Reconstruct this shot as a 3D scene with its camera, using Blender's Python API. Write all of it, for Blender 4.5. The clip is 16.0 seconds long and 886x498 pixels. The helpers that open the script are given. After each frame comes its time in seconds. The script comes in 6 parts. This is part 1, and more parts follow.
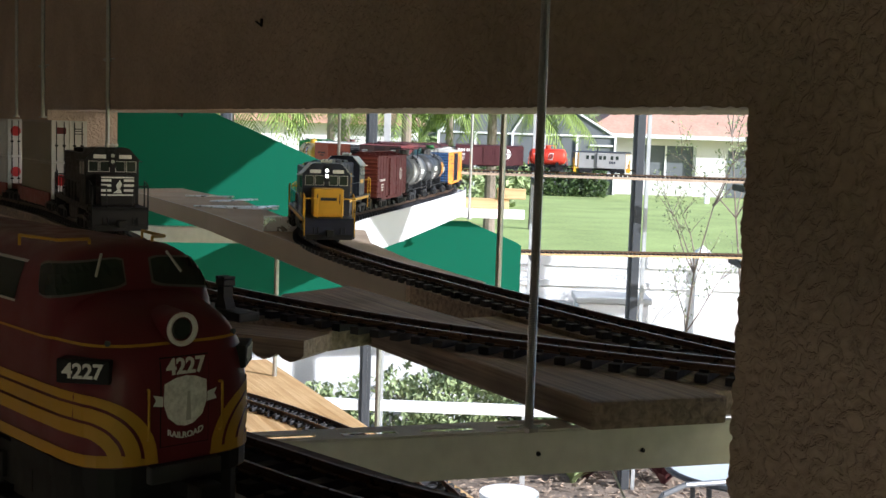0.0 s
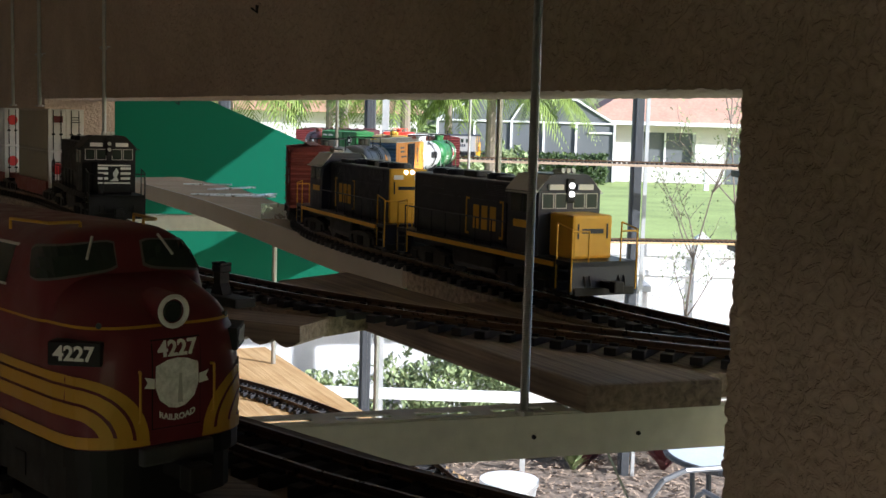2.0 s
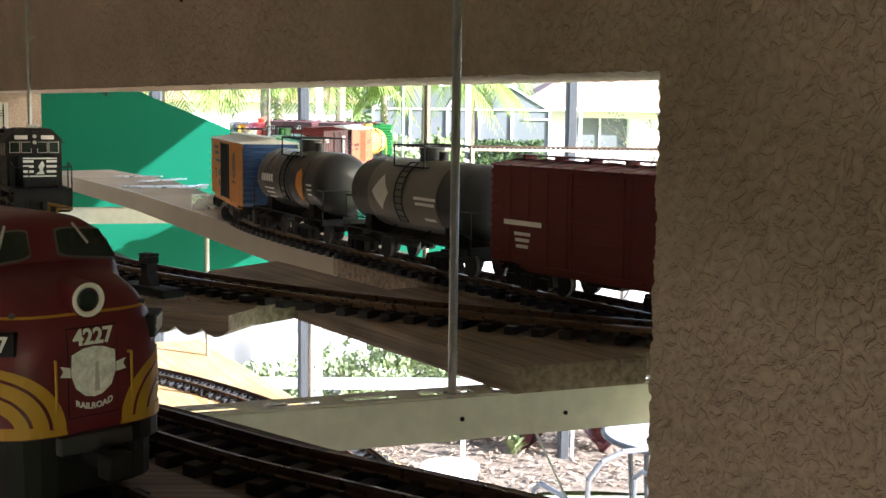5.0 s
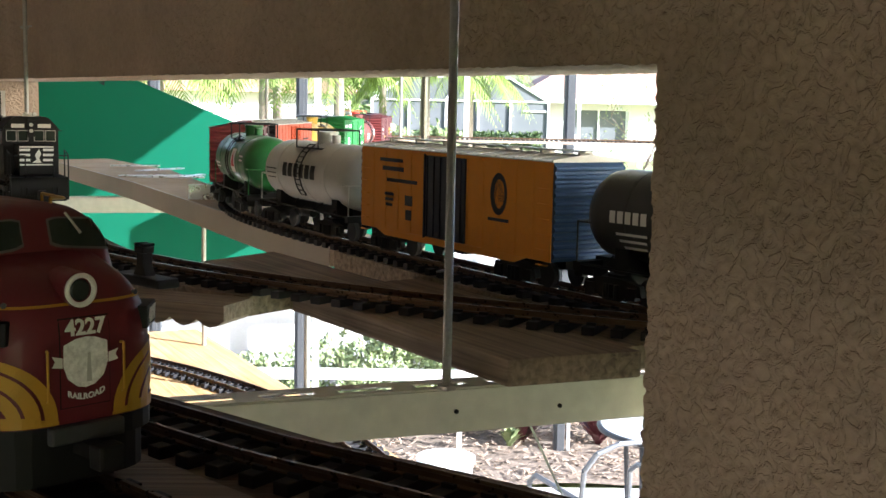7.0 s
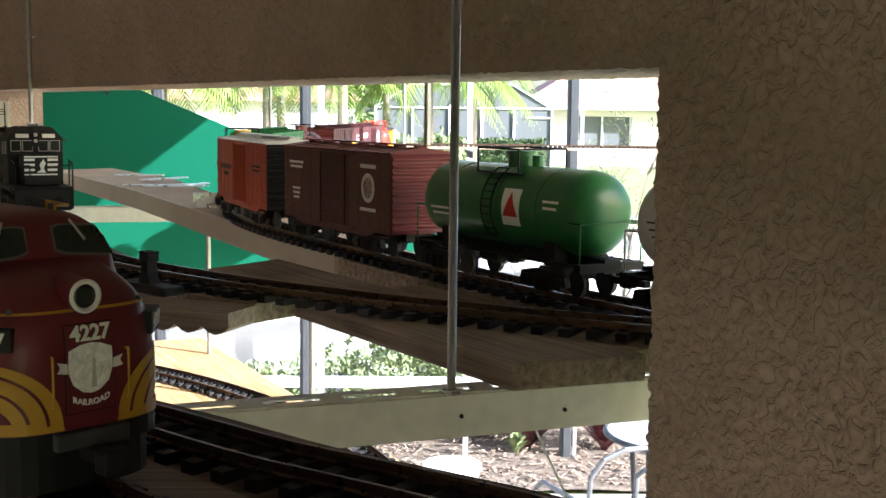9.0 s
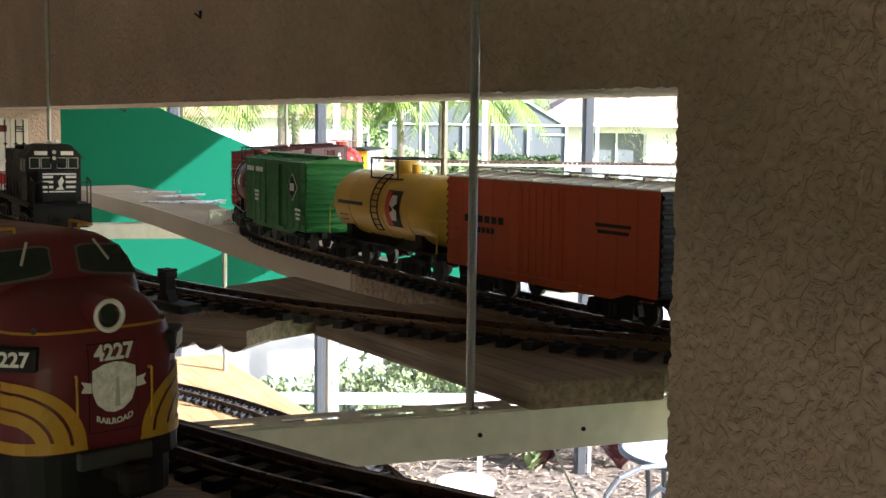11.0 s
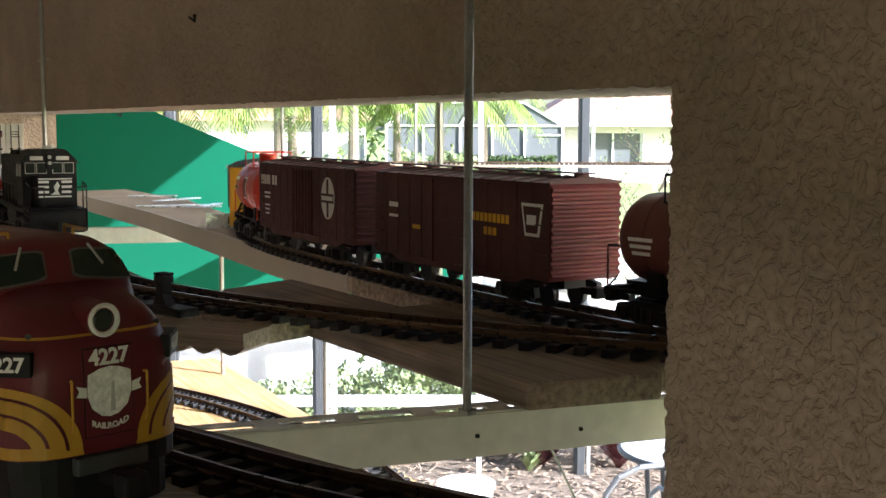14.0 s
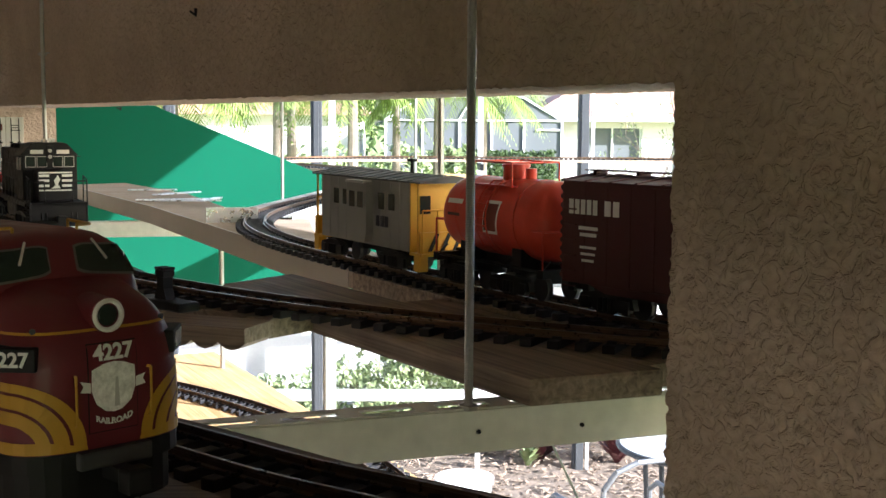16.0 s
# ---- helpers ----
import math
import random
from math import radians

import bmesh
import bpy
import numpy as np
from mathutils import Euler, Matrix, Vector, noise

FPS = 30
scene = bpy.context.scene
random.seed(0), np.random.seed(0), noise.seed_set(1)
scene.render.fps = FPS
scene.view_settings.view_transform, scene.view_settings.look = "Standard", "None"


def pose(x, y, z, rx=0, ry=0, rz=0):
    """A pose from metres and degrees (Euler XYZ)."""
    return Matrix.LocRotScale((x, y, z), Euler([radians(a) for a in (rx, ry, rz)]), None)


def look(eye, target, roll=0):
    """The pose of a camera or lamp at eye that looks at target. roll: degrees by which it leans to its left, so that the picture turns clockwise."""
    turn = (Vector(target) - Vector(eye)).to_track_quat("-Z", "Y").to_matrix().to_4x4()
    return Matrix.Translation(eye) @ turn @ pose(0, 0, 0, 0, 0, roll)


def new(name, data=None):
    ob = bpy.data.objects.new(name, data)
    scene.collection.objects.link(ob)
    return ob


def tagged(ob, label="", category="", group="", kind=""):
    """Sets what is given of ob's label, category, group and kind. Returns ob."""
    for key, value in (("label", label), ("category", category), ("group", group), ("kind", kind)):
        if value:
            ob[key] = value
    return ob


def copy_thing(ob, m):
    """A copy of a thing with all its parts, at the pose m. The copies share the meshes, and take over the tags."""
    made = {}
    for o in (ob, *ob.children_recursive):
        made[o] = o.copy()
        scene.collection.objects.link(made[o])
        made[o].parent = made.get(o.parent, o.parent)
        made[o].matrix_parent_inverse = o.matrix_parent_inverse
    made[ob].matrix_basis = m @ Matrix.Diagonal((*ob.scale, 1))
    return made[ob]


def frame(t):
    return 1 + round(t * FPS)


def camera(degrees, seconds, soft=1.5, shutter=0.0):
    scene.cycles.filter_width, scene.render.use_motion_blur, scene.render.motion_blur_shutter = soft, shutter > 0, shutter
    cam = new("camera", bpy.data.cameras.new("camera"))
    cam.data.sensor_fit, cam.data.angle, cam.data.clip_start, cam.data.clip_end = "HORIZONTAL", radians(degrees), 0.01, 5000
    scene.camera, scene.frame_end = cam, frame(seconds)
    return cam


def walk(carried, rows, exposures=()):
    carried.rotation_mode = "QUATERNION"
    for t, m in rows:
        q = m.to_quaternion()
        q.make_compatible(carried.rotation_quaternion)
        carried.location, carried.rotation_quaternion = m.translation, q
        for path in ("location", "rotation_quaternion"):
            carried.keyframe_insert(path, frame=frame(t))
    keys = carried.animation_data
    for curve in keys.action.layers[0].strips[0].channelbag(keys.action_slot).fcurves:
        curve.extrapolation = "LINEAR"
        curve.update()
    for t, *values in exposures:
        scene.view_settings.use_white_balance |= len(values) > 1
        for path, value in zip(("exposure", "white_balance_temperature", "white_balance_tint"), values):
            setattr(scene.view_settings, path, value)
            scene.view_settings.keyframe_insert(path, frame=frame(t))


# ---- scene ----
cam = camera(40.0, 16.0, soft=1.5)
PATH = [
    (0, (0.102, -0.009, 2.414), (0.068, 1.982, 2.225), 1.9),
    (0.5, (0.102, -0.005, 2.41), (0.065, 1.986, 2.226), 1.7),
    (1, (0.107, -0.004, 2.409), (0.064, 1.986, 2.218), 1.2),
    (1.5, (0.107, -0.006, 2.409), (0.06, 1.984, 2.209), 1.3),
    (2, (0.107, -0.009, 2.41), (0.074, 1.98, 2.202), 1.6),
    (2.5, (0.11, -0.01, 2.411), (0.101, 1.978, 2.198), 1.7),
    (3, (0.112, -0.009, 2.408), (0.127, 1.98, 2.194), 1.4),
    (3.5, (0.115, -0.012, 2.408), (0.151, 1.976, 2.191), 1.2),
    (4, (0.118, -0.016, 2.408), (0.176, 1.971, 2.191), 0.9),
    (6.5, (0.121, -0.012, 2.406), (0.194, 1.973, 2.167), 0.8),
    (7, (0.122, -0.013, 2.408), (0.194, 1.972, 2.169), 1.2),
    (7.5, (0.121, -0.011, 2.407), (0.193, 1.973, 2.173), 1.2),
    (8, (0.121, -0.011, 2.406), (0.193, 1.975, 2.176), 1.0),
    (8.5, (0.124, -0.015, 2.406), (0.191, 1.971, 2.176), 0.6),
    (9, (0.123, -0.015, 2.406), (0.187, 1.971, 2.179), 0.7),
    (11.5, (0.118, -0.017, 2.409), (0.157, 1.973, 2.215), 0.7),
    (12, (0.118, -0.018, 2.41), (0.165, 1.972, 2.221), 0.8),
    (12.5, (0.117, -0.016, 2.411), (0.171, 1.975, 2.224), 1.0),
    (13, (0.118, -0.012, 2.408), (0.172, 1.978, 2.22), 0.6),
    (13.5, (0.12, -0.014, 2.408), (0.169, 1.976, 2.215), 0.2),
    (14, (0.12, -0.016, 2.408), (0.165, 1.973, 2.21), 0.2),
    (14.5, (0.117, -0.015, 2.41), (0.161, 1.974, 2.209), 0.5),
    (15, (0.116, -0.01, 2.409), (0.163, 1.979, 2.208), 0.6),
    (15.5, (0.117, -0.012, 2.409), (0.164, 1.977, 2.205), 0.7),
    (16, (0.117, -0.016, 2.409), (0.164, 1.973, 2.202), 0.4),
]
# the clip's camera opens up between 2 and 3 seconds
EXPOSURES = [(0, 0.86, 5650, 13), (1.8, 0.86, 5650, 13), (2.4, 1.22, 5650, 13), (3.0, 2.1, 5650, 13), (4.0, 2.3, 5650, 13), (7.5, 2.08, 5650, 13), (16, 1.98, 5650, 13)]
walk(cam, [(t, look(eye, target, roll)) for t, eye, target, roll in PATH], EXPOSURES)

# ---- sky and sun ----
SUN = Vector((0.78, -0.45, 0.40)).normalized()
world = bpy.data.worlds.new("world")
scene.world = world
world.use_nodes = True
wn = world.node_tree
sky = wn.nodes.new("ShaderNodeTexSky")
sky.sky_type, sky.sun_disc = "NISHITA", False
sky.sun_elevation = math.asin(SUN.z)
sky.sun_rotation = math.atan2(SUN.x, SUN.y)
sky.air_density, sky.dust_density = 1.0, 2.0
wn.links.new(sky.outputs[0], wn.nodes["Background"].inputs[0])
wn.nodes["Background"].inputs[1].default_value = 0.11
sun_data = bpy.data.lights.new("sun", "SUN")
sun_data.energy, sun_data.angle, sun_data.color = 5.0, radians(0.5), (1.0, 0.96, 0.90)
sun = new("sun", sun_data)
sun.matrix_world = look(SUN * 50, (0, 0, 0))

# ---- plan: the block wall recedes 30 degrees to the left of straight ahead ----
WA = Vector((-0.5, 0.866, 0))          # along the wall
WN = Vector((0.866, 0.5, 0))           # out of the wall, to the garden
JAMB = Vector((0.354, 1.095, 0))       # inner corner of the opening
OPEN_LEN, LINTEL_Z, CEIL_Z = 3.16, 2.447, 3.0
RAIL_Z = 2.19


# ---- materials ----
def mat(name, color, rough=0.6, metal=0.0, var=0.12, scale=6.0, fine=60.0, bump=0.0, bscale=80.0, coat=0.0, spec=0.3):
    """A painted or mineral surface with two scales of variation and fine relief."""
    m = bpy.data.materials.new(name)
    m.use_nodes = True
    nt = m.node_tree
    b = nt.nodes["Principled BSDF"]
    b.inputs["Roughness"].default_value, b.inputs["Metallic"].default_value = rough, metal
    b.inputs["Coat Weight"].default_value = coat
    b.inputs["Specular IOR Level"].default_value = spec
    tc = nt.nodes.new("ShaderNodeTexCoord")
    n1, n2 = nt.nodes.new("ShaderNodeTexNoise"), nt.nodes.new("ShaderNodeTexNoise")
    n1.inputs["Scale"].default_value, n2.inputs["Scale"].default_value = scale, fine
    n1.inputs["Detail"].default_value, n2.inputs["Detail"].default_value = 4, 3
    nt.links.new(tc.outputs["Object"], n1.inputs["Vector"])
    nt.links.new(tc.outputs["Object"], n2.inputs["Vector"])
    mx = nt.nodes.new("ShaderNodeMath")
    mx.operation = "ADD"
    nt.links.new(n1.outputs["Fac"], mx.inputs[0])
    nt.links.new(n2.outputs["Fac"], mx.inputs[1])
    ramp = nt.nodes.new("ShaderNodeMapRange")
    ramp.inputs["From Min"].default_value, ramp.inputs["From Max"].default_value = 0.6, 1.4
    ramp.inputs["To Min"].default_value, ramp.inputs["To Max"].default_value = 1 - var, 1 + var
    nt.links.new(mx.outputs[0], ramp.inputs["Value"])
    mul = nt.nodes.new("ShaderNodeVectorMath")
    mul.operation = "SCALE"
    mul.inputs[0].default_value = color
    nt.links.new(ramp.outputs[0], mul.inputs["Scale"])
    nt.links.new(mul.outputs[0], b.inputs["Base Color"])
    rr = nt.nodes.new("ShaderNodeMapRange")
    rr.inputs["From Min"].default_value, rr.inputs["From Max"].default_value = 0.3, 0.7
    rr.inputs["To Min"].default_value, rr.inputs["To Max"].default_value = max(0.03, rough - 0.1), min(1, rough + 0.1)
    nt.links.new(n2.outputs["Fac"], rr.inputs["Value"])
    nt.links.new(rr.outputs[0], b.inputs["Roughness"])
    if bump:
        n3, bp = nt.nodes.new("ShaderNodeTexNoise"), nt.nodes.new("ShaderNodeBump")
        n3.inputs["Scale"].default_value, n3.inputs["Detail"].default_value = bscale, 5
        bp.inputs["Strength"].default_value, bp.inputs["Distance"].default_value = bump, 0.3 / bscale
        nt.links.new(tc.outputs["Object"], n3.inputs["Vector"])
        nt.links.new(n3.outputs["Fac"], bp.inputs["Height"])
        nt.links.new(bp.outputs[0], b.inputs["Normal"])
    return m


def wood(name, light, dark, grain=90.0, rough=0.75):
    """Timber with grain along local x."""
    m = bpy.data.materials.new(name)
    m.use_nodes = True
    nt = m.node_tree
    b = nt.nodes["Principled BSDF"]
    b.inputs["Roughness"].default_value = rough
    tc, mp = nt.nodes.new("ShaderNodeTexCoord"), nt.nodes.new("ShaderNodeMapping")
    mp.inputs["Scale"].default_value = (2.2, 14, 14)
    nt.links.new(tc.outputs["Object"], mp.inputs["Vector"])
    warp, ring = nt.nodes.new("ShaderNodeTexNoise"), nt.nodes.new("ShaderNodeTexNoise")
    mp.inputs["Scale"].default_value = (2.5, grain, grain)
    warp.inputs["Scale"].default_value, warp.inputs["Detail"].default_value = 1.0, 6
    warp.inputs["Distortion"].default_value = 0.6
    nt.links.new(mp.outputs[0], warp.inputs["Vector"])
    ring.inputs["Scale"].default_value, ring.inputs["Detail"].default_value = 7.0, 3
    nt.links.new(tc.outputs["Object"], ring.inputs["Vector"])
    add = nt.nodes.new("ShaderNodeMath")
    add.operation = "MULTIPLY_ADD"
    add.inputs[1].default_value = 0.45
    nt.links.new(ring.outputs["Fac"], add.inputs[0])
    sc = nt.nodes.new("ShaderNodeMath")
    sc.operation = "MULTIPLY"
    sc.inputs[1].default_value = 0.75
    nt.links.new(warp.outputs["Fac"], sc.inputs[0])
    nt.links.new(sc.outputs[0], add.inputs[2])
    cr = nt.nodes.new("ShaderNodeValToRGB")
    cr.color_ramp.elements[0].position, cr.color_ramp.elements[0].color = 0.42, (*dark, 1)
    cr.color_ramp.elements[1].position, cr.color_ramp.elements[1].color = 0.75, (*light, 1)
    nt.links.new(add.outputs[0], cr.inputs[0])
    nt.links.new(cr.outputs[0], b.inputs["Base Color"])
    bp = nt.nodes.new("ShaderNodeBump")
    bp.inputs["Strength"].default_value, bp.inputs["Distance"].default_value = 0.8, 0.004
    nt.links.new(add.outputs[0], bp.inputs["Height"])
    nt.links.new(bp.outputs[0], b.inputs["Normal"])
    return m


def glow(name, color, strength):
    m = bpy.data.materials.new(name)
    m.use_nodes = True
    b = m.node_tree.nodes["Principled BSDF"]
    b.inputs["Base Color"].default_value = (*color, 1)
    b.inputs["Emission Color"].default_value = (*color, 1)
    b.inputs["Emission Strength"].default_value = strength
    return m


def glass(name, tint=(0.9, 0.95, 0.93)):
    m = bpy.data.materials.new(name)
    m.use_nodes = True
    b = m.node_tree.nodes["Principled BSDF"]
    b.inputs["Base Color"].default_value = (*tint, 1)
    b.inputs["Roughness"].default_value = 0.05
    b.inputs["Transmission Weight"].default_value = 1.0
    b.inputs["IOR"].default_value = 1.1
    return m


def knock_down(name, color):
    """Knock-down stucco: flat trowelled islands with sharp ragged rims, and sand grain over all."""
    m = mat(name, color, 0.92, var=0.16, scale=7, fine=90, spec=0.2)
    nt = m.node_tree
    tc = nt.nodes.new("ShaderNodeTexCoord")
    isle, ramp = nt.nodes.new("ShaderNodeTexNoise"), nt.nodes.new("ShaderNodeValToRGB")
    isle.inputs["Scale"].default_value, isle.inputs["Detail"].default_value = 62, 4
    isle.inputs["Distortion"].default_value = 1.3
    ramp.color_ramp.elements[0].position, ramp.color_ramp.elements[1].position = 0.44, 0.56
    sand = nt.nodes.new("ShaderNodeTexNoise")
    sand.inputs["Scale"].default_value, sand.inputs["Detail"].default_value = 420, 2
    nt.links.new(tc.outputs["Object"], isle.inputs["Vector"])
    nt.links.new(tc.outputs["Object"], sand.inputs["Vector"])
    nt.links.new(isle.outputs["Fac"], ramp.inputs[0])
    add = nt.nodes.new("ShaderNodeMath")
    add.operation, add.inputs[1].default_value = "MULTIPLY_ADD", 0.22
    nt.links.new(sand.outputs["Fac"], add.inputs[0])
    nt.links.new(ramp.outputs[0], add.inputs[2])
    bp = nt.nodes.new("ShaderNodeBump")
    bp.inputs["Strength"].default_value, bp.inputs["Distance"].default_value = 0.9, 0.0022
    nt.links.new(add.outputs[0], bp.inputs["Height"])
    nt.links.new(bp.outputs[0], nt.nodes["Principled BSDF"].inputs["Normal"])
    return m


STUCCO = knock_down("stucco", (0.43, 0.34, 0.26))
ROOM_FLOOR = mat("room_floor", (0.27, 0.25, 0.23), 0.8, var=0.1, scale=2, bump=0.2)
PLASTER = mat("plaster", (0.45, 0.38, 0.29), 0.9, var=0.08, bump=0.3, bscale=60)
CONCRETE = mat("concrete", (0.50, 0.48, 0.45), 0.85, var=0.1, scale=2, bump=0.2)
WHITE_METAL = mat("white_enamel", (0.72, 0.72, 0.66), 0.5, var=0.16, scale=9, fine=45)
STEEL = mat("zinc_steel", (0.42, 0.42, 0.41), 0.38, 0.9, var=0.2, scale=30, fine=300)
ALUMINIUM = mat("aluminium", (0.72, 0.73, 0.74), 0.3, 0.8, var=0.08, scale=20)
BRONZE = mat("grey_frame", (0.075, 0.08, 0.085), 0.45, 0.2, var=0.1)
WHITE_PAINT = mat("white_paint", (0.78, 0.78, 0.76), 0.55, var=0.05)
OLD_WOOD = wood("weathered_wood", (0.29, 0.22, 0.16), (0.085, 0.06, 0.042), 130)
NEW_WOOD = wood("fresh_pine", (0.62, 0.43, 0.22), (0.42, 0.25, 0.10), 70)
GREEN_SHEET = mat("green_board", (0.006, 0.105, 0.058), 0.75, var=0.08, scale=2, fine=30, bump=0.05, bscale=200, spec=0.15)
GRASS = mat("lawn", (0.32, 0.40, 0.14), 0.9, var=0.35, scale=0.5, fine=14, bump=0.5, bscale=30)
MULCH = mat("mulch", (0.21, 0.165, 0.125), 0.9, var=0.6, scale=12, fine=45, bump=1.0, bscale=25)
LEAF = mat("leaf", (0.28, 0.34, 0.16), 0.5, var=0.4, scale=3, fine=20)
LEAF_DARK = mat("dark_leaf", (0.08, 0.12, 0.045), 0.5, var=0.4, scale=3, fine=20)
LEAF_PALM = mat("palm_leaf", (0.17, 0.23, 0.05), 0.45, var=0.4, scale=2, fine=15)
LEAF_RED = mat("red_leaf", (0.11, 0.035, 0.04), 0.5, var=0.4, scale=6)
BARK = mat("bark", (0.22, 0.18, 0.14), 0.9, var=0.3, scale=8, bump=0.6, bscale=30)
TIE = mat("tie_plastic", (0.022, 0.021, 0.023), 0.6, var=0.25, scale=20, fine=120)
RAIL = mat("brass_rail", (0.15, 0.095, 0.06), 0.34, 0.65, var=0.25, scale=25, fine=150)
BLACK = mat("black_plastic", (0.014, 0.014, 0.015), 0.55, var=0.2, scale=40, spec=0.18)
DARK_GREY = mat("dark_grey", (0.05, 0.052, 0.055), 0.5, var=0.15, scale=20)
SILVER = mat("silver_paint", (0.52, 0.52, 0.50), 0.45, 0.15, var=0.08, scale=15)
WHITE = mat("white_lettering", (0.75, 0.75, 0.72), 0.55, var=0.06, scale=40)
NAVY = mat("navy_paint", (0.016, 0.020, 0.038), 0.42, var=0.15, scale=12, coat=0.1)
YELLOW = mat("yellow_paint", (0.66, 0.36, 0.025), 0.42, var=0.08, scale=12)
BOX_BROWN = mat("boxcar_brown", (0.125, 0.024, 0.024), 0.6, var=0.14, scale=14)
BOX_DEEP = mat("deep_maroon_brown", (0.075, 0.022, 0.024), 0.55, var=0.14, scale=14)
BOX_RED = mat("oxide_red", (0.17, 0.040, 0.032), 0.55, var=0.12, scale=14)
ORANGE = mat("orange_paint", (0.62, 0.24, 0.025), 0.5, var=0.08, scale=14)
RUST_ORANGE = mat("rust_orange_paint", (0.42, 0.075, 0.030), 0.5, var=0.1, scale=14)
BLUE_END = mat("blue_paint", (0.035, 0.075, 0.17), 0.5, var=0.12, scale=14)
LV_GREEN = mat("bright_green_paint", (0.015, 0.125, 0.028), 0.5, var=0.1, scale=14)
TANK_GREEN = mat("tank_green_paint", (0.022, 0.135, 0.036), 0.38, var=0.1, scale=14, coat=0.2)
TANK_YELLOW = mat("tank_yellow_paint", (0.60, 0.38, 0.045), 0.4, var=0.08, scale=14, coat=0.2)
TANK_RED = mat("tank_red_orange_paint", (0.60, 0.055, 0.028), 0.4, var=0.1, scale=14, coat=0.2)
TANK_BROWN = mat("tank_brown_paint", (0.14, 0.040, 0.032), 0.45, var=0.12, scale=14)
CABOOSE_GREY = mat("caboose_grey", (0.28, 0.28, 0.27), 0.55, var=0.1, scale=14)
MAROON = mat("maroon_paint", (0.125, 0.016, 0.024), 0.42, var=0.1, scale=10, coat=0.1)
STRIPE_YELLOW = mat("stripe_yellow_paint", (0.46, 0.25, 0.022), 0.45, var=0.08, scale=12)
RED_DISC = mat("red_mark", (0.5, 0.03, 0.03), 0.5)
GLASS = glass("clear_glass")
DARK_GLASS = mat("dark_window", (0.02, 0.03, 0.025), 0.12, var=0.1)
HEADLIGHT = glow("lit_headlight", (1.0, 0.95, 0.85), 3.0)
TERRACOTTA = mat("terracotta", (0.55, 0.28, 0.18), 0.8, var=0.1)
ROOF_TILE = mat("roof_tile", (0.50, 0.30, 0.22), 0.85, var=0.2, scale=1, fine=8)
HOUSE_WALL = mat("house_wall", (0.70, 0.68, 0.65), 0.9, var=0.06, scale=1)
SCREEN = mat("insect_screen", (0.13, 0.14, 0.145), 0.8, var=0.1, scale=1)


# ---- mesh helpers ----
def box(bm, x0, x1, y0, y1, z0, z1, m=None, bevel=0.0):
    """A block, if asked with bevelled edges."""
    r = bmesh.ops.create_cube(bm, size=1.0)
    vs = r["verts"]
    for v in vs:
        v.co = Vector(((x0 + x1) / 2 + v.co.x * (x1 - x0), (y0 + y1) / 2 + v.co.y * (y1 - y0), (z0 + z1) / 2 + v.co.z * (z1 - z0)))
    if bevel:
        es = list({e for v in vs for e in v.link_edges})
        vs = bmesh.ops.bevel(bm, geom=es, offset=bevel, segments=2, affect="EDGES", profile=0.6)["verts"]
        vs = list({v for f in bm.faces for v in f.verts if v.is_valid and v in set(vs)}) or vs
    if m is not None:
        bmesh.ops.transform(bm, matrix=m, verts=[v for v in vs if v.is_valid])
    return bm


def tube(bm, p0, p1, r, r2=None, seg=12, caps=True):
    """A round bar from p0 to p1."""
    p0, p1 = Vector(p0), Vector(p1)
    d = p1 - p0
    q = d.to_track_quat("Z", "Y").to_matrix().to_4x4()
    bmesh.ops.create_cone(bm, cap_ends=caps, segments=seg, radius1=r, radius2=r if r2 is None else r2, depth=d.length,
                          matrix=Matrix.Translation((p0 + p1) / 2) @ q)
    return bm


def prism(bm, outline, h0, h1, axis="y"):
    """An outline in two axes, drawn out along the third."""
    def at(a, b, h):
        return {"y": (a, h, b), "z": (a, b, h), "x": (h, a, b)}[axis]
    lo = [bm.verts.new(at(a, b, h0)) for a, b in outline]
    hi = [bm.verts.new(at(a, b, h1)) for a, b in outline]
    n = len(outline)
    bm.faces.new(lo)
    bm.faces.new(hi[::-1])
    for i in range(n):
        bm.faces.new((lo[i], hi[i], hi[(i + 1) % n], lo[(i + 1) % n]))
    bmesh.ops.recalc_face_normals(bm, faces=bm.faces[:])
    return bm


def part(name, bm, material, parent=None, label="", smooth=False):
    """Links a bmesh as one mesh object under a thing or a part."""
    me = bpy.data.meshes.new(name)
    bm.to_mesh(me)
    bm.free()
    if smooth:
        me.polygons.foreach_set("use_smooth", [True] * len(me.polygons))
        me.set_sharp_from_angle(angle=radians(38))
    me.materials.append(material)
    ob = new(name, me)
    if parent:
        ob.parent = parent
    if label:
        ob["label"] = label
    return ob


def share(ob, m, parent):
    """Another piece on the same mesh."""
    c = new(ob.name.split(".")[0], ob.data)
    c.parent = parent
    c.matrix_basis = m
    return c


def B():
    return bmesh.new()


def thing(name, label, category, group="", m=None, kind=""):
    e = new(name)
    e.empty_display_size = 0.05
    if m is not None:
        e.matrix_basis = m
    return tagged(e, label, category, group, kind)


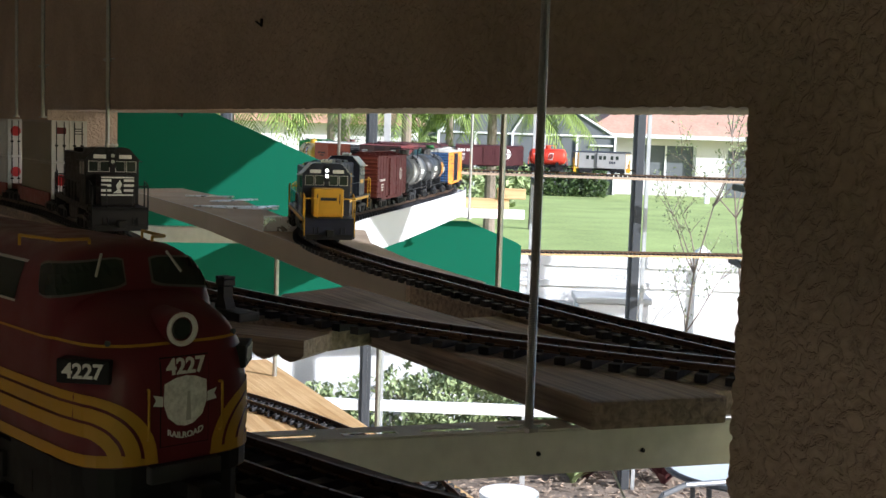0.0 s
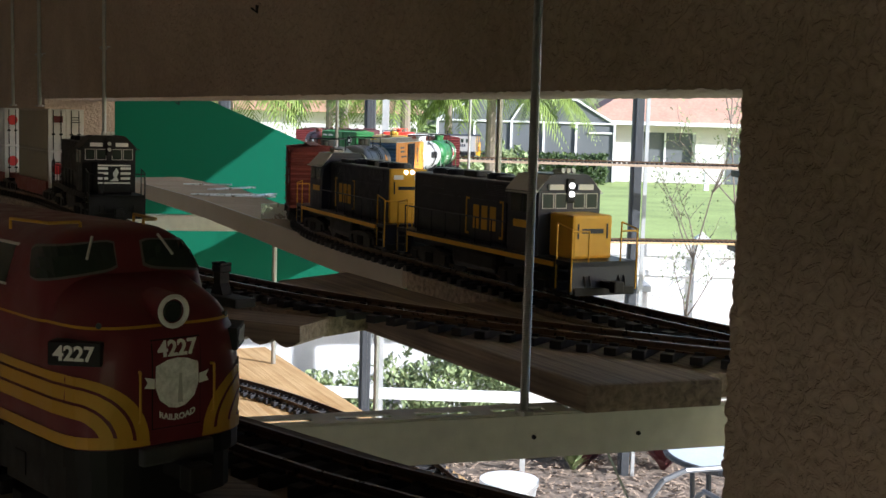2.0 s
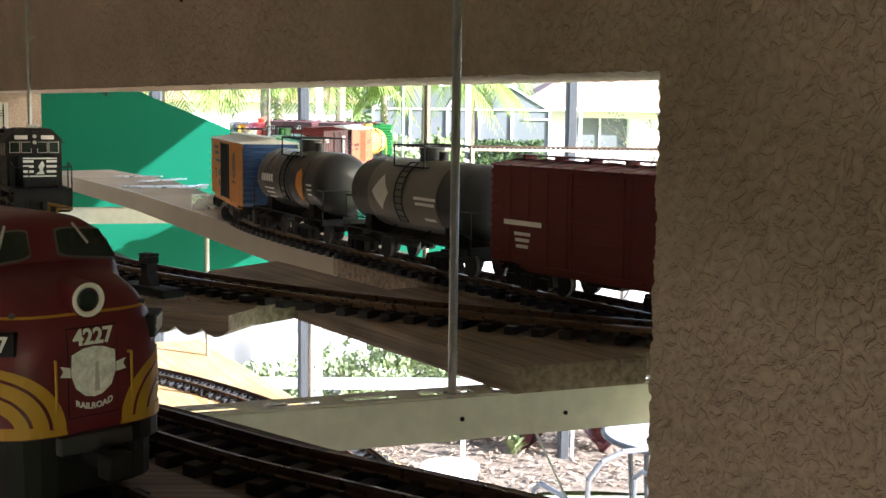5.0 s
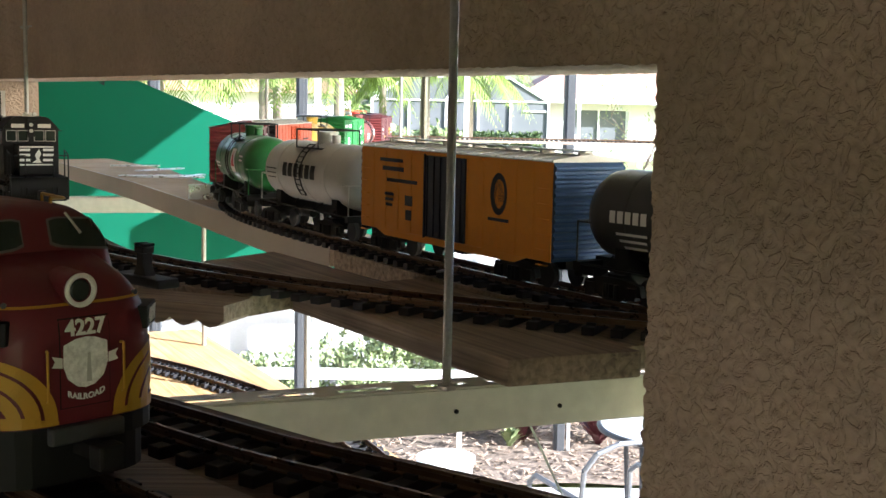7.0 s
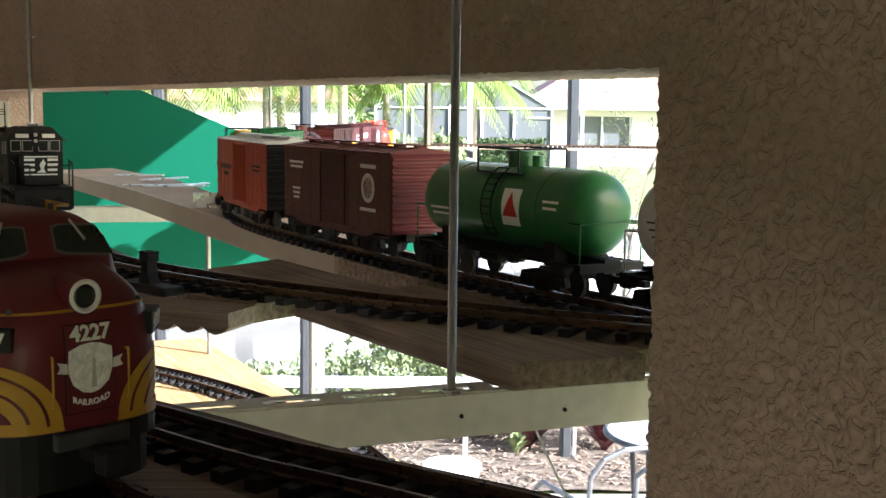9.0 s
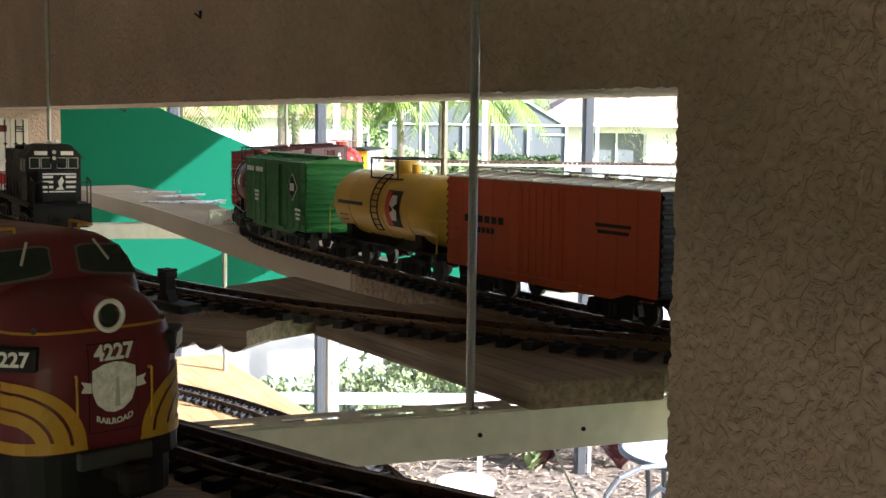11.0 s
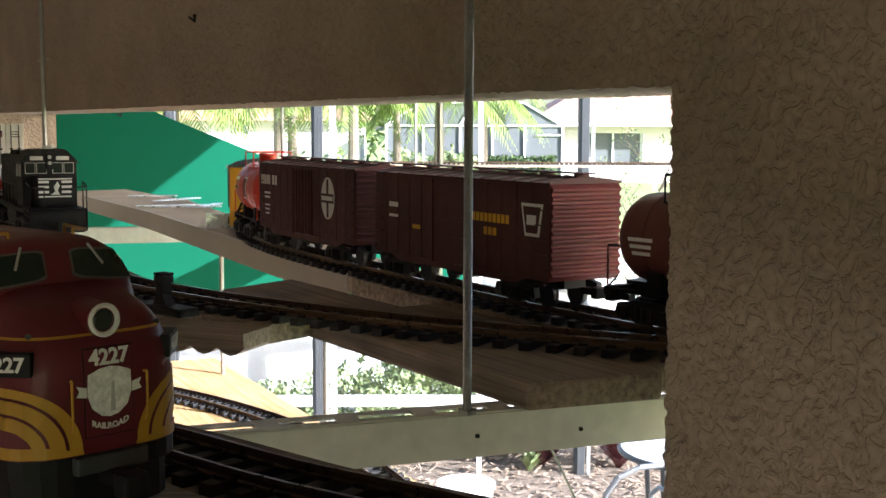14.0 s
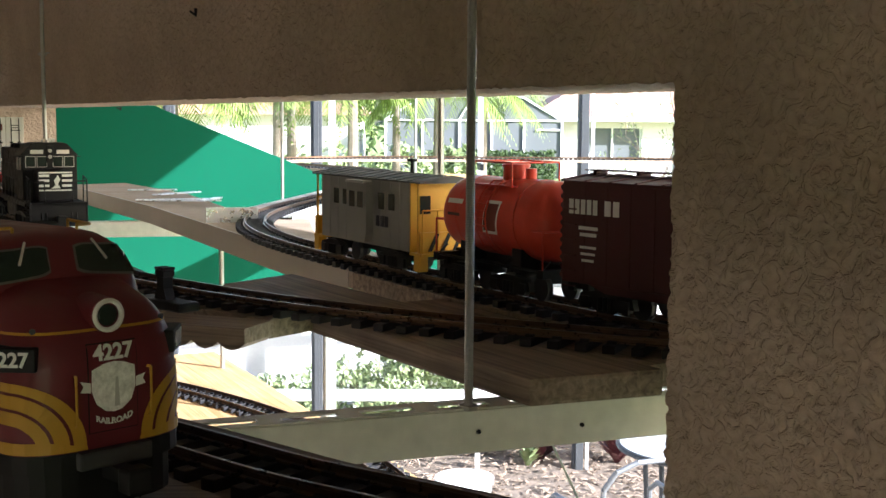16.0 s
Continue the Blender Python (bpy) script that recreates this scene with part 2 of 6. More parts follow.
def letters(name, text, size, material, parent, m, depth=0.0006, label=""):
    """Raised lettering, laid in its own xy plane and then posed."""
    cu = bpy.data.curves.new(name, "FONT")
    cu.body, cu.size, cu.extrude, cu.align_x, cu.align_y = text, size, depth, "CENTER", "CENTER"
    cu.resolution_u, cu.offset = 3, size * 0.028
    tmp = new("tmp", cu)
    me = bpy.data.meshes.new_from_object(tmp)
    bpy.data.objects.remove(tmp)
    me.transform(m)
    me.materials.clear()
    me.materials.append(material)
    ob = new(name, me)
    ob.parent = parent
    if label:
        ob["label"] = label
    return ob


def spline(pts, step=0.02):
    """A smooth even line through plan points."""
    P = [Vector((*p, 0)) for p in pts]
    P = [2 * P[0] - P[1]] + P + [2 * P[-1] - P[-2]]
    dense = []
    for i in range(1, len(P) - 2):
        a, b, c, d = P[i - 1:i + 3]
        n = max(8, int((c - b).length / 0.01))
        for k in range(n):
            u = k / n
            dense.append(0.5 * (2 * b + (c - a) * u + (2 * a - 5 * b + 4 * c - d) * u * u + (3 * b - a - 3 * c + d) * u ** 3))
    dense.append(P[-2])
    out, carry = [dense[0]], 0.0
    for p, q in zip(dense, dense[1:]):
        L = (q - p).length
        while carry + L >= step:
            p = p + (q - p) * ((step - carry) / L)
            out.append(p)
            L, carry = (q - p).length, 0.0
        carry += L
    return out


def tangents(line):
    return [(line[min(i + 1, len(line) - 1)] - line[max(i - 1, 0)]).normalized() for i in range(len(line))]


def sweep(bm, line, z, profile):
    """A closed cross profile (sideways, up) drawn along a plan line."""
    rings = []
    for p, t in zip(line, tangents(line)):
        n = Vector((-t.y, t.x, 0))
        rings.append([bm.verts.new(p + n * a + Vector((0, 0, z + b))) for a, b in profile])
    k = len(profile)
    for r, s in zip(rings, rings[1:]):
        for i in range(k):
            bm.faces.new((r[i], r[(i + 1) % k], s[(i + 1) % k], s[i]))
    bm.faces.new(rings[0][::-1])
    bm.faces.new(rings[-1])
    bmesh.ops.recalc_face_normals(bm, faces=bm.faces[:])
    return bm
# ---- setting ----
def at_wall(s, out=0.0, z=0.0):
    p = JAMB + WA * s + WN * out
    return Vector((p.x, p.y, z))


def rough(p, amp=0.0016):
    """Knock-down stucco: flattened lumps with soft ridges, the same for faces that share an edge."""
    k = noise.noise(p * 112) + 0.6 * noise.noise(p * 210)
    lump = max(0.0, min(1.0, 0.6 + 4.5 * k))
    return noise.noise_vector(p * 85) * amp * 1.3 - WN * (0.0022 * lump)


def sheet(bm, us, vs, place):
    grid = [[bm.verts.new(q + rough(q)) for q in (place(u, v) for v in vs)] for u in us]
    for a, b in zip(grid, grid[1:]):
        for i in range(len(vs) - 1):
            bm.faces.new((a[i], b[i], b[i + 1], a[i + 1]))


def steps(a, b, n, grow=1.0):
    w = [grow ** i for i in range(n)]
    t, out = sum(w), [a]
    for x in w:
        out.append(out[-1] + (b - a) * x / t)
    return out


# the wall beside the opening: near face fine, its reveal, and a plain outer face
bm = B()
near_s = steps(0.0, -0.34, 140)
sheet(bm, near_s, steps(1.97, LINTEL_Z, 195), lambda s, z: at_wall(s, 0, z))
sheet(bm, near_s, steps(LINTEL_Z, 2.72, 110), lambda s, z: at_wall(s, 0, z))
sheet(bm, steps(0, 0.09, 36), steps(1.97, LINTEL_Z, 195), lambda o, z: at_wall(0, o, z))
bmesh.ops.remove_doubles(bm, verts=bm.verts[:], dist=0.0003)
wall_near = part("wall_south", bm, STUCCO, smooth=False)
wall_near.data.polygons.foreach_set("use_smooth", [True] * len(wall_near.data.polygons))
tagged(wall_near, "beige rough stucco wall beside a wide opening", "wall", kind="structure")
WALL_M = Matrix(((WA.x, WN.x, 0, JAMB.x), (WA.y, WN.y, 0, JAMB.y), (0, 0, 1, 0), (0, 0, 0, 1)))
bm = B()
box(bm, -0.75, -0.004, 0.006, 0.09, 0, CEIL_Z, WALL_M)
box(bm, -0.75, -0.004, 0.0, 0.006, 0, 1.968, WALL_M)
box(bm, -0.75, -0.342, 0.0, 0.006, 1.968, 2.722, WALL_M)
box(bm, -0.75, 0.0, 0.0, 0.006, 2.722, CEIL_Z, WALL_M)
box(bm, -4.2, -0.75, 0.0, 0.09, 0, CEIL_Z, WALL_M)
tagged(part("wall_core", bm, STUCCO), "beige stucco block wall", "wall", kind="structure")

# the lintel over the opening
bm = B()
lin_s = steps(0.0, OPEN_LEN + 0.3, 640, 1.0035)
sheet(bm, lin_s, steps(LINTEL_Z, 2.85, 110), lambda s, z: at_wall(s, 0, z))
sheet(bm, lin_s, steps(0, 0.22, 40), lambda s, o: at_wall(s, o, LINTEL_Z))
bmesh.ops.remove_doubles(bm, verts=bm.verts[:], dist=0.0003)
lintel = part("lintel", bm, STUCCO)
lintel.data.polygons.foreach_set("use_smooth", [True] * len(lintel.data.polygons))
tagged(lintel, "beige stucco lintel across the wide opening", "lintel", kind="structure")
bm = B()
box(bm, 0.0, OPEN_LEN, 0.006, 0.22, LINTEL_Z + 0.006, CEIL_Z, WALL_M)
box(bm, 0.0, OPEN_LEN, 0.0, 0.006, 2.85, CEIL_Z, WALL_M)
tagged(part("lintel_core", bm, STUCCO), "beige stucco beam over the opening", "lintel", kind="structure")
bm = B()
box(bm, OPEN_LEN, 5.2, 0.0, 0.22, 0, CEIL_Z, WALL_M)
tagged(part("wall_north", bm, STUCCO), "beige stucco wall at the far end of the opening", "wall", kind="structure")

# the room round the camera: floor, ceiling, back and side walls, with an added daylight opening behind
bm = B()
box(bm, -4.2, 5.2, -4.0, 0.09, -0.1, 0.0, WALL_M)
tagged(part("floor", bm, ROOM_FLOOR), "pale concrete floor of the room", "floor", kind="structure")
bm = B()
box(bm, -4.2, 5.2, -4.0, 0.0, CEIL_Z, CEIL_Z + 0.1, WALL_M)
tagged(part("ceiling", bm, PLASTER), "plain plaster ceiling", "ceiling", kind="structure")
bm = B()
box(bm, -4.3, 5.3, -4.15, -4.0, 0, CEIL_Z, WALL_M)
tagged(part("wall_west", bm, PLASTER), "plain plaster wall", "wall", kind="structure")
# unseen wall; its opening is added only to brighten the room
bm = B()
box(bm, -4.3, -4.2, -4.0, 0.0, 0, 0.8, WALL_M)
box(bm, -4.3, -4.2, -4.0, 0.0, 2.6, CEIL_Z, WALL_M)
box(bm, -4.3, -4.2, -4.0, -3.0, 0.8, 2.6, WALL_M)
box(bm, -4.3, -4.2, -0.9, 0.0, 0.8, 2.6, WALL_M)
tagged(part("wall_back", bm, PLASTER), "unseen plaster wall with a wide opening added to let daylight in", "wall", kind="structure")
bm = B()
box(bm, 5.2, 5.3, -4.0, 0.2, 0, CEIL_Z, WALL_M)
tagged(part("wall_end", bm, PLASTER), "plain plaster wall", "wall", kind="structure")

# porch roof over the first stretch of track outside
bm = B()
box(bm, 0.3, 5.2, 0.0, 2.01, CEIL_Z + 0.101, CEIL_Z + 0.2, WALL_M)
# unseen edge, set back here only so that sun reaches the low boards
box(bm, -4.2, 0.3, 0.0, 1.40, CEIL_Z + 0.101, CEIL_Z + 0.2, WALL_M)
tagged(part("porch_ceiling", bm, WHITE_PAINT), "white porch ceiling outside the wall", "ceiling", kind="structure")

# ground: one sheet to the horizon, then deck, bed and lawn on it
bm = B()
box(bm, -400, 400, -60, 900, -0.6, -0.02)
tagged(part("ground", bm, GRASS), "green lawn reaching into the distance", "lawn", kind="structure")
bm = B()
box(bm, -6, 7, 2.0, 7.45, -0.1, -0.004)
deck = tagged(part("pavement", bm, CONCRETE), "pale concrete pool deck", "deck", kind="structure")
bm = B()
for i in range(60):
    for j in range(8):
        x, y = -6 + i * 0.217, 7.45 + j * 0.277
        vs = [bm.verts.new((x + a, y + b, 0.02 + 0.02 * noise.noise(Vector((x + a, y + b, 0)) * 5))) for a, b in ((0, 0), (0.217, 0), (0.217, 0.277), (0, 0.277))]
        bm.faces.new(vs)
bmesh.ops.remove_doubles(bm, verts=bm.verts[:], dist=0.001)
tagged(part("mulch_bed", bm, MULCH), "brown bark mulch bed along the fence", "flower bed", kind="structure")


# ---- timber, beams and rods of the layout ----
def along(p, yaw, z=0.0):
    """A pose at a plan point whose x axis runs at that many degrees from +x."""
    return pose(p[0], p[1], z, 0, 0, yaw)


def plank(p, yaw, L, w, top, thick, material, label, name="plank", skew=0.0, far_skew=0.0):
    """A board from p along yaw, its left edge on the line."""
    bm = B()
    box(bm, 0, L, -w, 0, -thick, 0, None, 0.004)
    for v in bm.verts:
        if v.co.x < 0.05:
            v.co.x += -v.co.y * skew
        elif v.co.x > L - 0.05:
            v.co.x += v.co.y * far_skew
    ob = part(name, bm, material)
    ob.matrix_basis = along(p, yaw, top)
    return tagged(ob, label, "plank")


def channel(p, yaw, L, top, h, label, slots=True):
    """A slotted white steel channel: web towards the camera, flanges, and dark slots in the top."""
    e = thing("support_beam", label, "beam", m=along(p, yaw, top))
    bm = B()
    box(bm, 0, L, 0, 0.002, -h, -0.002)
    part("web", bm, WHITE_METAL, e)
    bm = B()
    if slots:
        x = 0.0
        while x < L - 0.075:
            box(bm, x, x + 0.022, 0.002, 0.04, -0.002, 0)
            box(bm, x + 0.022, x + 0.075, 0.002, 0.013, -0.002, 0)
            box(bm, x + 0.022, x + 0.075, 0.026, 0.04, -0.002, 0)
            x += 0.075
        box(bm, x, L, 0.002, 0.04, -0.002, 0)
    else:
        box(bm, 0, L, 0.002, 0.04, -0.002, 0)
    part("flange", bm, WHITE_METAL, e)
    bm = B()
    box(bm, 0, L, 0.002, 0.04, -h, -h + 0.002)
    part("flange", bm, WHITE_METAL, e)
    return e


def bolt_on(e, x, z):
    bm = B()
    tube(bm, (x, 0.0, z), (x, -0.002, z), 0.0022, seg=8)
    part("bolt", bm, BLACK, e)


def rod(p, z0, z1, r, label="zinc threaded rod hanging from the ceiling", nut=None, name="hanger_rod", fine=False):
    """A hanging rod; near ones carry their thread as ridges."""
    e = thing(name, label, "rod", "hanger rods", Matrix.Translation((p[0], p[1], 0)))
    bm = B()
    if fine:
        n = int((z1 - z0) / 0.0008)
        rings = []
        for i in range(n + 1):
            rr = r if i % 2 else r * 0.88
            rings.append([bm.verts.new((rr * math.cos(a * math.pi / 5), rr * math.sin(a * math.pi / 5), z0 + (z1 - z0) * i / n)) for a in range(10)])
        for a, b in zip(rings, rings[1:]):
            for i in range(10):
                bm.faces.new((a[i], a[(i + 1) % 10], b[(i + 1) % 10], b[i]))
    else:
        tube(bm, (0, 0, z0), (0, 0, z1), r, seg=10)
    part("shaft", bm, STEEL, e)
    bm = B()
    tube(bm, (0, 0, z0), (0, 0, z0 + 0.004), r * 2.2, seg=6)
    part("nut", bm, STEEL, e)
    if nut:
        bm = B()
        tube(bm, (-0.012, 0, nut), (0.016, 0.0, nut + 0.004), 0.002, seg=6)
        tube(bm, (0, 0, nut - 0.004), (0, 0, nut + 0.004), r * 1.8, seg=6)
        part("tie_wire", bm, STEEL, e)
    return e


DECK_UNDER = RAIL_Z - 0.044
# first cross beam in the opening
beam = channel((-0.16, 0.997), 19.0, 1.20, 2.140, 0.043, "white slotted steel support beam with dark scuffs under the planks")
bolt_on(beam, 0.467, -0.0245)
bolt_on(beam, 0.358, -0.0225)
# second and third cross beams further back
channel((-1.10, 3.50), 12.0, 0.86, 2.112, 0.046, "white steel cross beam under the curved track", False)
rod((0.169, 1.118), 2.138, CEIL_Z, 0.0045, fine=True)
rod((0.158, 1.90), 2.10, CEIL_Z + 0.1, 0.005)
rod((-0.789, 3.0), 2.17, CEIL_Z, 0.005, nut=2.567)
rod((-1.02, 3.2), 2.42, CEIL_Z, 0.005, nut=2.555)
rod((-1.09, 3.2), 2.42, CEIL_Z, 0.004)
rod((-0.385, 4.62), 2.06, CEIL_Z + 0.1, 0.006, "pale steel hanger rod outside the wall")
rod((0.12, 5.15), 2.055, CEIL_Z + 0.1, 0.006, "pale steel hanger rod outside the wall")
rod((-0.37, 3.05), 1.76, DECK_UNDER, 0.006, "pale steel hanger rod under the curved deck")
rod((-0.065, 2.47), 1.775, DECK_UNDER, 0.006, "steel hanger rod carrying the lower board")

# near plank on the first beam, and its darker neighbour
plank((0.226, 1.110), 120.5, 0.775, 0.145, 2.169, 0.0275, OLD_WOOD, "weathered brown plank with a mossy sawn end on the beam", skew=-0.18, far_skew=-0.45)
plank((0.356, 1.190), 120.5, 0.50, 0.09, 2.167, 0.026, OLD_WOOD, "dark weathered plank carrying the middle track")
# ---- track ----
MAIN = spline([(5.0, 8.05), (3.2, 8.0), (2.4, 7.95), (1.6, 7.9), (0.8, 7.9), (0.1, 7.90), (-0.38, 7.79), (-0.72, 7.50), (-0.82, 7.12), (-0.72, 6.76), (-0.50, 6.40),
               (-0.24, 6.06), (-0.05, 5.70), (0.018, 5.30), (0.015, 4.95), (-0.041, 4.50), (-0.104, 4.05), (-0.157, 3.68), (-0.203, 3.40), (-0.240, 3.14), (-0.254, 2.90), (-0.235, 2.67), (-0.18, 2.44),
               (-0.105, 2.24), (-0.01, 2.04), (0.075, 1.885), (0.15, 1.745), (0.222, 1.615), (0.295, 1.49), (0.39, 1.345), (0.475, 1.225), (0.57, 1.1), (0.68, 0.975),
               (0.81, 0.83), (1.2, 0.36), (1.7, -0.25), (2.6, -1.4), (4.0, -3.2), (6.2, -6.0)])
MID_Z = 2.187
MID = spline([(-3.3, 5.1), (-2.2, 4.4), (-1.48, 3.8), (-1.06, 3.28), (-0.82, 2.88), (-0.655, 2.56), (-0.55, 2.28), (-0.445, 2.02), (-0.326, 1.796), (-0.195, 1.643),
              (-0.056, 1.515), (0.0925, 1.405), (0.219, 1.329), (0.35, 1.262), (0.45, 1.217)])
FRONT = spline([(-0.95, 1.95), (-0.6, 1.46), (-0.3, 1.12), (-0.07, 0.91), (0.025, 0.823), (0.09, 0.775), (0.17, 0.715), (0.27, 0.63), (0.36, 0.54)])
LOW = spline([(-1.0, 2.95), (-0.8, 2.97), (-0.62, 2.91), (-0.405, 2.75), (-0.22, 2.56), (-0.06, 2.34), (0.06, 2.1), (0.13, 1.87), (0.19, 1.62), (0.23, 1.40)])
TIE_STEP = 0.0305


def rail_profile(off):
    h = 0.0085
    return [(off - 0.0034, -h), (off + 0.0034, -h), (off + 0.0034, -h + 0.0012), (off + 0.0008, -h + 0.002), (off + 0.0008, -0.003), (off + 0.0016, -0.0022),
            (off + 0.0016, 0), (off - 0.0016, 0), (off - 0.0016, -0.0022), (off - 0.0008, -0.003), (off - 0.0008, -h + 0.002), (off - 0.0034, -h + 0.0012)]


bm = B()
box(bm, -0.0068, 0.0068, -0.042, 0.042, -0.0175, -0.0085, None, 0.001)
for s in (-1, 1):
    for k in (-1, 1):
        box(bm, -0.005, 0.005, s * 0.0225 + k * 0.0058 - 0.0018, s * 0.0225 + k * 0.0058 + 0.0018, -0.0085, -0.0055)
tie_mesh = bpy.data.meshes.new("tie")
bm.to_mesh(tie_mesh)
bm.free()
tie_mesh.materials.append(TIE)


def track(line, z, label, near=lambda p: True, kind_far=True):
    """Two rails on ties; near ties are pieces, far ones one joined part."""
    e = thing("track", label, "track", "model railway tracks")
    for s in (-0.0225, 0.0225):
        part("rail", sweep(B(), line, z, rail_profile(s)), RAIL, e)
    tg, acc, n = tangents(line), 0.0, 0
    far = B()
    for i in range(1, len(line)):
        acc += (line[i] - line[i - 1]).length
        if acc < TIE_STEP:
            continue
        acc -= TIE_STEP
        jig = noise.noise(line[i] * 31) * 2.0
        at = line[i] - tg[i] * acc
        m = Matrix.Translation((at.x, at.y, z)) @ Matrix.Rotation(math.atan2(tg[i].y, tg[i].x) + radians(jig), 4, "Z")
        if near(line[i]) and n < 280:
            o = new("tie", tie_mesh)
            o.parent, o.matrix_basis = e, m
            n += 1
        else:
            box(far, -0.0068, 0.0068, -0.042, 0.042, -0.0175, -0.0085, m)
    if len(far.verts):
        o = part("far_tie_run", far, TIE, e)
        if kind_far:
            o["kind"] = "stuff"
    else:
        far.free()
    return e


# ---- rolling stock; x ahead, y left, z up from the rail head ----
def wheel_truck(parent, x, wheelbase=0.062, r=0.0155, depth=0.048, frame_mat=BLACK):
    """A two-axle truck: side frames with springs, bolster and wheels."""
    bm = B()
    for s in (-1, 1):
        y = s * depth
        prism(bm, [(x - wheelbase * 0.72, 0.014), (x - wheelbase * 0.66, 0.026), (x - wheelbase * 0.2, 0.031), (x + wheelbase * 0.2, 0.031), (x + wheelbase * 0.66, 0.026),
                   (x + wheelbase * 0.72, 0.014), (x + wheelbase * 0.4, 0.013), (x + wheelbase * 0.2, 0.006), (x - wheelbase * 0.2, 0.006), (x - wheelbase * 0.4, 0.013)], y - 0.004, y + 0.004)
        for k in (-0.5, 0.5):
            box(bm, x + k * wheelbase - 0.007, x + k * wheelbase + 0.007, y + s * 0.003 - 0.004, y + s * 0.003 + 0.004, 0.010, 0.023)
        for k in (-0.008, 0, 0.008):
            tube(bm, (x + k, y + s * 0.005, 0.009), (x + k, y + s * 0.005, 0.024), 0.0032, seg=6)
    box(bm, x - 0.010, x + 0.010, -depth, depth, 0.016, 0.034)
    t = part("truck", bm, frame_mat, parent)
    for k in (-0.5, 0.5):
        for s in (-1, 1):
            bm = B()
            X = x + k * wheelbase
            tube(bm, (X, s * 0.0195, r - 0.0005), (X, s * 0.0255, r - 0.0005), r, seg=18)
            tube(bm, (X, s * 0.0185, r - 0.0005), (X, s * 0.0195, r - 0.0005), r + 0.0015, seg=18)
            part("wheel", bm, DARK_GREY, t)
    return t


def coupler(parent, x, s):
    bm = B()
    box(bm, min(x, x + s * 0.028), max(x, x + s * 0.028), -0.005, 0.005, 0.020, 0.028)
    box(bm, min(x + s * 0.024, x + s * 0.036), max(x + s * 0.024, x + s * 0.036), -0.009, 0.006, 0.017, 0.031, None, 0.002)
    part("coupler", bm, BLACK, parent)


def ladder(bm, x0, x1, y, z0, z1, n, s):
    for i in range(n):
        z = z0 + (z1 - z0) * i / (n - 1)
        tube(bm, (x0, y + s * 0.004, z), (x1, y + s * 0.004, z), 0.0009, seg=5)
        for x in (x0, x1):
            tube(bm, (x, y, z), (x, y + s * 0.004, z), 0.0009, seg=5)


def mark(parent, name, outline, s, W, material, label="", lift=0.0012):
    """A flat painted shape on one side: outline in (x, z), s the side."""
    y = s * (W / 2)
    bm = prism(B(), outline, y + s * (lift - 0.0004), y + s * lift)
    return part(name, bm, material, parent, label)


def rect(x, z, w, h):
    return [(x - w / 2, z - h / 2), (x + w / 2, z - h / 2), (x + w / 2, z + h / 2), (x - w / 2, z + h / 2)]


def disc(x, z, rx, rz, n=24):
    return [(x + rx * math.cos(2 * math.pi * i / n), z + rz * math.sin(2 * math.pi * i / n)) for i in range(n)]


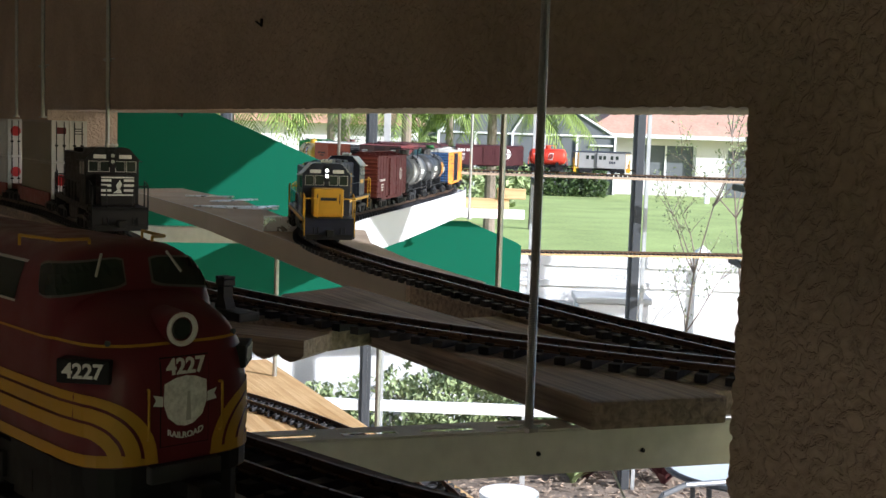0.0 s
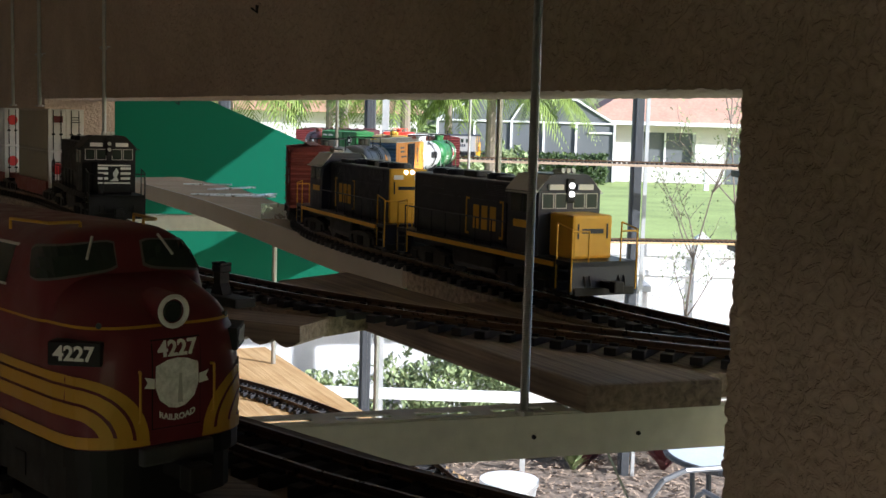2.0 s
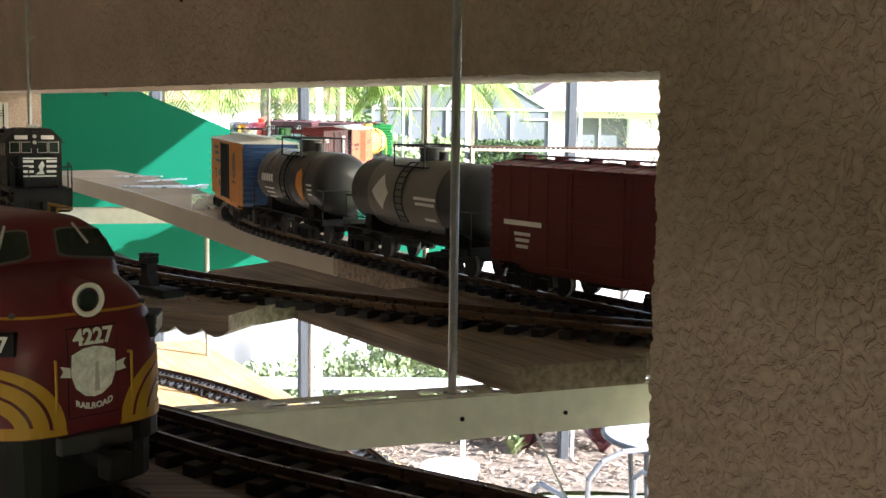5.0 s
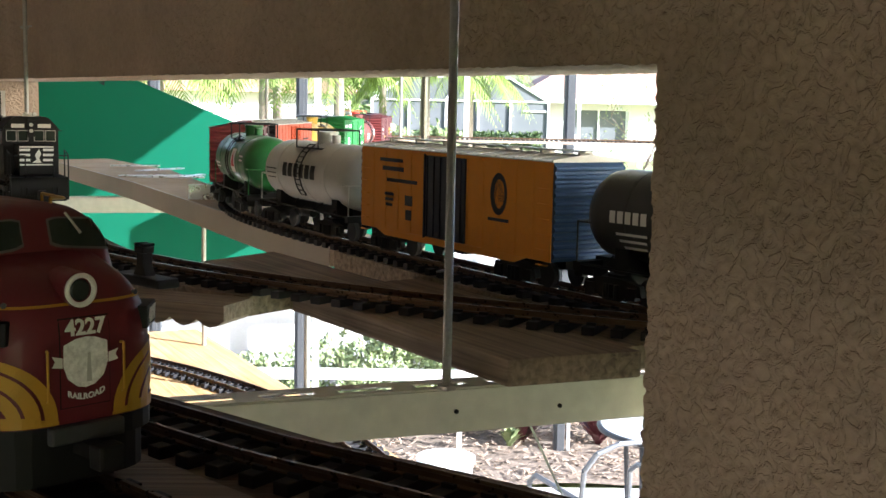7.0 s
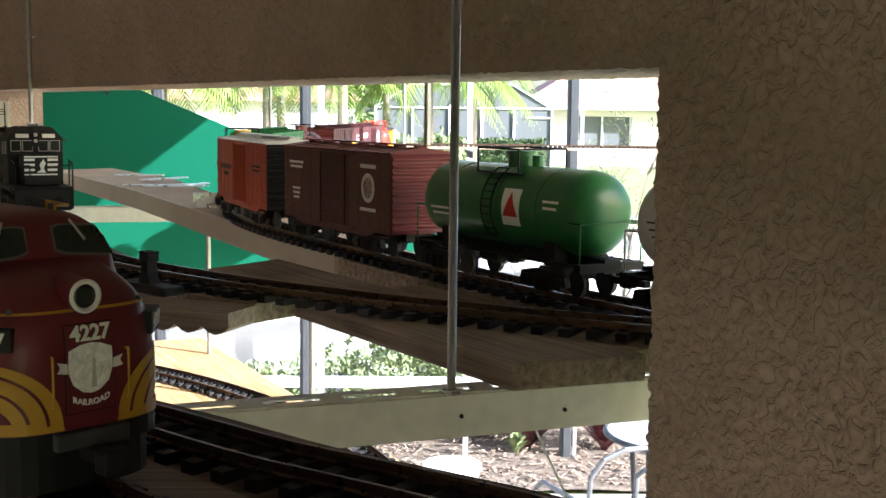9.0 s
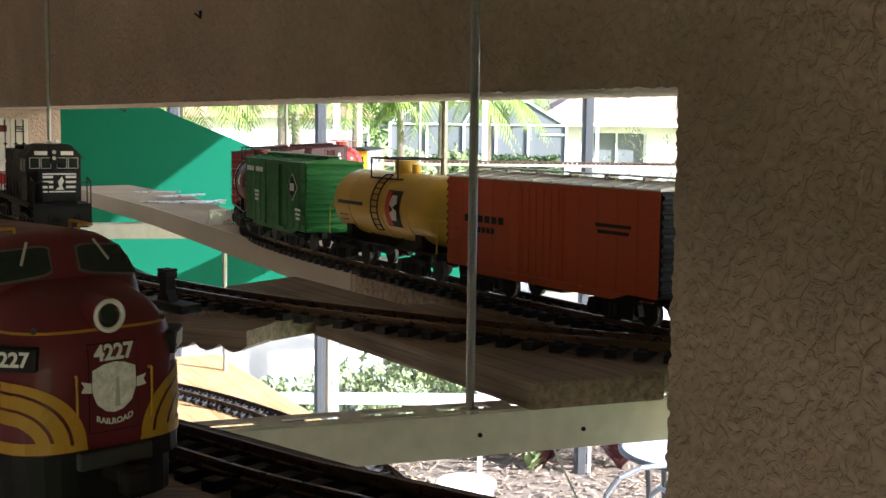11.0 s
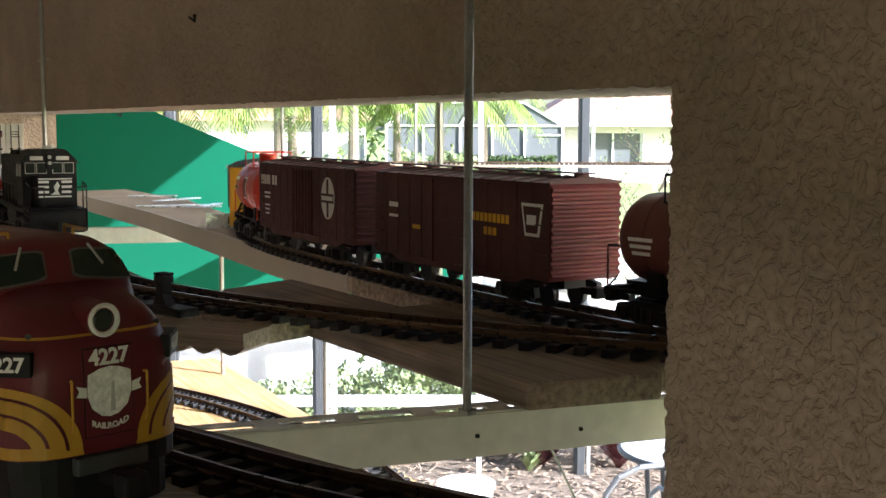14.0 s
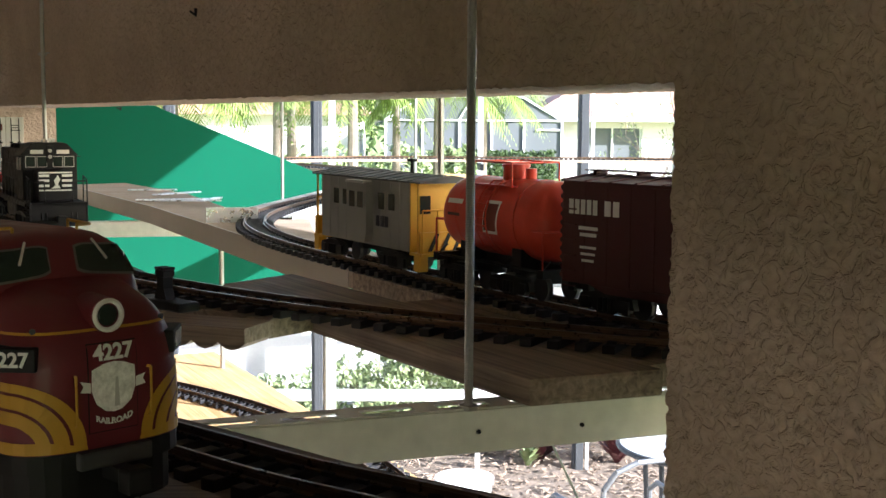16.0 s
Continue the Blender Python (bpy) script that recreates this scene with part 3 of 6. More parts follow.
def boxcar(label, L, side, end, roof, door, marks=(), H=0.160, W=0.104, plug=False, door_w=0.085, door_x=0.0, group="cars of the moving train"):
    """A goods van: body with seams, ribbed ends, peaked roof with ribs and walkway, sliding doors, ladders, trucks."""
    e = thing("boxcar", label, "boxcar", group)
    f, top = 0.036, H - 0.008
    bm = B()
    box(bm, -L / 2 + 0.003, L / 2 - 0.003, -W / 2, W / 2, f, top)
    n = int(L / 0.034)
    for s in (-1, 1):
        y = s * W / 2
        for i in range(n + 1):
            x = -L / 2 + 0.003 + (L - 0.006) * i / n
            if abs(x - door_x) > door_w / 2:
                box(bm, x - 0.0007, x + 0.0007, min(y, y + s * 0.0007), max(y, y + s * 0.0007), f + 0.002, top - 0.002)
        prism(bm, [(-L / 2 + 0.003, f), (L / 2 - 0.003, f), (L / 2 - 0.05, f), (L / 2 - 0.075, f - 0.008), (-L / 2 + 0.075, f - 0.008), (-L / 2 + 0.05, f)], y - 0.001 - (s > 0) * 0.001, y + (s < 0) * 0.001)
    part("body", bm, side, e)
    for s in (-1, 1):
        bm = B()
        x = s * (L / 2 - 0.003)
        k, skin = 11, [(x, f)]
        for i in range(k):
            z = f + 0.007 + (top - f - 0.014) * i / (k - 1)
            skin += [(x + s * (0.0028 + d), z + h) for h, d in ((-0.0034, 0), (-0.0018, 0.0026), (0, 0.0034), (0.0018, 0.0026), (0.0034, 0))]
        prism(bm, skin + [(x, top)], -W / 2 + 0.001, W / 2 - 0.001)
        part("end_panel", bm, end, e)
    bm = B()
    prism(bm, [(-W / 2 - 0.002, top), (W / 2 + 0.002, top), (W / 2 + 0.002, top + 0.0015), (0, top + 0.008), (-W / 2 - 0.002, top + 0.0015)], -L / 2, L / 2, "x")
    m = int(L / 0.037)
    for i in range(m + 1):
        x = -L / 2 + 0.002 + (L - 0.004) * i / m
        prism(bm, [(-W / 2 - 0.002, top + 0.001), (W / 2 + 0.002, top + 0.001), (W / 2 + 0.002, top + 0.003), (0, top + 0.0095), (-W / 2 - 0.002, top + 0.003)], x - 0.0014, x + 0.0014, "x")
    part("roof", bm, roof, e)
    bm = B()
    for y in (-0.009, -0.003, 0.003, 0.009):
        box(bm, -L / 2 - 0.004, L / 2 + 0.004, y - 0.0024, y + 0.0024, top + 0.0115, top + 0.0130)
    for i in range(7):
        x = -L / 2 + 0.01 + (L - 0.02) * i / 6
        box(bm, x - 0.002, x + 0.002, -0.010, 0.010, top + 0.006, top + 0.0116)
    part("roof_walk", bm, roof, e)
    for s in (-1, 1):
        bm = B()
        y = s * W / 2
        lo, hi = min(y, y + s * 0.0028), max(y, y + s * 0.0028)
        box(bm, door_x - door_w / 2, door_x + door_w / 2, lo, hi, f + 0.002, top - 0.004)
        kk = 6 if plug else 5
        for i in range(kk):
            if plug:
                x = door_x - door_w / 2 + door_w * (i + 0.5) / kk
                box(bm, x - 0.0011, x + 0.0011, min(y, y + s * 0.0048), max(y, y + s * 0.0048), f + 0.004, top - 0.006)
            else:
                z = f + 0.014 + (top - f - 0.03) * i / (kk - 1)
                box(bm, door_x - door_w / 2 + 0.004, door_x + door_w / 2 - 0.004, min(y, y + s * 0.0042), max(y, y + s * 0.0042), z - 0.0016, z + 0.0016)
        box(bm, door_x - door_w / 2, door_x - door_w / 2 + 0.003, min(y, y + s * 0.0045), max(y, y + s * 0.0045), f, top - 0.003)
        d = part("door", bm, door, e)
        bm = B()
        box(bm, door_x - door_w * 0.9, door_x + door_w * 0.9, lo, hi + (s > 0) * 0.002 - (s < 0) * 0, f - 0.002, f + 0.0015)
        part("door_track", bm, side, e)
        bm = B()
        box(bm, door_x - door_w * 0.9, door_x + door_w * 0.9, lo, hi, top - 0.0045, top - 0.002)
        part("door_track", bm, side, e)
        bm = B()
        for x0, x1 in ((-L / 2 + 0.008, -L / 2 + 0.026), (L / 2 - 0.026, L / 2 - 0.008)):
            ladder(bm, x0, x1, y, f - 0.004, f + 0.085 if x0 > 0 else f + 0.085, 6, s)
        part("ladder", bm, side, e)
    bm = B()
    box(bm, -L / 2 + 0.02, L / 2 - 0.02, -0.016, 0.016, f - 0.012, f)
    box(bm, -0.035, 0.02, -0.034, -0.014, f - 0.016, f - 0.002)
    tube(bm, (0.03, 0.026, f - 0.009), (0.075, 0.026, f - 0.009), 0.008, seg=10)
    part("underframe", bm, BLACK, e)
    wheel_truck(e, L / 2 - 0.075)
    wheel_truck(e, -L / 2 + 0.075)
    coupler(e, L / 2 - 0.002, 1)
    coupler(e, -L / 2 + 0.002, -1)
    k = min(1.0, (L / 2 - 0.014) / max([abs(x) for mk in marks for x, z in mk[1]] + [0.01]))
    for s in (-1, 1):
        for nm, outline, material, *lab in marks:
            o = [(-s * x * k, z) for x, z in outline]
            mark(e, nm, o, s, W, material, *lab)
    return e, L


def tankcar(label, L, shell, band=None, marks=(), dome=True, group="cars of the moving train", cage=BLACK, R=0.051):
    """A tank wagon: barrel with domed ends, dome, walkway with rails, ladders, frame, trucks."""
    e = thing("tank_car", label, "tank car", group)
    zc, half = 0.097, L / 2 - 0.012

    def lathe(bm, prof, seg=28):
        rings = [[bm.verts.new((x, r * math.cos(2 * math.pi * i / seg), zc + r * math.sin(2 * math.pi * i / seg))) for i in range(seg)] for x, r in prof]
        for a, b in zip(rings, rings[1:]):
            for i in range(seg):
                bm.faces.new((a[i], a[(i + 1) % seg], b[(i + 1) % seg], b[i]))
        bm.faces.new(rings[0])
        bm.faces.new(rings[-1][::-1])
        bmesh.ops.recalc_face_normals(bm, faces=bm.faces[:])
        return bm
    cap = [(half - 0.030 + 0.030 * math.sin(a), R * math.cos(a) ** 0.6) for a in [math.radians(d) for d in (0, 20, 38, 54, 66, 76, 84)]]
    part("tank", lathe(B(), [(-x, r) for x, r in cap[::-1]] + cap), shell, e, smooth=True)
    bm = B()
    for x in (-half * 0.55, -half * 0.08, half * 0.08, half * 0.55):
        lathe(bm, [(x - 0.002, R + 0.0007), (x + 0.002, R + 0.0007)])
    part("barrel_strap", bm, shell, e)
    if band:
        b0, b1, bmat = band
        part("painted_band", lathe(B(), [(b0, R + 0.0009), (b1, R + 0.0009)]), bmat, e, smooth=True)
    bm = B()
    tube(bm, (0, 0, zc + R - 0.006), (0, 0, zc + R + 0.014), 0.017, seg=20)
    tube(bm, (0, 0, zc + R + 0.014), (0, 0, zc + R + 0.018), 0.0185, seg=20)
    tube(bm, (0.034, 0, zc + R - 0.003), (0.034, 0, zc + R + 0.013), 0.007, seg=12)
    part("dome", bm, shell if dome else cage, e, smooth=True)
    bm = B()
    for s in (-1, 1):
        box(bm, -0.045, 0.045, s * 0.030 - 0.008, s * 0.030 + 0.008, zc + R - 0.010, zc + R - 0.008)
        for x in (-0.044, 0.044):
            tube(bm, (x, s * 0.037, zc + R - 0.01), (x, s * 0.037, zc + R + 0.021), 0.0013, seg=6)
        tube(bm, (-0.044, s * 0.037, zc + R + 0.021), (0.044, s * 0.037, zc + R + 0.021), 0.0013, seg=6)
    for x in (-0.044, 0.044):
        tube(bm, (x, -0.037, zc + R + 0.021), (x, 0.037, zc + R + 0.021), 0.0013, seg=6)
    part("walkway", bm, cage, e)
    for s in (-1, 1):
        bm = B()
        pts = [(math.radians(a), R + 0.004) for a in range(-40, 61, 10)]
        for x in (-0.011, 0.011):
            for (a0, r0), (a1, r1) in zip(pts, pts[1:]):
                tube(bm, (x, s * r0 * math.cos(a0), zc + r0 * math.sin(a0)), (x, s * r1 * math.cos(a1), zc + r1 * math.sin(a1)), 0.0011, seg=5)
        for a, r in pts:
            tube(bm, (-0.011, s * r * math.cos(a), zc + r * math.sin(a)), (0.011, s * r * math.cos(a), zc + r * math.sin(a)), 0.0010, seg=5)
        part("ladder", bm, cage, e)
    bm = B()
    box(bm, -L / 2 + 0.004, L / 2 - 0.004, -0.012, 0.012, 0.030, 0.046)
    for s in (-1, 1):
        box(bm, s * (L / 2 - 0.010) - 0.006, s * (L / 2 - 0.010) + 0.006, -0.048, 0.048, 0.032, 0.042)
        box(bm, s * (half - 0.06) - 0.010, s * (half - 0.06) + 0.010, -0.040, 0.040, 0.034, 0.062)
        tube(bm, (-L / 2 + 0.012, s * 0.046, 0.040), (L / 2 - 0.012, s * 0.046, 0.040), 0.0016, seg=6)
        for x in (-0.12, -0.05, 0.05, 0.12):
            tube(bm, (x, s * 0.046, 0.040), (x, s * 0.030, 0.052), 0.0012, seg=5)
    tube(bm, (-0.05, -0.02, 0.030), (-0.01, -0.02, 0.030), 0.008, seg=10)
    tube(bm, (0.0, 0, 0.024), (0.0, 0, 0.05), 0.007, seg=8)
    part("underframe", bm, BLACK, e)
    bm = B()
    for s in (-1, 1):
        x = s * (L / 2 - 0.008)
        for y in (-0.046, 0.046):
            tube(bm, (x, y, 0.040), (x, y, 0.088), 0.0012, seg=6)
        tube(bm, (x, -0.046, 0.088), (x, 0.046, 0.088), 0.0012, seg=6)
        for y in (-1, 1):
            tube(bm, (x, y * 0.046, 0.088), (x - s * 0.03, y * 0.047, 0.088), 0.0012, seg=6)
    part("end_rail", bm, shell, e)
    wheel_truck(e, L / 2 - 0.07)
    wheel_truck(e, -L / 2 + 0.07)
    coupler(e, L / 2 - 0.002, 1)
    coupler(e, -L / 2 + 0.002, -1)
    k = min(1.0, (L / 2 - 0.044) / max([abs(x) for mk in marks for x, z in mk[1]] + [0.01]))
    for s in (-1, 1):
        for nm, outline, material, *lab in marks:
            bm = B()
            bm.faces.new([bm.verts.new((-s * x * k, 0, z)) for x, z in outline])
            for j in range(int(2 * R / 0.004)):
                bmesh.ops.bisect_plane(bm, geom=bm.verts[:] + bm.edges[:] + bm.faces[:], plane_co=(0, 0, zc - R + 0.004 * j + 0.0011), plane_no=(0, 0, 1))
            rr = R + 0.0011 + (0.0005 if "mark_" in nm and "ground" not in nm or "centre" in nm else 0)
            for v in bm.verts:
                a = math.asin(max(-0.98, min(0.98, (v.co.z - zc) / R)))
                v.co = (v.co.x, s * rr * math.cos(a), zc + rr * math.sin(a))
            bmesh.ops.solidify(bm, geom=bm.faces[:], thickness=0.0003)
            part(nm, bm, material, e, *lab)
    return e, L


def diesel(label, L=0.52, shell=NAVY, nose=YELLOW, stripe=YELLOW, roof=SILVER, name="diesel_locomotive", hood_end=YELLOW, lit=(1, 0), group="cars of the moving train", logo=None, number="2642"):
    """A road switcher, cab towards +x: frame, long hood, cab, short nose, fans, rails, trucks."""
    e = thing(name, label, "locomotive", group)
    W, deck = 0.100, 0.052
    cab0, cab1, nose1 = L / 2 - 0.170, L / 2 - 0.095, L / 2 - 0.040
    hood0 = -L / 2 + 0.036
    bm = B()
    box(bm, -L / 2 + 0.012, L / 2 - 0.012, -W / 2, W / 2, deck - 0.006, deck)
    box(bm, -L / 2 + 0.03, L / 2 - 0.03, -0.03, 0.03, 0.030, deck - 0.006)
    part("frame", bm, shell, e)
    for s in (-1, 1):
        bm = B()
        y = s * W / 2
        box(bm, -L / 2 + 0.05, L / 2 - 0.05, min(y, y + s * 0.002), max(y, y + s * 0.002), deck - 0.009, deck - 0.003)
        part("sill_stripe", bm, stripe, e)
    bm = B()
    box(bm, -0.075, 0.055, -0.045, 0.045, 0.012, 0.044, None, 0.008)
    part("fuel_tank", bm, BLACK, e)
    bm = B()
    box(bm, hood0, cab0, -0.032, 0.032, deck, 0.141, None, 0.004)
    for s in (-1, 1):
        for i in range(9):
            x = hood0 + 0.05 + i * (cab0 - hood0 - 0.08) / 9
            box(bm, x, x + 0.026, min(s * 0.032, s * 0.0332), max(s * 0.032, s * 0.0332), deck + 0.006, 0.112)
        for i in range(7):
            z = 0.119 + i * 0.0024
            box(bm, hood0 + 0.03, hood0 + 0.10, min(s * 0.032, s * 0.0336), max(s * 0.032, s * 0.0336), z, z + 0.0012)
            box(bm, cab0 - 0.09, cab0 - 0.03, min(s * 0.032, s * 0.0336), max(s * 0.032, s * 0.0336), z, z + 0.0012)
    part("long_hood", bm, shell, e)
    bm = B()
    box(bm, hood0 - 0.002, hood0 + 0.006, -0.0325, 0.0325, deck, 0.1415, None, 0.003)
    he = part("hood_end", bm, hood_end, e)
    for y0 in (-0.026, 0.010):
        bm = B()
        box(bm, hood0 - 0.0032, hood0 - 0.0018, y0, y0 + 0.016, 0.124, 0.131)
        part("number_board", bm, WHITE, he)
    for y in (-0.0055, 0.0055):
        bm = B()
        tube(bm, (hood0, y, 0.136), (hood0 - 0.004, y, 0.136), 0.0032, seg=12)
        part("headlight", bm, HEADLIGHT if lit[1] else SILVER, he)
    bm = B()
    box(bm, hood0 - 0.0034, hood0 - 0.0018, -0.018, 0.018, 0.107, 0.1125)
    for k in (-1, 1):
        box(bm, hood0 - 0.0034, hood0 - 0.0018, k * 0.025 - 0.001, k * 0.025 + 0.001, 0.100, 0.1195)
    part("emblem_bars", bm, shell, he)
    # cab
    bm = B()
    box(bm, cab0, cab1, -W / 2 + 0.002, W / 2 - 0.002, deck, 0.1345, None, 0.001)
    cab = part("cab", bm, shell, e)
    bm = B()
    prism(bm, [(-W / 2 + 0.002, 0.1345), (W / 2 - 0.002, 0.1345), (0.031, 0.154), (0.026, 0.1565), (-0.026, 0.1565), (-0.031, 0.154)], cab0, cab1, "x")
    part("cab_roof", bm, shell, e)
    for s in (-1, 1):
        bm = B()
        prism(bm, [(s * (W / 2 + 0.001), 0.1335), (s * 0.0305, 0.1552), (s * 0.0300, 0.1540), (s * (W / 2 - 0.001), 0.1325)], cab0 - 0.004, cab1 - 0.001, "x")
        part("roof_slope", bm, roof, e, "pale grey sloping cab roof side" if roof is SILVER else "")
    for s in (-1, 1):
        y = s * (W / 2 - 0.002)
        for x0, x1 in ((cab0 + 0.008, cab0 + 0.034), (cab0 + 0.040, cab0 + 0.066)):
            bm = B()
            box(bm, x0, x1, min(y, y + s * 0.001), max(y, y + s * 0.001), 0.106, 0.129)
            part("window", bm, DARK_GLASS, cab)
        bm = B()
        box(bm, cab0 + 0.004, cab0 + 0.070, min(y, y + s * 0.008), max(y, y + s * 0.008), 0.1305, 0.132)
        part("sunshade", bm, roof, cab)
        for y0, y1 in ((0.006, 0.022), (0.026, 0.042)):
            a, b = sorted((s * y0, s * y1))
            bm = B()
            box(bm, cab1 - 0.0005, cab1 + 0.0006, a, b, 0.113, 0.131, None)
            part("window", bm, DARK_GLASS, cab)
            bm = B()
            for q0, q1, r0, r1 in ((a - 0.001, a, 0.112, 0.132), (b, b + 0.001, 0.112, 0.132), (a - 0.001, b + 0.001, 0.112, 0.113), (a - 0.001, b + 0.001, 0.131, 0.132)):
                box(bm, cab1, cab1 + 0.0012, q0, q1, r0, r1)
            part("window_frame", bm, SILVER, cab)
    for y0 in (-0.034, 0.012):
        bm = B()
        box(bm, cab1, cab1 + 0.004, y0, y0 + 0.022, 0.1365, 0.1435)
        part("number_board", bm, WHITE, cab)
    bm = B()
    box(bm, cab1, cab1 + 0.003, -0.006, 0.006, 0.120, 0.151, None, 0.001)
    part("headlight_housing", bm, BLACK, cab)
    for z in (0.131, 0.142):
        bm = B()
        tube(bm, (cab1 + 0.002, 0, z), (cab1 + 0.006, 0, z), 0.0034, seg=12)
        part("headlight", bm, HEADLIGHT if lit[0] else SILVER, cab)
    # short nose
    bm = B()
    box(bm, cab1, nose1, -0.030, 0.030, deck, 0.108, None, 0.004)
    nz = part("short_nose", bm, nose, e)
    bm = B()
    if logo == "stripes":
        for z in (0.099, 0.090, 0.081):
            for s in (-1, 1):
                box(bm, nose1 - 0.001, nose1 + 0.001, min(s * 0.011, s * 0.029), max(s * 0.011, s * 0.029), z - 0.0022, z + 0.0022)
        box(bm, nose1 - 0.001, nose1 + 0.001, -0.029, 0.029, 0.103, 0.1055)
        box(bm, nose1 - 0.001, nose1 + 0.001, -0.029, 0.029, 0.0715, 0.074)
        prism(bm, [(-0.008, 0.076), (0.0, 0.082), (-0.003, 0.09), (0.004, 0.1), (0.008, 0.092), (0.004, 0.084), (0.008, 0.076)], nose1 - 0.001, nose1 + 0.001, "x")
        part("nose_stripes", bm, WHITE, nz, "white stripes with a plain emblem")
    else:
        box(bm, nose1 - 0.001, nose1 + 0.0008, -0.016, 0.016, 0.0845, 0.0905)
        for k in (-1, 1):
            box(bm, nose1 - 0.001, nose1 + 0.0008, k * 0.022 - 0.001, k * 0.022 + 0.001, 0.078, 0.097)
        part("emblem_bars", bm, shell, nz)
    # roof fans, exhaust, horn
    for x in (hood0 + 0.04, hood0 + 0.085, hood0 + 0.21):
        bm = B()
        tube(bm, (x, 0, 0.139), (x, 0, 0.148), 0.020, seg=20)
        tube(bm, (x, 0, 0.148), (x, 0, 0.1495), 0.016, seg=20)
        part("roof_fan", bm, shell, e)
    bm = B()
    box(bm, hood0 + 0.125, hood0 + 0.165, -0.014, 0.014, 0.140, 0.150, None, 0.002)
    box(bm, cab0 - 0.08, cab0 - 0.03, -0.022, 0.022, 0.140, 0.147, None, 0.002)
    part("roof_hatch", bm, DARK_GREY, e)
    bm = B()
    for y in (-0.008, 0, 0.008):
        tube(bm, (cab1 - 0.03, y, 0.160), (cab1 - 0.005, y, 0.161), 0.0016, 0.0036, seg=8)
    box(bm, cab1 - 0.026, cab1 - 0.022, -0.01, 0.01, 0.155, 0.160)
    part("horn", bm, SILVER, e)
    # side marks
    for s in (-1, 1):
        bm = B()
        y = s * 0.0335
        for i in range(3):
            x = -0.035 + i * 0.024
            for q in [(x + 0.007, 0.087, 0.016, 0.034)]:
                prism(bm, rect(-s * (q[0] + 0.005), q[1], q[2], q[3]), y, y + s * 0.0006)
        for k in (-1, 1):
            prism(bm, rect(k * 0.052 - s * 0.005 + s * 0.005, 0.087, 0.003, 0.052), y, y + s * 0.0006)
            for q in (0.062, 0.112):
                prism(bm, rect(k * 0.048, q, 0.009, 0.003), y, y + s * 0.0006)
        if logo != "stripes":
            part("side_emblem_bars", bm, stripe, e)
            bm = B()
            prism(bm, rect(cab0 + 0.035, 0.090, 0.040, 0.010), s * (W / 2 - 0.002), s * (W / 2 - 0.0014))
            part("cab_number_bar", bm, stripe, e)
        else:
            bm.free()
    # handrails, steps and pilots
    for s in (-1, 1):
        bm = B()
        y = s * (W / 2 - 0.002)
        x = hood0 + 0.0
        while x < cab0 - 0.005:
            tube(bm, (x, y, deck), (x, y, deck + 0.036), 0.0010, seg=5)
            x += 0.045
        tube(bm, (hood0, y, deck + 0.036), (cab0 - 0.004, y, deck + 0.036), 0.0011, seg=5)
        part("handrail", bm, shell, e)
    for s in (-1, 1):
        bm = B()
        x = s * (L / 2 - 0.012)
        box(bm, min(x, x - s * 0.006), max(x, x - s * 0.006), -W / 2, W / 2, 0.012, deck, None, 0.001)
        pl = part("pilot", bm, shell, e)
        for y in (-1, 1):
            bm = B()
            for k in range(3):
                box(bm, min(x - s * 0.006, x - s * 0.030), max(x - s * 0.006, x - s * 0.030), min(y * 0.036, y * 0.050), max(y * 0.036, y * 0.050), 0.012 + k * 0.013, 0.014 + k * 0.013)
            box(bm, min(x - s * 0.028, x - s * 0.031), max(x - s * 0.028, x - s * 0.031), min(y * 0.036, y * 0.050), max(y * 0.036, y * 0.050), 0.012, deck)
            part("step_well", bm, shell, pl)
        for y in (-1, 1):
            bm = B()
            tube(bm, (x, y * 0.049, 0.016), (x, y * 0.049, deck + 0.040), 0.0012, seg=6)
            tube(bm, (x, y * 0.049, deck + 0.040), (x - s * 0.034, y * 0.049, deck + 0.046), 0.0012, seg=6)
            tube(bm, (x - s * 0.034, y * 0.049, deck + 0.046), (x - s * 0.034, y * 0.049, 0.016), 0.0012, seg=6)
            tube(bm, (x, y * 0.024, deck), (x, y * 0.024, deck + 0.038), 0.0012, seg=6)
            tube(bm, (x, y * 0.024, deck + 0.038), (x, y * 0.049, deck + 0.038), 0.0012, seg=6)
            part("grab_rail", bm, stripe if logo != "stripes" else BLACK, e)
        bm = B()
        box(bm, min(x, x + s * 0.003), max(x, x + s * 0.003), -0.045, 0.045, 0.010, 0.020, None, 0.001)
        for y in (-0.030, -0.022, 0.022, 0.030):
            tube(bm, (x, y, 0.034), (x + s * 0.004, y, 0.022), 0.0014, seg=5)
        part("snow_plough", bm, BLACK, e)
        coupler(e, s * (L / 2 - 0.012), s)
    for s in (-1, 1):
        wheel_truck(e, s * (L / 2 - 0.125), 0.095, 0.018, 0.045)
    return e, L


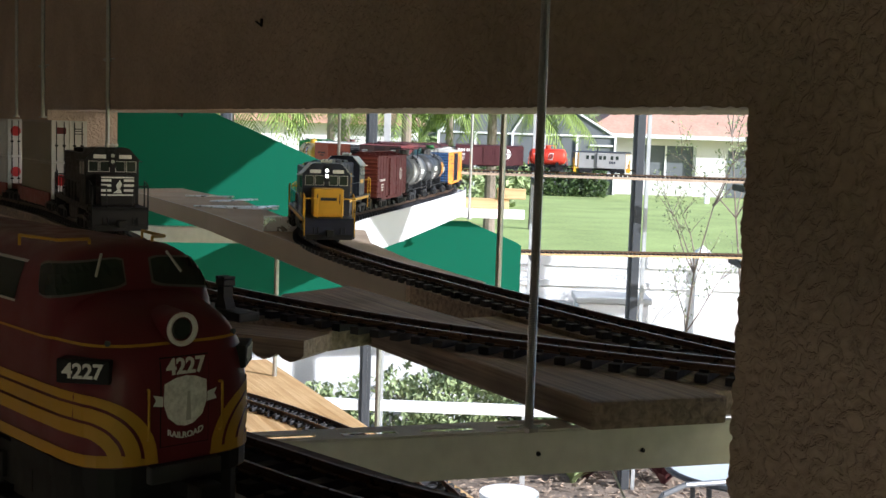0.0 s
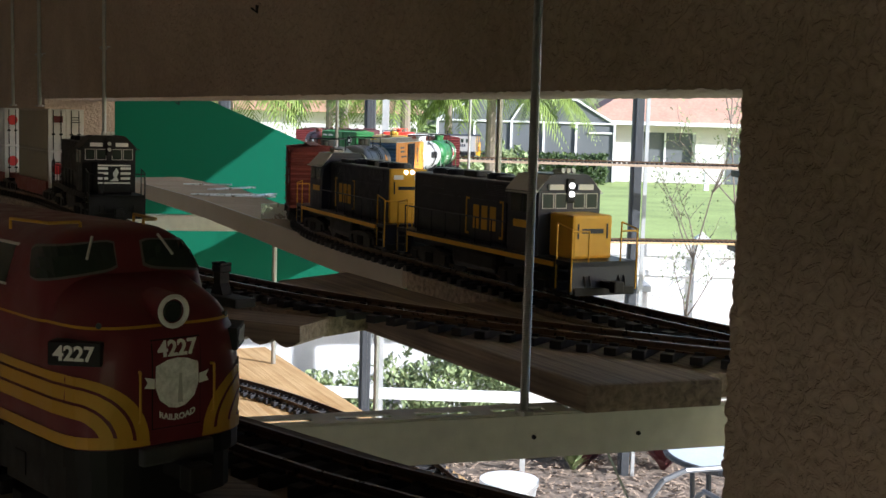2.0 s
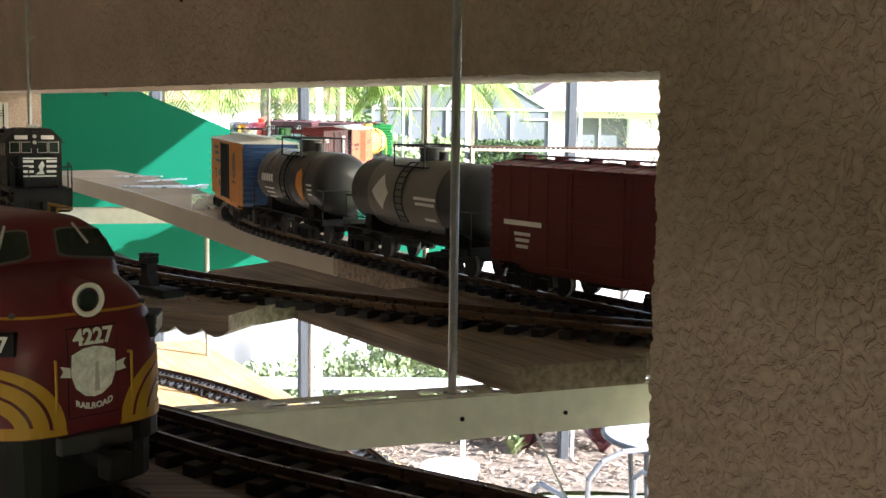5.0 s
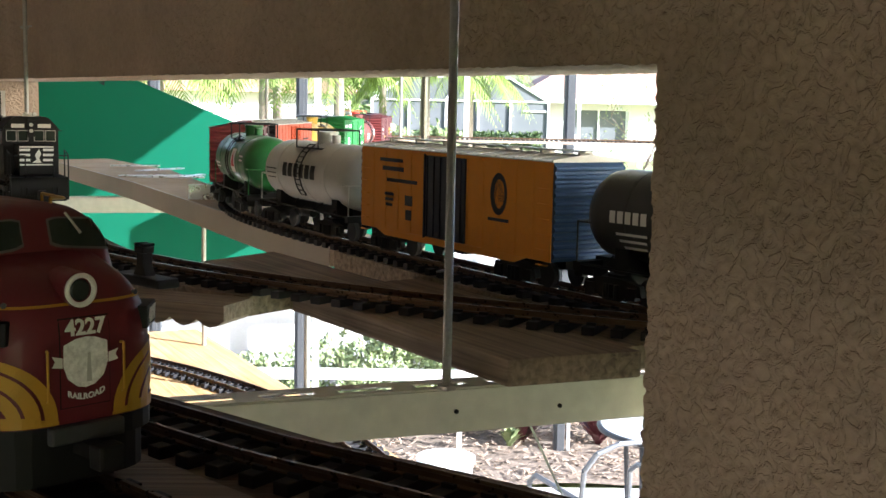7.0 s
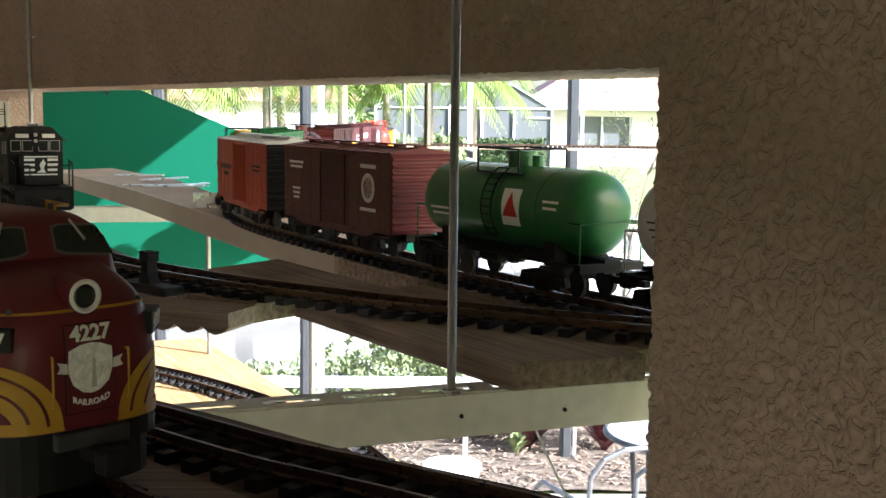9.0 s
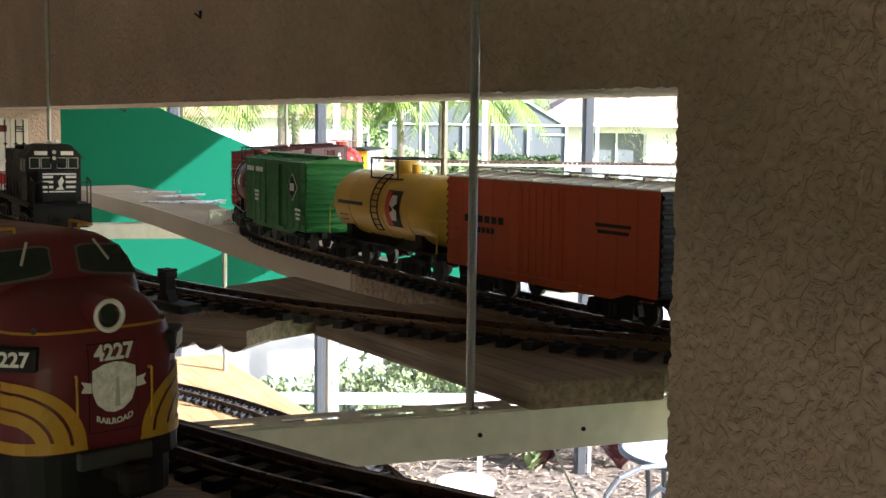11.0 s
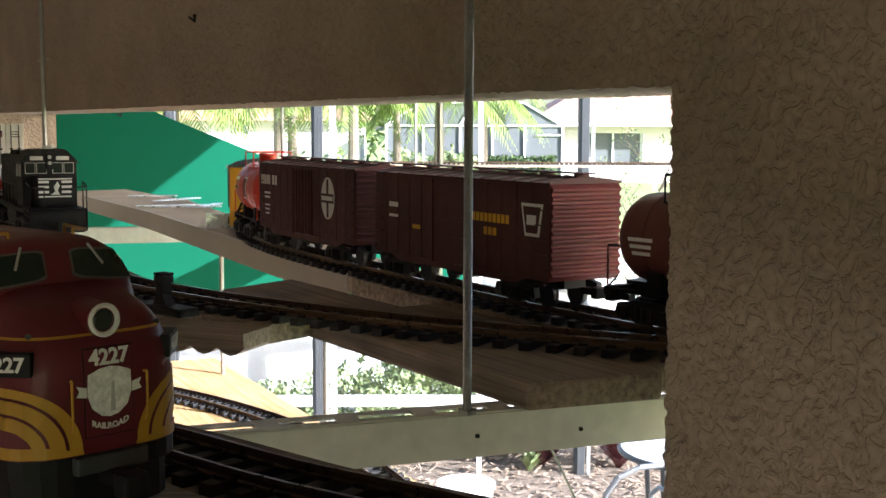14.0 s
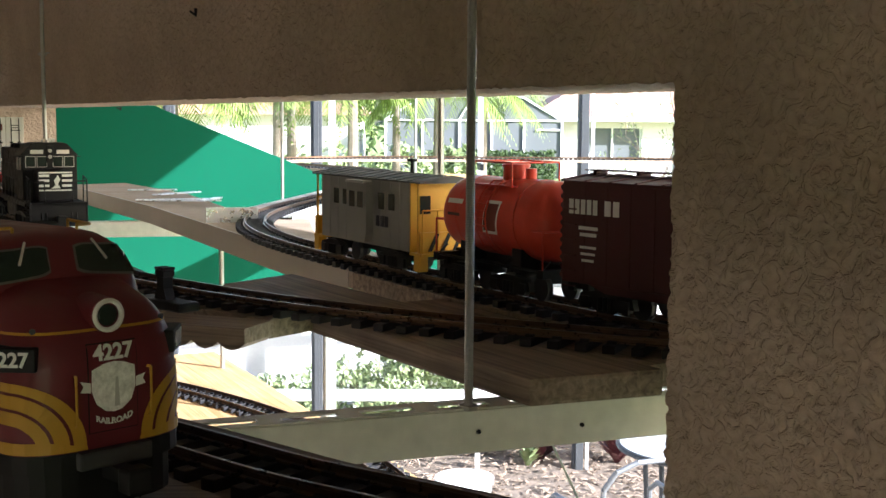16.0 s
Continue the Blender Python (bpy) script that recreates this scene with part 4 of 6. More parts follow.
def caboose(label, L=0.37):
    e = thing("caboose", label, "caboose", "cars of the moving train")
    W, f, top = 0.098, 0.034, 0.133
    b = L / 2 - 0.035
    bm = B()
    box(bm, -b, b, -W / 2, W / 2, f, top)
    for s in (-1, 1):
        y = s * W / 2
        for i in range(11):
            x = -b + 2 * b * i / 10
            box(bm, x - 0.0006, x + 0.0006, min(y, y + s * 0.0006), max(y, y + s * 0.0006), f, top)
    part("body", bm, CABOOSE_GREY, e)
    for s in (-1, 1):
        bm = B()
        y = s * W / 2
        prism(bm, [(-0.028, f + 0.004), (0.028, f + 0.004), (0.034, f + 0.02), (0.034, top - 0.004), (-0.034, top - 0.004), (-0.034, f + 0.02)], min(y, y + s * 0.012), max(y, y + s * 0.012))
        bay = part("bay", bm, CABOOSE_GREY, e)
        bm = B()
        box(bm, -0.030, 0.030, min(y, y + s * 0.016), max(y, y + s * 0.016), top - 0.006, top - 0.002)
        part("bay_roof", bm, SILVER, bay)
        for x in (-0.095, -0.062, -0.014, 0.014, 0.062, 0.095):
            bm = B()
            yy = y + s * (0.0122 if abs(x) < 0.03 else 0.0004)
            box(bm, x - 0.009, x + 0.009, min(yy, yy + s * 0.0008), max(yy, yy + s * 0.0008), 0.090, 0.114)
            part("window", bm, DARK_GLASS, e)
        bm = B()
        for i in range(3):
            prism(bm, rect(-s * (0.050 + i * 0.014), 0.072, 0.010, 0.016), y, y + s * 0.0008)
        part("side_emblem_bars", bm, NAVY, e)
        # yellow ends with porch
        bm = B()
        x = s * b
        box(bm, min(x, x + s * 0.003), max(x, x + s * 0.003), -W / 2, W / 2, f, top)
        end = part("end_wall", bm, YELLOW, e)
        bm = B()
        for y0 in (-0.034, 0.018):
            box(bm, min(x + s * 0.003, x + s * 0.004), max(x + s * 0.003, x + s * 0.004), y0, y0 + 0.017, 0.088, 0.114)
        part("window", bm, DARK_GLASS, end)
        bm = B()
        box(bm, min(x, s * (L / 2)), max(x, s * (L / 2)), -W / 2, W / 2, f - 0.004, f)
        for y0 in (-1, 1):
            box(bm, s * (L / 2 - 0.012) - 0.008, s * (L / 2 - 0.012) + 0.008, min(y0 * 0.036, y0 * 0.05), max(y0 * 0.036, y0 * 0.05), 0.008, f)
            box(bm, s * (L / 2 - 0.012) - 0.0012, s * (L / 2 - 0.012) + 0.0012, min(y0 * 0.046, y0 * 0.0485), max(y0 * 0.046, y0 * 0.0485), f, top)
        box(bm, s * (L / 2 - 0.006) - 0.002, s * (L / 2 - 0.006) + 0.002, -W / 2, W / 2, f, f + 0.030)
        part("porch", bm, YELLOW, e)
        bm = B()
        for k in range(4):
            x0 = s * (L / 2 - 0.0035)
            prism(bm, [(-0.036 + k * 0.02, f + 0.003), (-0.030 + k * 0.02, f + 0.003), (-0.018 + k * 0.02, f + 0.028), (-0.024 + k * 0.02, f + 0.028)], x0 - 0.0006, x0 + 0.0006, "x")
        part("warning_stripe", bm, BLACK, e)
        bm = B()
        tube(bm, (s * (L / 2 - 0.006), 0.012, 0.078), (s * (L / 2 - 0.003), 0.012, 0.078), 0.010, seg=14)
        tube(bm, (s * (L / 2 - 0.006), 0.012, f), (s * (L / 2 - 0.006), 0.012, 0.078), 0.001, seg=6)
        for y0 in (-0.045, -0.02, 0.03, 0.045):
            tube(bm, (s * (L / 2 - 0.004), y0, f), (s * (L / 2 - 0.004), y0, 0.095), 0.0011, seg=6)
        tube(bm, (s * (L / 2 - 0.004), -0.045, 0.095), (s * (L / 2 - 0.004), 0.045, 0.095), 0.0011, seg=6)
        part("end_railing", bm, YELLOW, e)
        coupler(e, s * (L / 2 - 0.002), s)
    bm = B()
    prism(bm, [(-W / 2 - 0.003, top), (W / 2 + 0.003, top), (W / 2 + 0.003, top + 0.002), (0, top + 0.010), (-W / 2 - 0.003, top + 0.002)], -L / 2, L / 2, "x")
    for i in range(12):
        x = -L / 2 + 0.002 + (L - 0.004) * i / 11
        prism(bm, [(-W / 2 - 0.003, top + 0.001), (W / 2 + 0.003, top + 0.001), (W / 2 + 0.003, top + 0.0035), (0, top + 0.0115), (-W / 2 - 0.003, top + 0.0035)], x - 0.001, x + 0.001, "x")
    part("roof", bm, DARK_GREY, e)
    bm = B()
    tube(bm, (0.03, 0.02, top + 0.004), (0.03, 0.02, top + 0.026), 0.003, seg=8)
    tube(bm, (0.03, 0.02, top + 0.026), (0.03, 0.02, top + 0.030), 0.008, seg=10)
    part("smoke_jack", bm, BLACK, e)
    bm = B()
    box(bm, -b, b, -0.02, 0.02, f - 0.014, f)
    part("underframe", bm, BLACK, e)
    wheel_truck(e, b - 0.045)
    wheel_truck(e, -b + 0.045)
    return e, L
# ---- track decks ----
track(MAIN, RAIL_Z, "brass-railed model railway track on black ties, curving round the deck", lambda p: p.y < 4.2 and p.x < 0.75 and p.y > 0.7)
track(MID, MID_Z, "brass-railed model track with black ties crossing the planks", lambda p: True)
track(FRONT, 2.17, "dark model railway track in the shade beside the wall", lambda p: True)
track(LOW, 1.80, "sunlit model railway track on a lower pine board", lambda p: True)
for nm, z, y, lab in (("upper", 2.19, 8.6, ""), ("lower", 1.70, 7.9, "")):
    if nm == "lower":
        track(spline([(-3.5, y - 0.6), (0, y - 0.3), (2, y), (5, y + 0.3)]), z, "far model track on a low ledge along the screen", lambda p: False)


def ribbon(name, line, w0, w1, top, thick, material, label, category="board"):
    """A board that follows a plan line, from w0 (right) to w1 (left) of it."""
    bm = sweep(B(), line, top, [(w0, -thick), (w1, -thick), (w1, 0), (w0, 0)])
    return tagged(part(name, bm, material), label, category)


def cut(line, f):
    return [p for p in line if f(p)]


DECK_Z = RAIL_Z - 0.0175
# curved wooden deck under the train's curve
bm = B()
deck_outline = [(0.02, 1.905), (0.14, 1.98), (0.0, 2.30), (-0.10, 2.62), (-0.14, 2.95), (-0.30, 3.05), (-0.62, 3.95), (-0.98, 4.62), (-1.16, 4.45), (-0.60, 3.33), (-0.25, 2.53)]
prism(bm, deck_outline, -0.028, 0.0, "z")
deck_ob = part("track_deck", bm, wood("ribbed_deck_wood", (0.42, 0.33, 0.25), (0.24, 0.18, 0.13), 240))
deck_ob.matrix_basis = Matrix.Translation((0, 0, DECK_Z))
tagged(deck_ob, "weathered wooden deck under the curved track", "deck")
# pale angle along its near edge, ending short of the next board
bm = B()
edge = [Vector((0.014, 1.925, 0)), Vector((-0.255, 2.53, 0)), Vector((-0.605, 3.33, 0)), Vector((-1.165, 4.45, 0))]
sweep(bm, edge, DECK_Z, [(-0.002, -0.045), (0.0035, -0.045), (0.0035, 0.003), (-0.002, 0.003)])
tagged(part("edge_angle", bm, mat("dull_edge_metal", (0.38, 0.34, 0.29), 0.5, 0.2, var=0.12)), "pale metal angle along the wooden deck", "trim")
# aluminium trough that carries the straight behind the curve
straight = cut(MAIN, lambda p: 2.93 < p.y < 5.3 and p.x > -0.30)
TROUGH = mat("white_channel", (0.50, 0.51, 0.51), 0.5, var=0.08, scale=4)
e = thing("track_trough", "bright aluminium channel carrying the straight track", "channel")
part("base", sweep(B(), straight, DECK_Z, [(-0.075, -0.004), (0.075, -0.004), (0.075, 0), (-0.075, 0)]), TROUGH, e)
for o in (-0.077, 0.077):
    part("side_rail", sweep(B(), straight, DECK_Z, [(o - 0.002, -0.085), (o + 0.002, -0.085), (o + 0.002, 0.012), (o - 0.002, 0.012)]), TROUGH, e)
loop = cut(MAIN, lambda p: p.y > 5.28 and p.x < 5.2)
ribbon("loop_board", loop, -0.06, 0.06, DECK_Z, 0.016, wood("grey_pine", (0.45, 0.34, 0.24), (0.3, 0.21, 0.14)), "pine board carrying the far loop of track")
ribbon("deck_board", cut(MAIN, lambda p: p.y < 2.0 and p.x > 0.06 and p.y > 0.9), -0.046, 0.046, DECK_Z, 0.028, OLD_WOOD, "dark weathered board under the train's track")
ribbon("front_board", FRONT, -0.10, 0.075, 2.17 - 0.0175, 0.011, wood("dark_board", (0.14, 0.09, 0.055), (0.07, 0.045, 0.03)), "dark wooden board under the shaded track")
ribbon("mid_board", cut(MID, lambda p: p.x < -0.02), -0.05, 0.075, MID_Z - 0.0178, 0.024, OLD_WOOD, "weathered board under the middle track")
plank((0.058, 1.528), 115, 1.79, 0.30, 1.7825, 0.022, NEW_WOOD, "wide fresh pine board under the lower track", "low_board")
plank((-0.46, 2.55), 115, 0.62, 0.28, 1.7805, 0.022, NEW_WOOD, "wide fresh pine board under the lower track", "low_board")
ribbon("ledge", spline([(-3.5, 7.3), (0, 7.6), (2, 7.9), (5, 8.2)]), -0.05, 0.05, 1.6825, 0.012, NEW_WOOD, "pine ledge along the screen")
# scalloped shelf end
bm = B()
outl = [(0, 0.0), (0.36, 0.0)] + [(0.36 - i * 0.009, -0.018 - 0.009 * abs(math.sin(i * math.pi / 4))) for i in range(41)]
prism(bm, outl, -0.07, 0.0)
sc_ob = part("scalloped_shelf", bm, OLD_WOOD)
sc_ob.matrix_basis = pose(-0.080, 1.386, 2.1685, 0, 0, 158)
tagged(sc_ob, "weathered wooden shelf board with a scalloped lower edge", "shelf")
# switch stand beside the middle track
e = thing("switch_machine", "black switch machine with a lever stand beside the track", "switch", m=pose(-0.203, 1.541, 2.1695, 0, 0, 135))
bm = B()
box(bm, -0.055, 0.05, -0.016, 0.016, 0, 0.012, None, 0.003)
part("housing", bm, BLACK, e)
bm = B()
prism(bm, [(-0.014, 0.012), (0.014, 0.012), (0.007, 0.026), (0.007, 0.040), (-0.007, 0.040), (-0.007, 0.026)], -0.007, 0.007)
box(bm, -0.010, 0.010, -0.009, 0.009, 0.0402, 0.049, None, 0.002)
for k in (-1, 1):
    box(bm, k * 0.007 - 0.003, k * 0.007 + 0.003, -0.009, 0.009, 0.0492, 0.053, None, 0.001)
part("lever_stand", bm, BLACK, e)
# bits lying on the deck
for i, (x, y, a, l) in enumerate(((-0.60, 3.62, 20, 0.22), (-0.54, 3.5, 5, 0.20), (-0.62, 3.78, 60, 0.2), (-0.46, 3.42, 80, 0.16), (-0.70, 3.8, 12, 0.15))):
    bm = B()
    box(bm, -l / 2, l / 2, -0.012, 0.012, 0, 0.004, None, 0.001)
    o = part("metal_strip", bm, ALUMINIUM)
    o.matrix_basis = pose(x, y, DECK_Z + 0.001 + 0.0045 * i, 0, 0, a)
    tagged(o, "loose bright aluminium strip lying on the deck", "strip", "loose strips on the deck")
bm = B()
box(bm, -0.06, 0.06, -0.002, 0.002, 0, 0.035)
box(bm, -0.06, 0.06, 0.002, 0.03, 0, 0.003)
o = part("angle_bracket", bm, ALUMINIUM)
o.matrix_basis = pose(-0.31, 2.84, DECK_Z, 0, 0, 12)
tagged(o, "small bright metal angle bracket on the deck", "bracket")
# timber box ends beyond the trough
for x, y, z, l in ((0.14, 5.272, 2.0955, 0.30), (0.30, 5.272, 2.141, 0.12)):
    bm = B()
    box(bm, -l / 2, l / 2, -0.02, 0.02, 0, 0.045, None, 0.002)
    o = part("timber_block", bm, NEW_WOOD)
    o.matrix_basis = pose(x, y, z, 0, 0, 4)
    tagged(o, "short pale timber block beside the channel", "timber")
bm = B()
box(bm, -0.12, 0.36, 5.25, 5.29, 2.055, 2.095)
tagged(part("cross_rail", bm, WHITE_PAINT), "white cross rail under the channel", "rail")

# ---- green sheet behind the deck ----
e = thing("green_panel", "matt green painted sheet with a sloping top edge", "panel")
bm = B()
prism(bm, [(-1.75, 1.60), (-0.24, 1.60), (-0.24, 2.155), (-0.29, 2.178), (-0.968, 2.455), (-1.30, 2.60), (-1.75, 2.62)], 5.30, 5.312)
part("upper_sheet", bm, GREEN_SHEET, e)
bm = B()
prism(bm, [(-0.238, 1.60), (0.353, 1.60), (0.353, 1.935), (0.33, 1.95), (0.115, 2.036), (-0.238, 2.03)], 5.30, 5.312)
part("lower_sheet", bm, GREEN_SHEET, e)


# ---- the moving train, first vehicle first ----
def rows_of_bars(x, z, w, n, h=0.004, gap=0.0075, material=WHITE):
    return [("lettering_bar", rect(x, z - i * gap, w * (1 - 0.13 * i), h), material) for i in range(n)]


def blocks(x, z, w, h, n, material):
    """A word as a row of plain blocks."""
    return [("lettering_bar", rect(x - w / 2 + (i + 0.5) * w / n, z, w / n * 0.72, h), material) for i in range(n)]


TRAIN = []
TRAIN.append(diesel("dark blue diesel locomotive with a yellow nose and lit headlights", lit=(1, 0), hood_end=NAVY))
lead, L0 = diesel("dark blue diesel locomotive running hood first with a yellow hood end", lit=(0, 1))
TRAIN.append((lead, L0))
TRAIN.append(boxcar("reddish brown boxcar with ribbed ends and white lettering bars", 0.384, BOX_BROWN, BOX_RED, BOX_BROWN, BOX_BROWN,
                    rows_of_bars(-0.13, 0.085, 0.07, 1, 0.006) + rows_of_bars(-0.13, 0.072, 0.03, 3) + [("roundel", disc(0.11, 0.098, 0.016, 0.018), WHITE), ("roundel_centre", disc(0.11, 0.098, 0.012, 0.014), BOX_BROWN)]))
TRAIN.append(tankcar("black tank car with a grey barrel band and diamond placard", 0.38, DARK_GREY, (-0.10, 0.10, mat("tank_grey_paint", (0.17, 0.165, 0.15), 0.5, var=0.1, scale=14)),
                     [("placard", [(-0.06, 0.075), (-0.035, 0.100), (-0.06, 0.125), (-0.085, 0.100)], WHITE)] + rows_of_bars(0.07, 0.098, 0.06, 2) + rows_of_bars(0.075, 0.07, 0.03, 1)))
TRAIN.append(tankcar("black tank car with an orange shell-shaped mark", 0.34, mat("tank_black_paint", (0.035, 0.036, 0.037), 0.38, var=0.15, scale=14, coat=0.2), None,
                     [("fan_mark", [(0.085, 0.068), (0.100, 0.068), (0.112, 0.090), (0.108, 0.112), (0.0925, 0.120), (0.077, 0.112), (0.073, 0.090)], ORANGE)]
                     + blocks(-0.105, 0.098, 0.075, 0.013, 5, WHITE) + rows_of_bars(-0.10, 0.080, 0.06, 3, 0.003) + rows_of_bars(0.15, 0.095, 0.03, 3, 0.003)))
TRAIN.append(boxcar("orange boxcar with blue ribbed ends and a silver roof", 0.472, ORANGE, BLUE_END, SILVER, NAVY,
                    rows_of_bars(-0.145, 0.136, 0.065, 1, 0.005, material=NAVY) + rows_of_bars(-0.14, 0.124, 0.06, 1, 0.006, material=NAVY) + rows_of_bars(-0.115, 0.108, 0.085, 1, 0.005, material=NAVY)
                    + rows_of_bars(-0.15, 0.088, 0.026, 3, 0.004, material=NAVY) + [("lettering_bar", rect(-0.095, 0.082, 0.02, 0.014), NAVY), ("data_panel", rect(-0.095, 0.062, 0.016, 0.014), NAVY)]
                    + [("emblem", disc(0.125, 0.108, 0.018, 0.026), NAVY), ("emblem_centre", disc(0.127, 0.108, 0.011, 0.018), ORANGE), ("lettering_bar", rect(0.125, 0.076, 0.045, 0.004), NAVY)], plug=True, door_w=0.10))
TRAIN.append(tankcar("silver grey tank car with dark block lettering", 0.375, SILVER, None, blocks(-0.005, 0.101, 0.15, 0.022, 6, BLACK) + rows_of_bars(-0.13, 0.10, 0.05, 3, 0.002, material=DARK_GREY)))
TRAIN.append(tankcar("glossy green tank car with a white and red mark", 0.370, TANK_GREEN, None,
                     [("mark_ground", rect(0.055, 0.099, 0.042, 0.044), WHITE), ("mark_triangle", [(0.038, 0.088), (0.072, 0.088), (0.055, 0.117)], RED_DISC)] + rows_of_bars(-0.13, 0.088, 0.05, 2, 0.003) + rows_of_bars(0.145, 0.11, 0.035, 2, 0.003), cage=BLACK))
TRAIN.append(boxcar("dusky brown boxcar with a round white emblem", 0.384, mat("dusky_brown", (0.12, 0.052, 0.045), 0.6, var=0.12, scale=14), BOX_BROWN, BOX_BROWN, BOX_DEEP,
                    rows_of_bars(-0.14, 0.128, 0.055, 2, 0.004) + rows_of_bars(-0.14, 0.085, 0.03, 3) + [("emblem", disc(0.12, 0.100, 0.021, 0.022), WHITE), ("emblem_centre", disc(0.12, 0.100, 0.015, 0.016), BOX_BROWN), ("lettering_bar", rect(0.12, 0.132, 0.05, 0.006), WHITE), ("lettering_bar", rect(0.12, 0.068, 0.05, 0.005), WHITE)]))
TRAIN.append(boxcar("rust orange boxcar with black ends and a silver roof", 0.412, RUST_ORANGE, BLACK, SILVER, RUST_ORANGE,
                    blocks(-0.12, 0.100, 0.09, 0.009, 6, BLACK) + blocks(-0.12, 0.086, 0.05, 0.007, 5, BLACK) + rows_of_bars(0.13, 0.11, 0.06, 2, material=BLACK), plug=True))
TRAIN.append(tankcar("yellow tank car with a black and red mark", 0.375, TANK_YELLOW, None,
                     [("mark_ground", rect(0.055, 0.097, 0.046, 0.052), BLACK), ("mark_red", [(0.034, 0.073), (0.052, 0.073), (0.046, 0.085), (0.046, 0.121), (0.034, 0.121)], RED_DISC),
                      ("mark_white", [(0.050, 0.080), (0.066, 0.080), (0.069, 0.094), (0.056, 0.099), (0.069, 0.105), (0.066, 0.116), (0.050, 0.116), (0.045, 0.103), (0.058, 0.096), (0.046, 0.090)], WHITE)] + rows_of_bars(-0.09, 0.098, 0.09, 1, 0.005, material=DARK_GREY) + rows_of_bars(-0.12, 0.078, 0.03, 2, 0.002, material=DARK_GREY), cage=BLACK))
TRAIN.append(boxcar("bright green boxcar with white block lettering and diamond emblem", 0.374, LV_GREEN, LV_GREEN, LV_GREEN, LV_GREEN,
                    blocks(-0.155, 0.134, 0.05, 0.009, 6, WHITE) + blocks(-0.092, 0.134, 0.05, 0.009, 6, WHITE) + rows_of_bars(-0.11, 0.092, 0.03, 3, 0.005)
                    + [("diamond", [(0.09, 0.110), (0.12, 0.134), (0.15, 0.110), (0.12, 0.086)], WHITE), ("diamond_centre", [(0.093, 0.110), (0.12, 0.1315), (0.147, 0.110), (0.12, 0.0885)], BLACK, "", 0.0018), ("lettering_bar", rect(0.12, 0.110, 0.024, 0.013), WHITE, "", 0.0024)] + rows_of_bars(0.15, 0.072, 0.03, 3, 0.004)))
TRAIN.append(tankcar("brown single-dome tank car with white lettering bars", 0.255, TANK_BROWN, None, rows_of_bars(-0.09, 0.098, 0.05, 3, 0.004) + [("mark", [(0.05, 0.1), (0.07, 0.112), (0.1, 0.115), (0.085, 0.1), (0.105, 0.096), (0.075, 0.092)], WHITE)]))
TRAIN.append(boxcar("long maroon brown boxcar with yellow lettering bars and a white keystone", 0.446, BOX_DEEP, BOX_BROWN, BOX_DEEP, BOX_DEEP,
                    rows_of_bars(-0.185, 0.108, 0.03, 1, 0.007) + rows_of_bars(-0.185, 0.092, 0.03, 1, 0.004) + [("lettering_bar", rect(-0.11, 0.080, 0.025, 0.006), YELLOW)]
                    + blocks(0.105, 0.105, 0.10, 0.011, 9, YELLOW) + blocks(0.105, 0.088, 0.036, 0.010, 3, YELLOW)
                    + [("keystone", [(0.193, 0.088), (0.227, 0.088), (0.236, 0.128), (0.184, 0.128)], WHITE), ("keystone_centre", [(0.197, 0.092), (0.223, 0.092), (0.231, 0.124), (0.189, 0.124)], BOX_DEEP, "", 0.0018), ("lettering_bar", rect(0.21, 0.108, 0.022, 0.012), WHITE, "", 0.0024)], door_w=0.10))
cross = [("cross_arm", rect(0.125, 0.104, 0.008, 0.062), BOX_DEEP, "", 0.0018), ("cross_arm", rect(0.125, 0.104, 0.056, 0.015), BOX_DEEP, "", 0.0018), ("lettering_bar", rect(0.125, 0.104, 0.05, 0.007), WHITE, "", 0.0024)]
TRAIN.append(boxcar("long maroon brown boxcar with a white cross roundel", 0.437, BOX_DEEP, BOX_DEEP, BOX_DEEP, BOX_DEEP,
                    blocks(-0.205, 0.124, 0.055, 0.017, 5, WHITE) + blocks(-0.153, 0.124, 0.030, 0.017, 2, WHITE) + rows_of_bars(-0.195, 0.100, 0.035, 2, 0.004) + rows_of_bars(-0.195, 0.078, 0.03, 3, 0.003)
                    + [("roundel", disc(0.125, 0.104, 0.031, 0.034), WHITE)] + cross, door_w=0.085, plug=True))
TRAIN.append(tankcar("red orange tank car with white placards", 0.265, TANK_RED, None,
                     [("placard", [(-0.005, 0.078), (0.05, 0.078), (0.062, 0.120), (0.008, 0.120)], WHITE), ("placard_centre", [(0.000, 0.082), (0.047, 0.082), (0.057, 0.116), (0.010, 0.116)], BOX_RED, "")] + rows_of_bars(-0.12, 0.115, 0.06, 1, 0.006) + rows_of_bars(-0.12, 0.098, 0.05, 1, 0.004, material=BOX_DEEP), cage=TANK_RED))
TRAIN.append(caboose("grey bay-window caboose with yellow ends and a dark roof"))

CUM = [0.0]
for p, q in zip(MAIN, MAIN[1:]):
    CUM.append(CUM[-1] + (q - p).length)


def on_main(s):
    """A point of the track at arc length s."""
    i = max(0, min(len(MAIN) - 2, int(s / CUM[-1] * (len(MAIN) - 1))))
    while i > 0 and CUM[i] > s:
        i -= 1
    while i < len(MAIN) - 2 and CUM[i + 1] < s:
        i += 1
    u = (s - CUM[i]) / max(1e-6, CUM[i + 1] - CUM[i])
    return MAIN[i] + (MAIN[i + 1] - MAIN[i]) * u


# where the foremost end of the train stands, metres along the track, at given seconds
FRONT_AT = [(0, 11.137), (2.5, 12.337), (4.2, 13.153), (6.3, 14.176), (9, 15.505), (11.3, 16.637), (14.5, 18.198), (16, 18.91)]
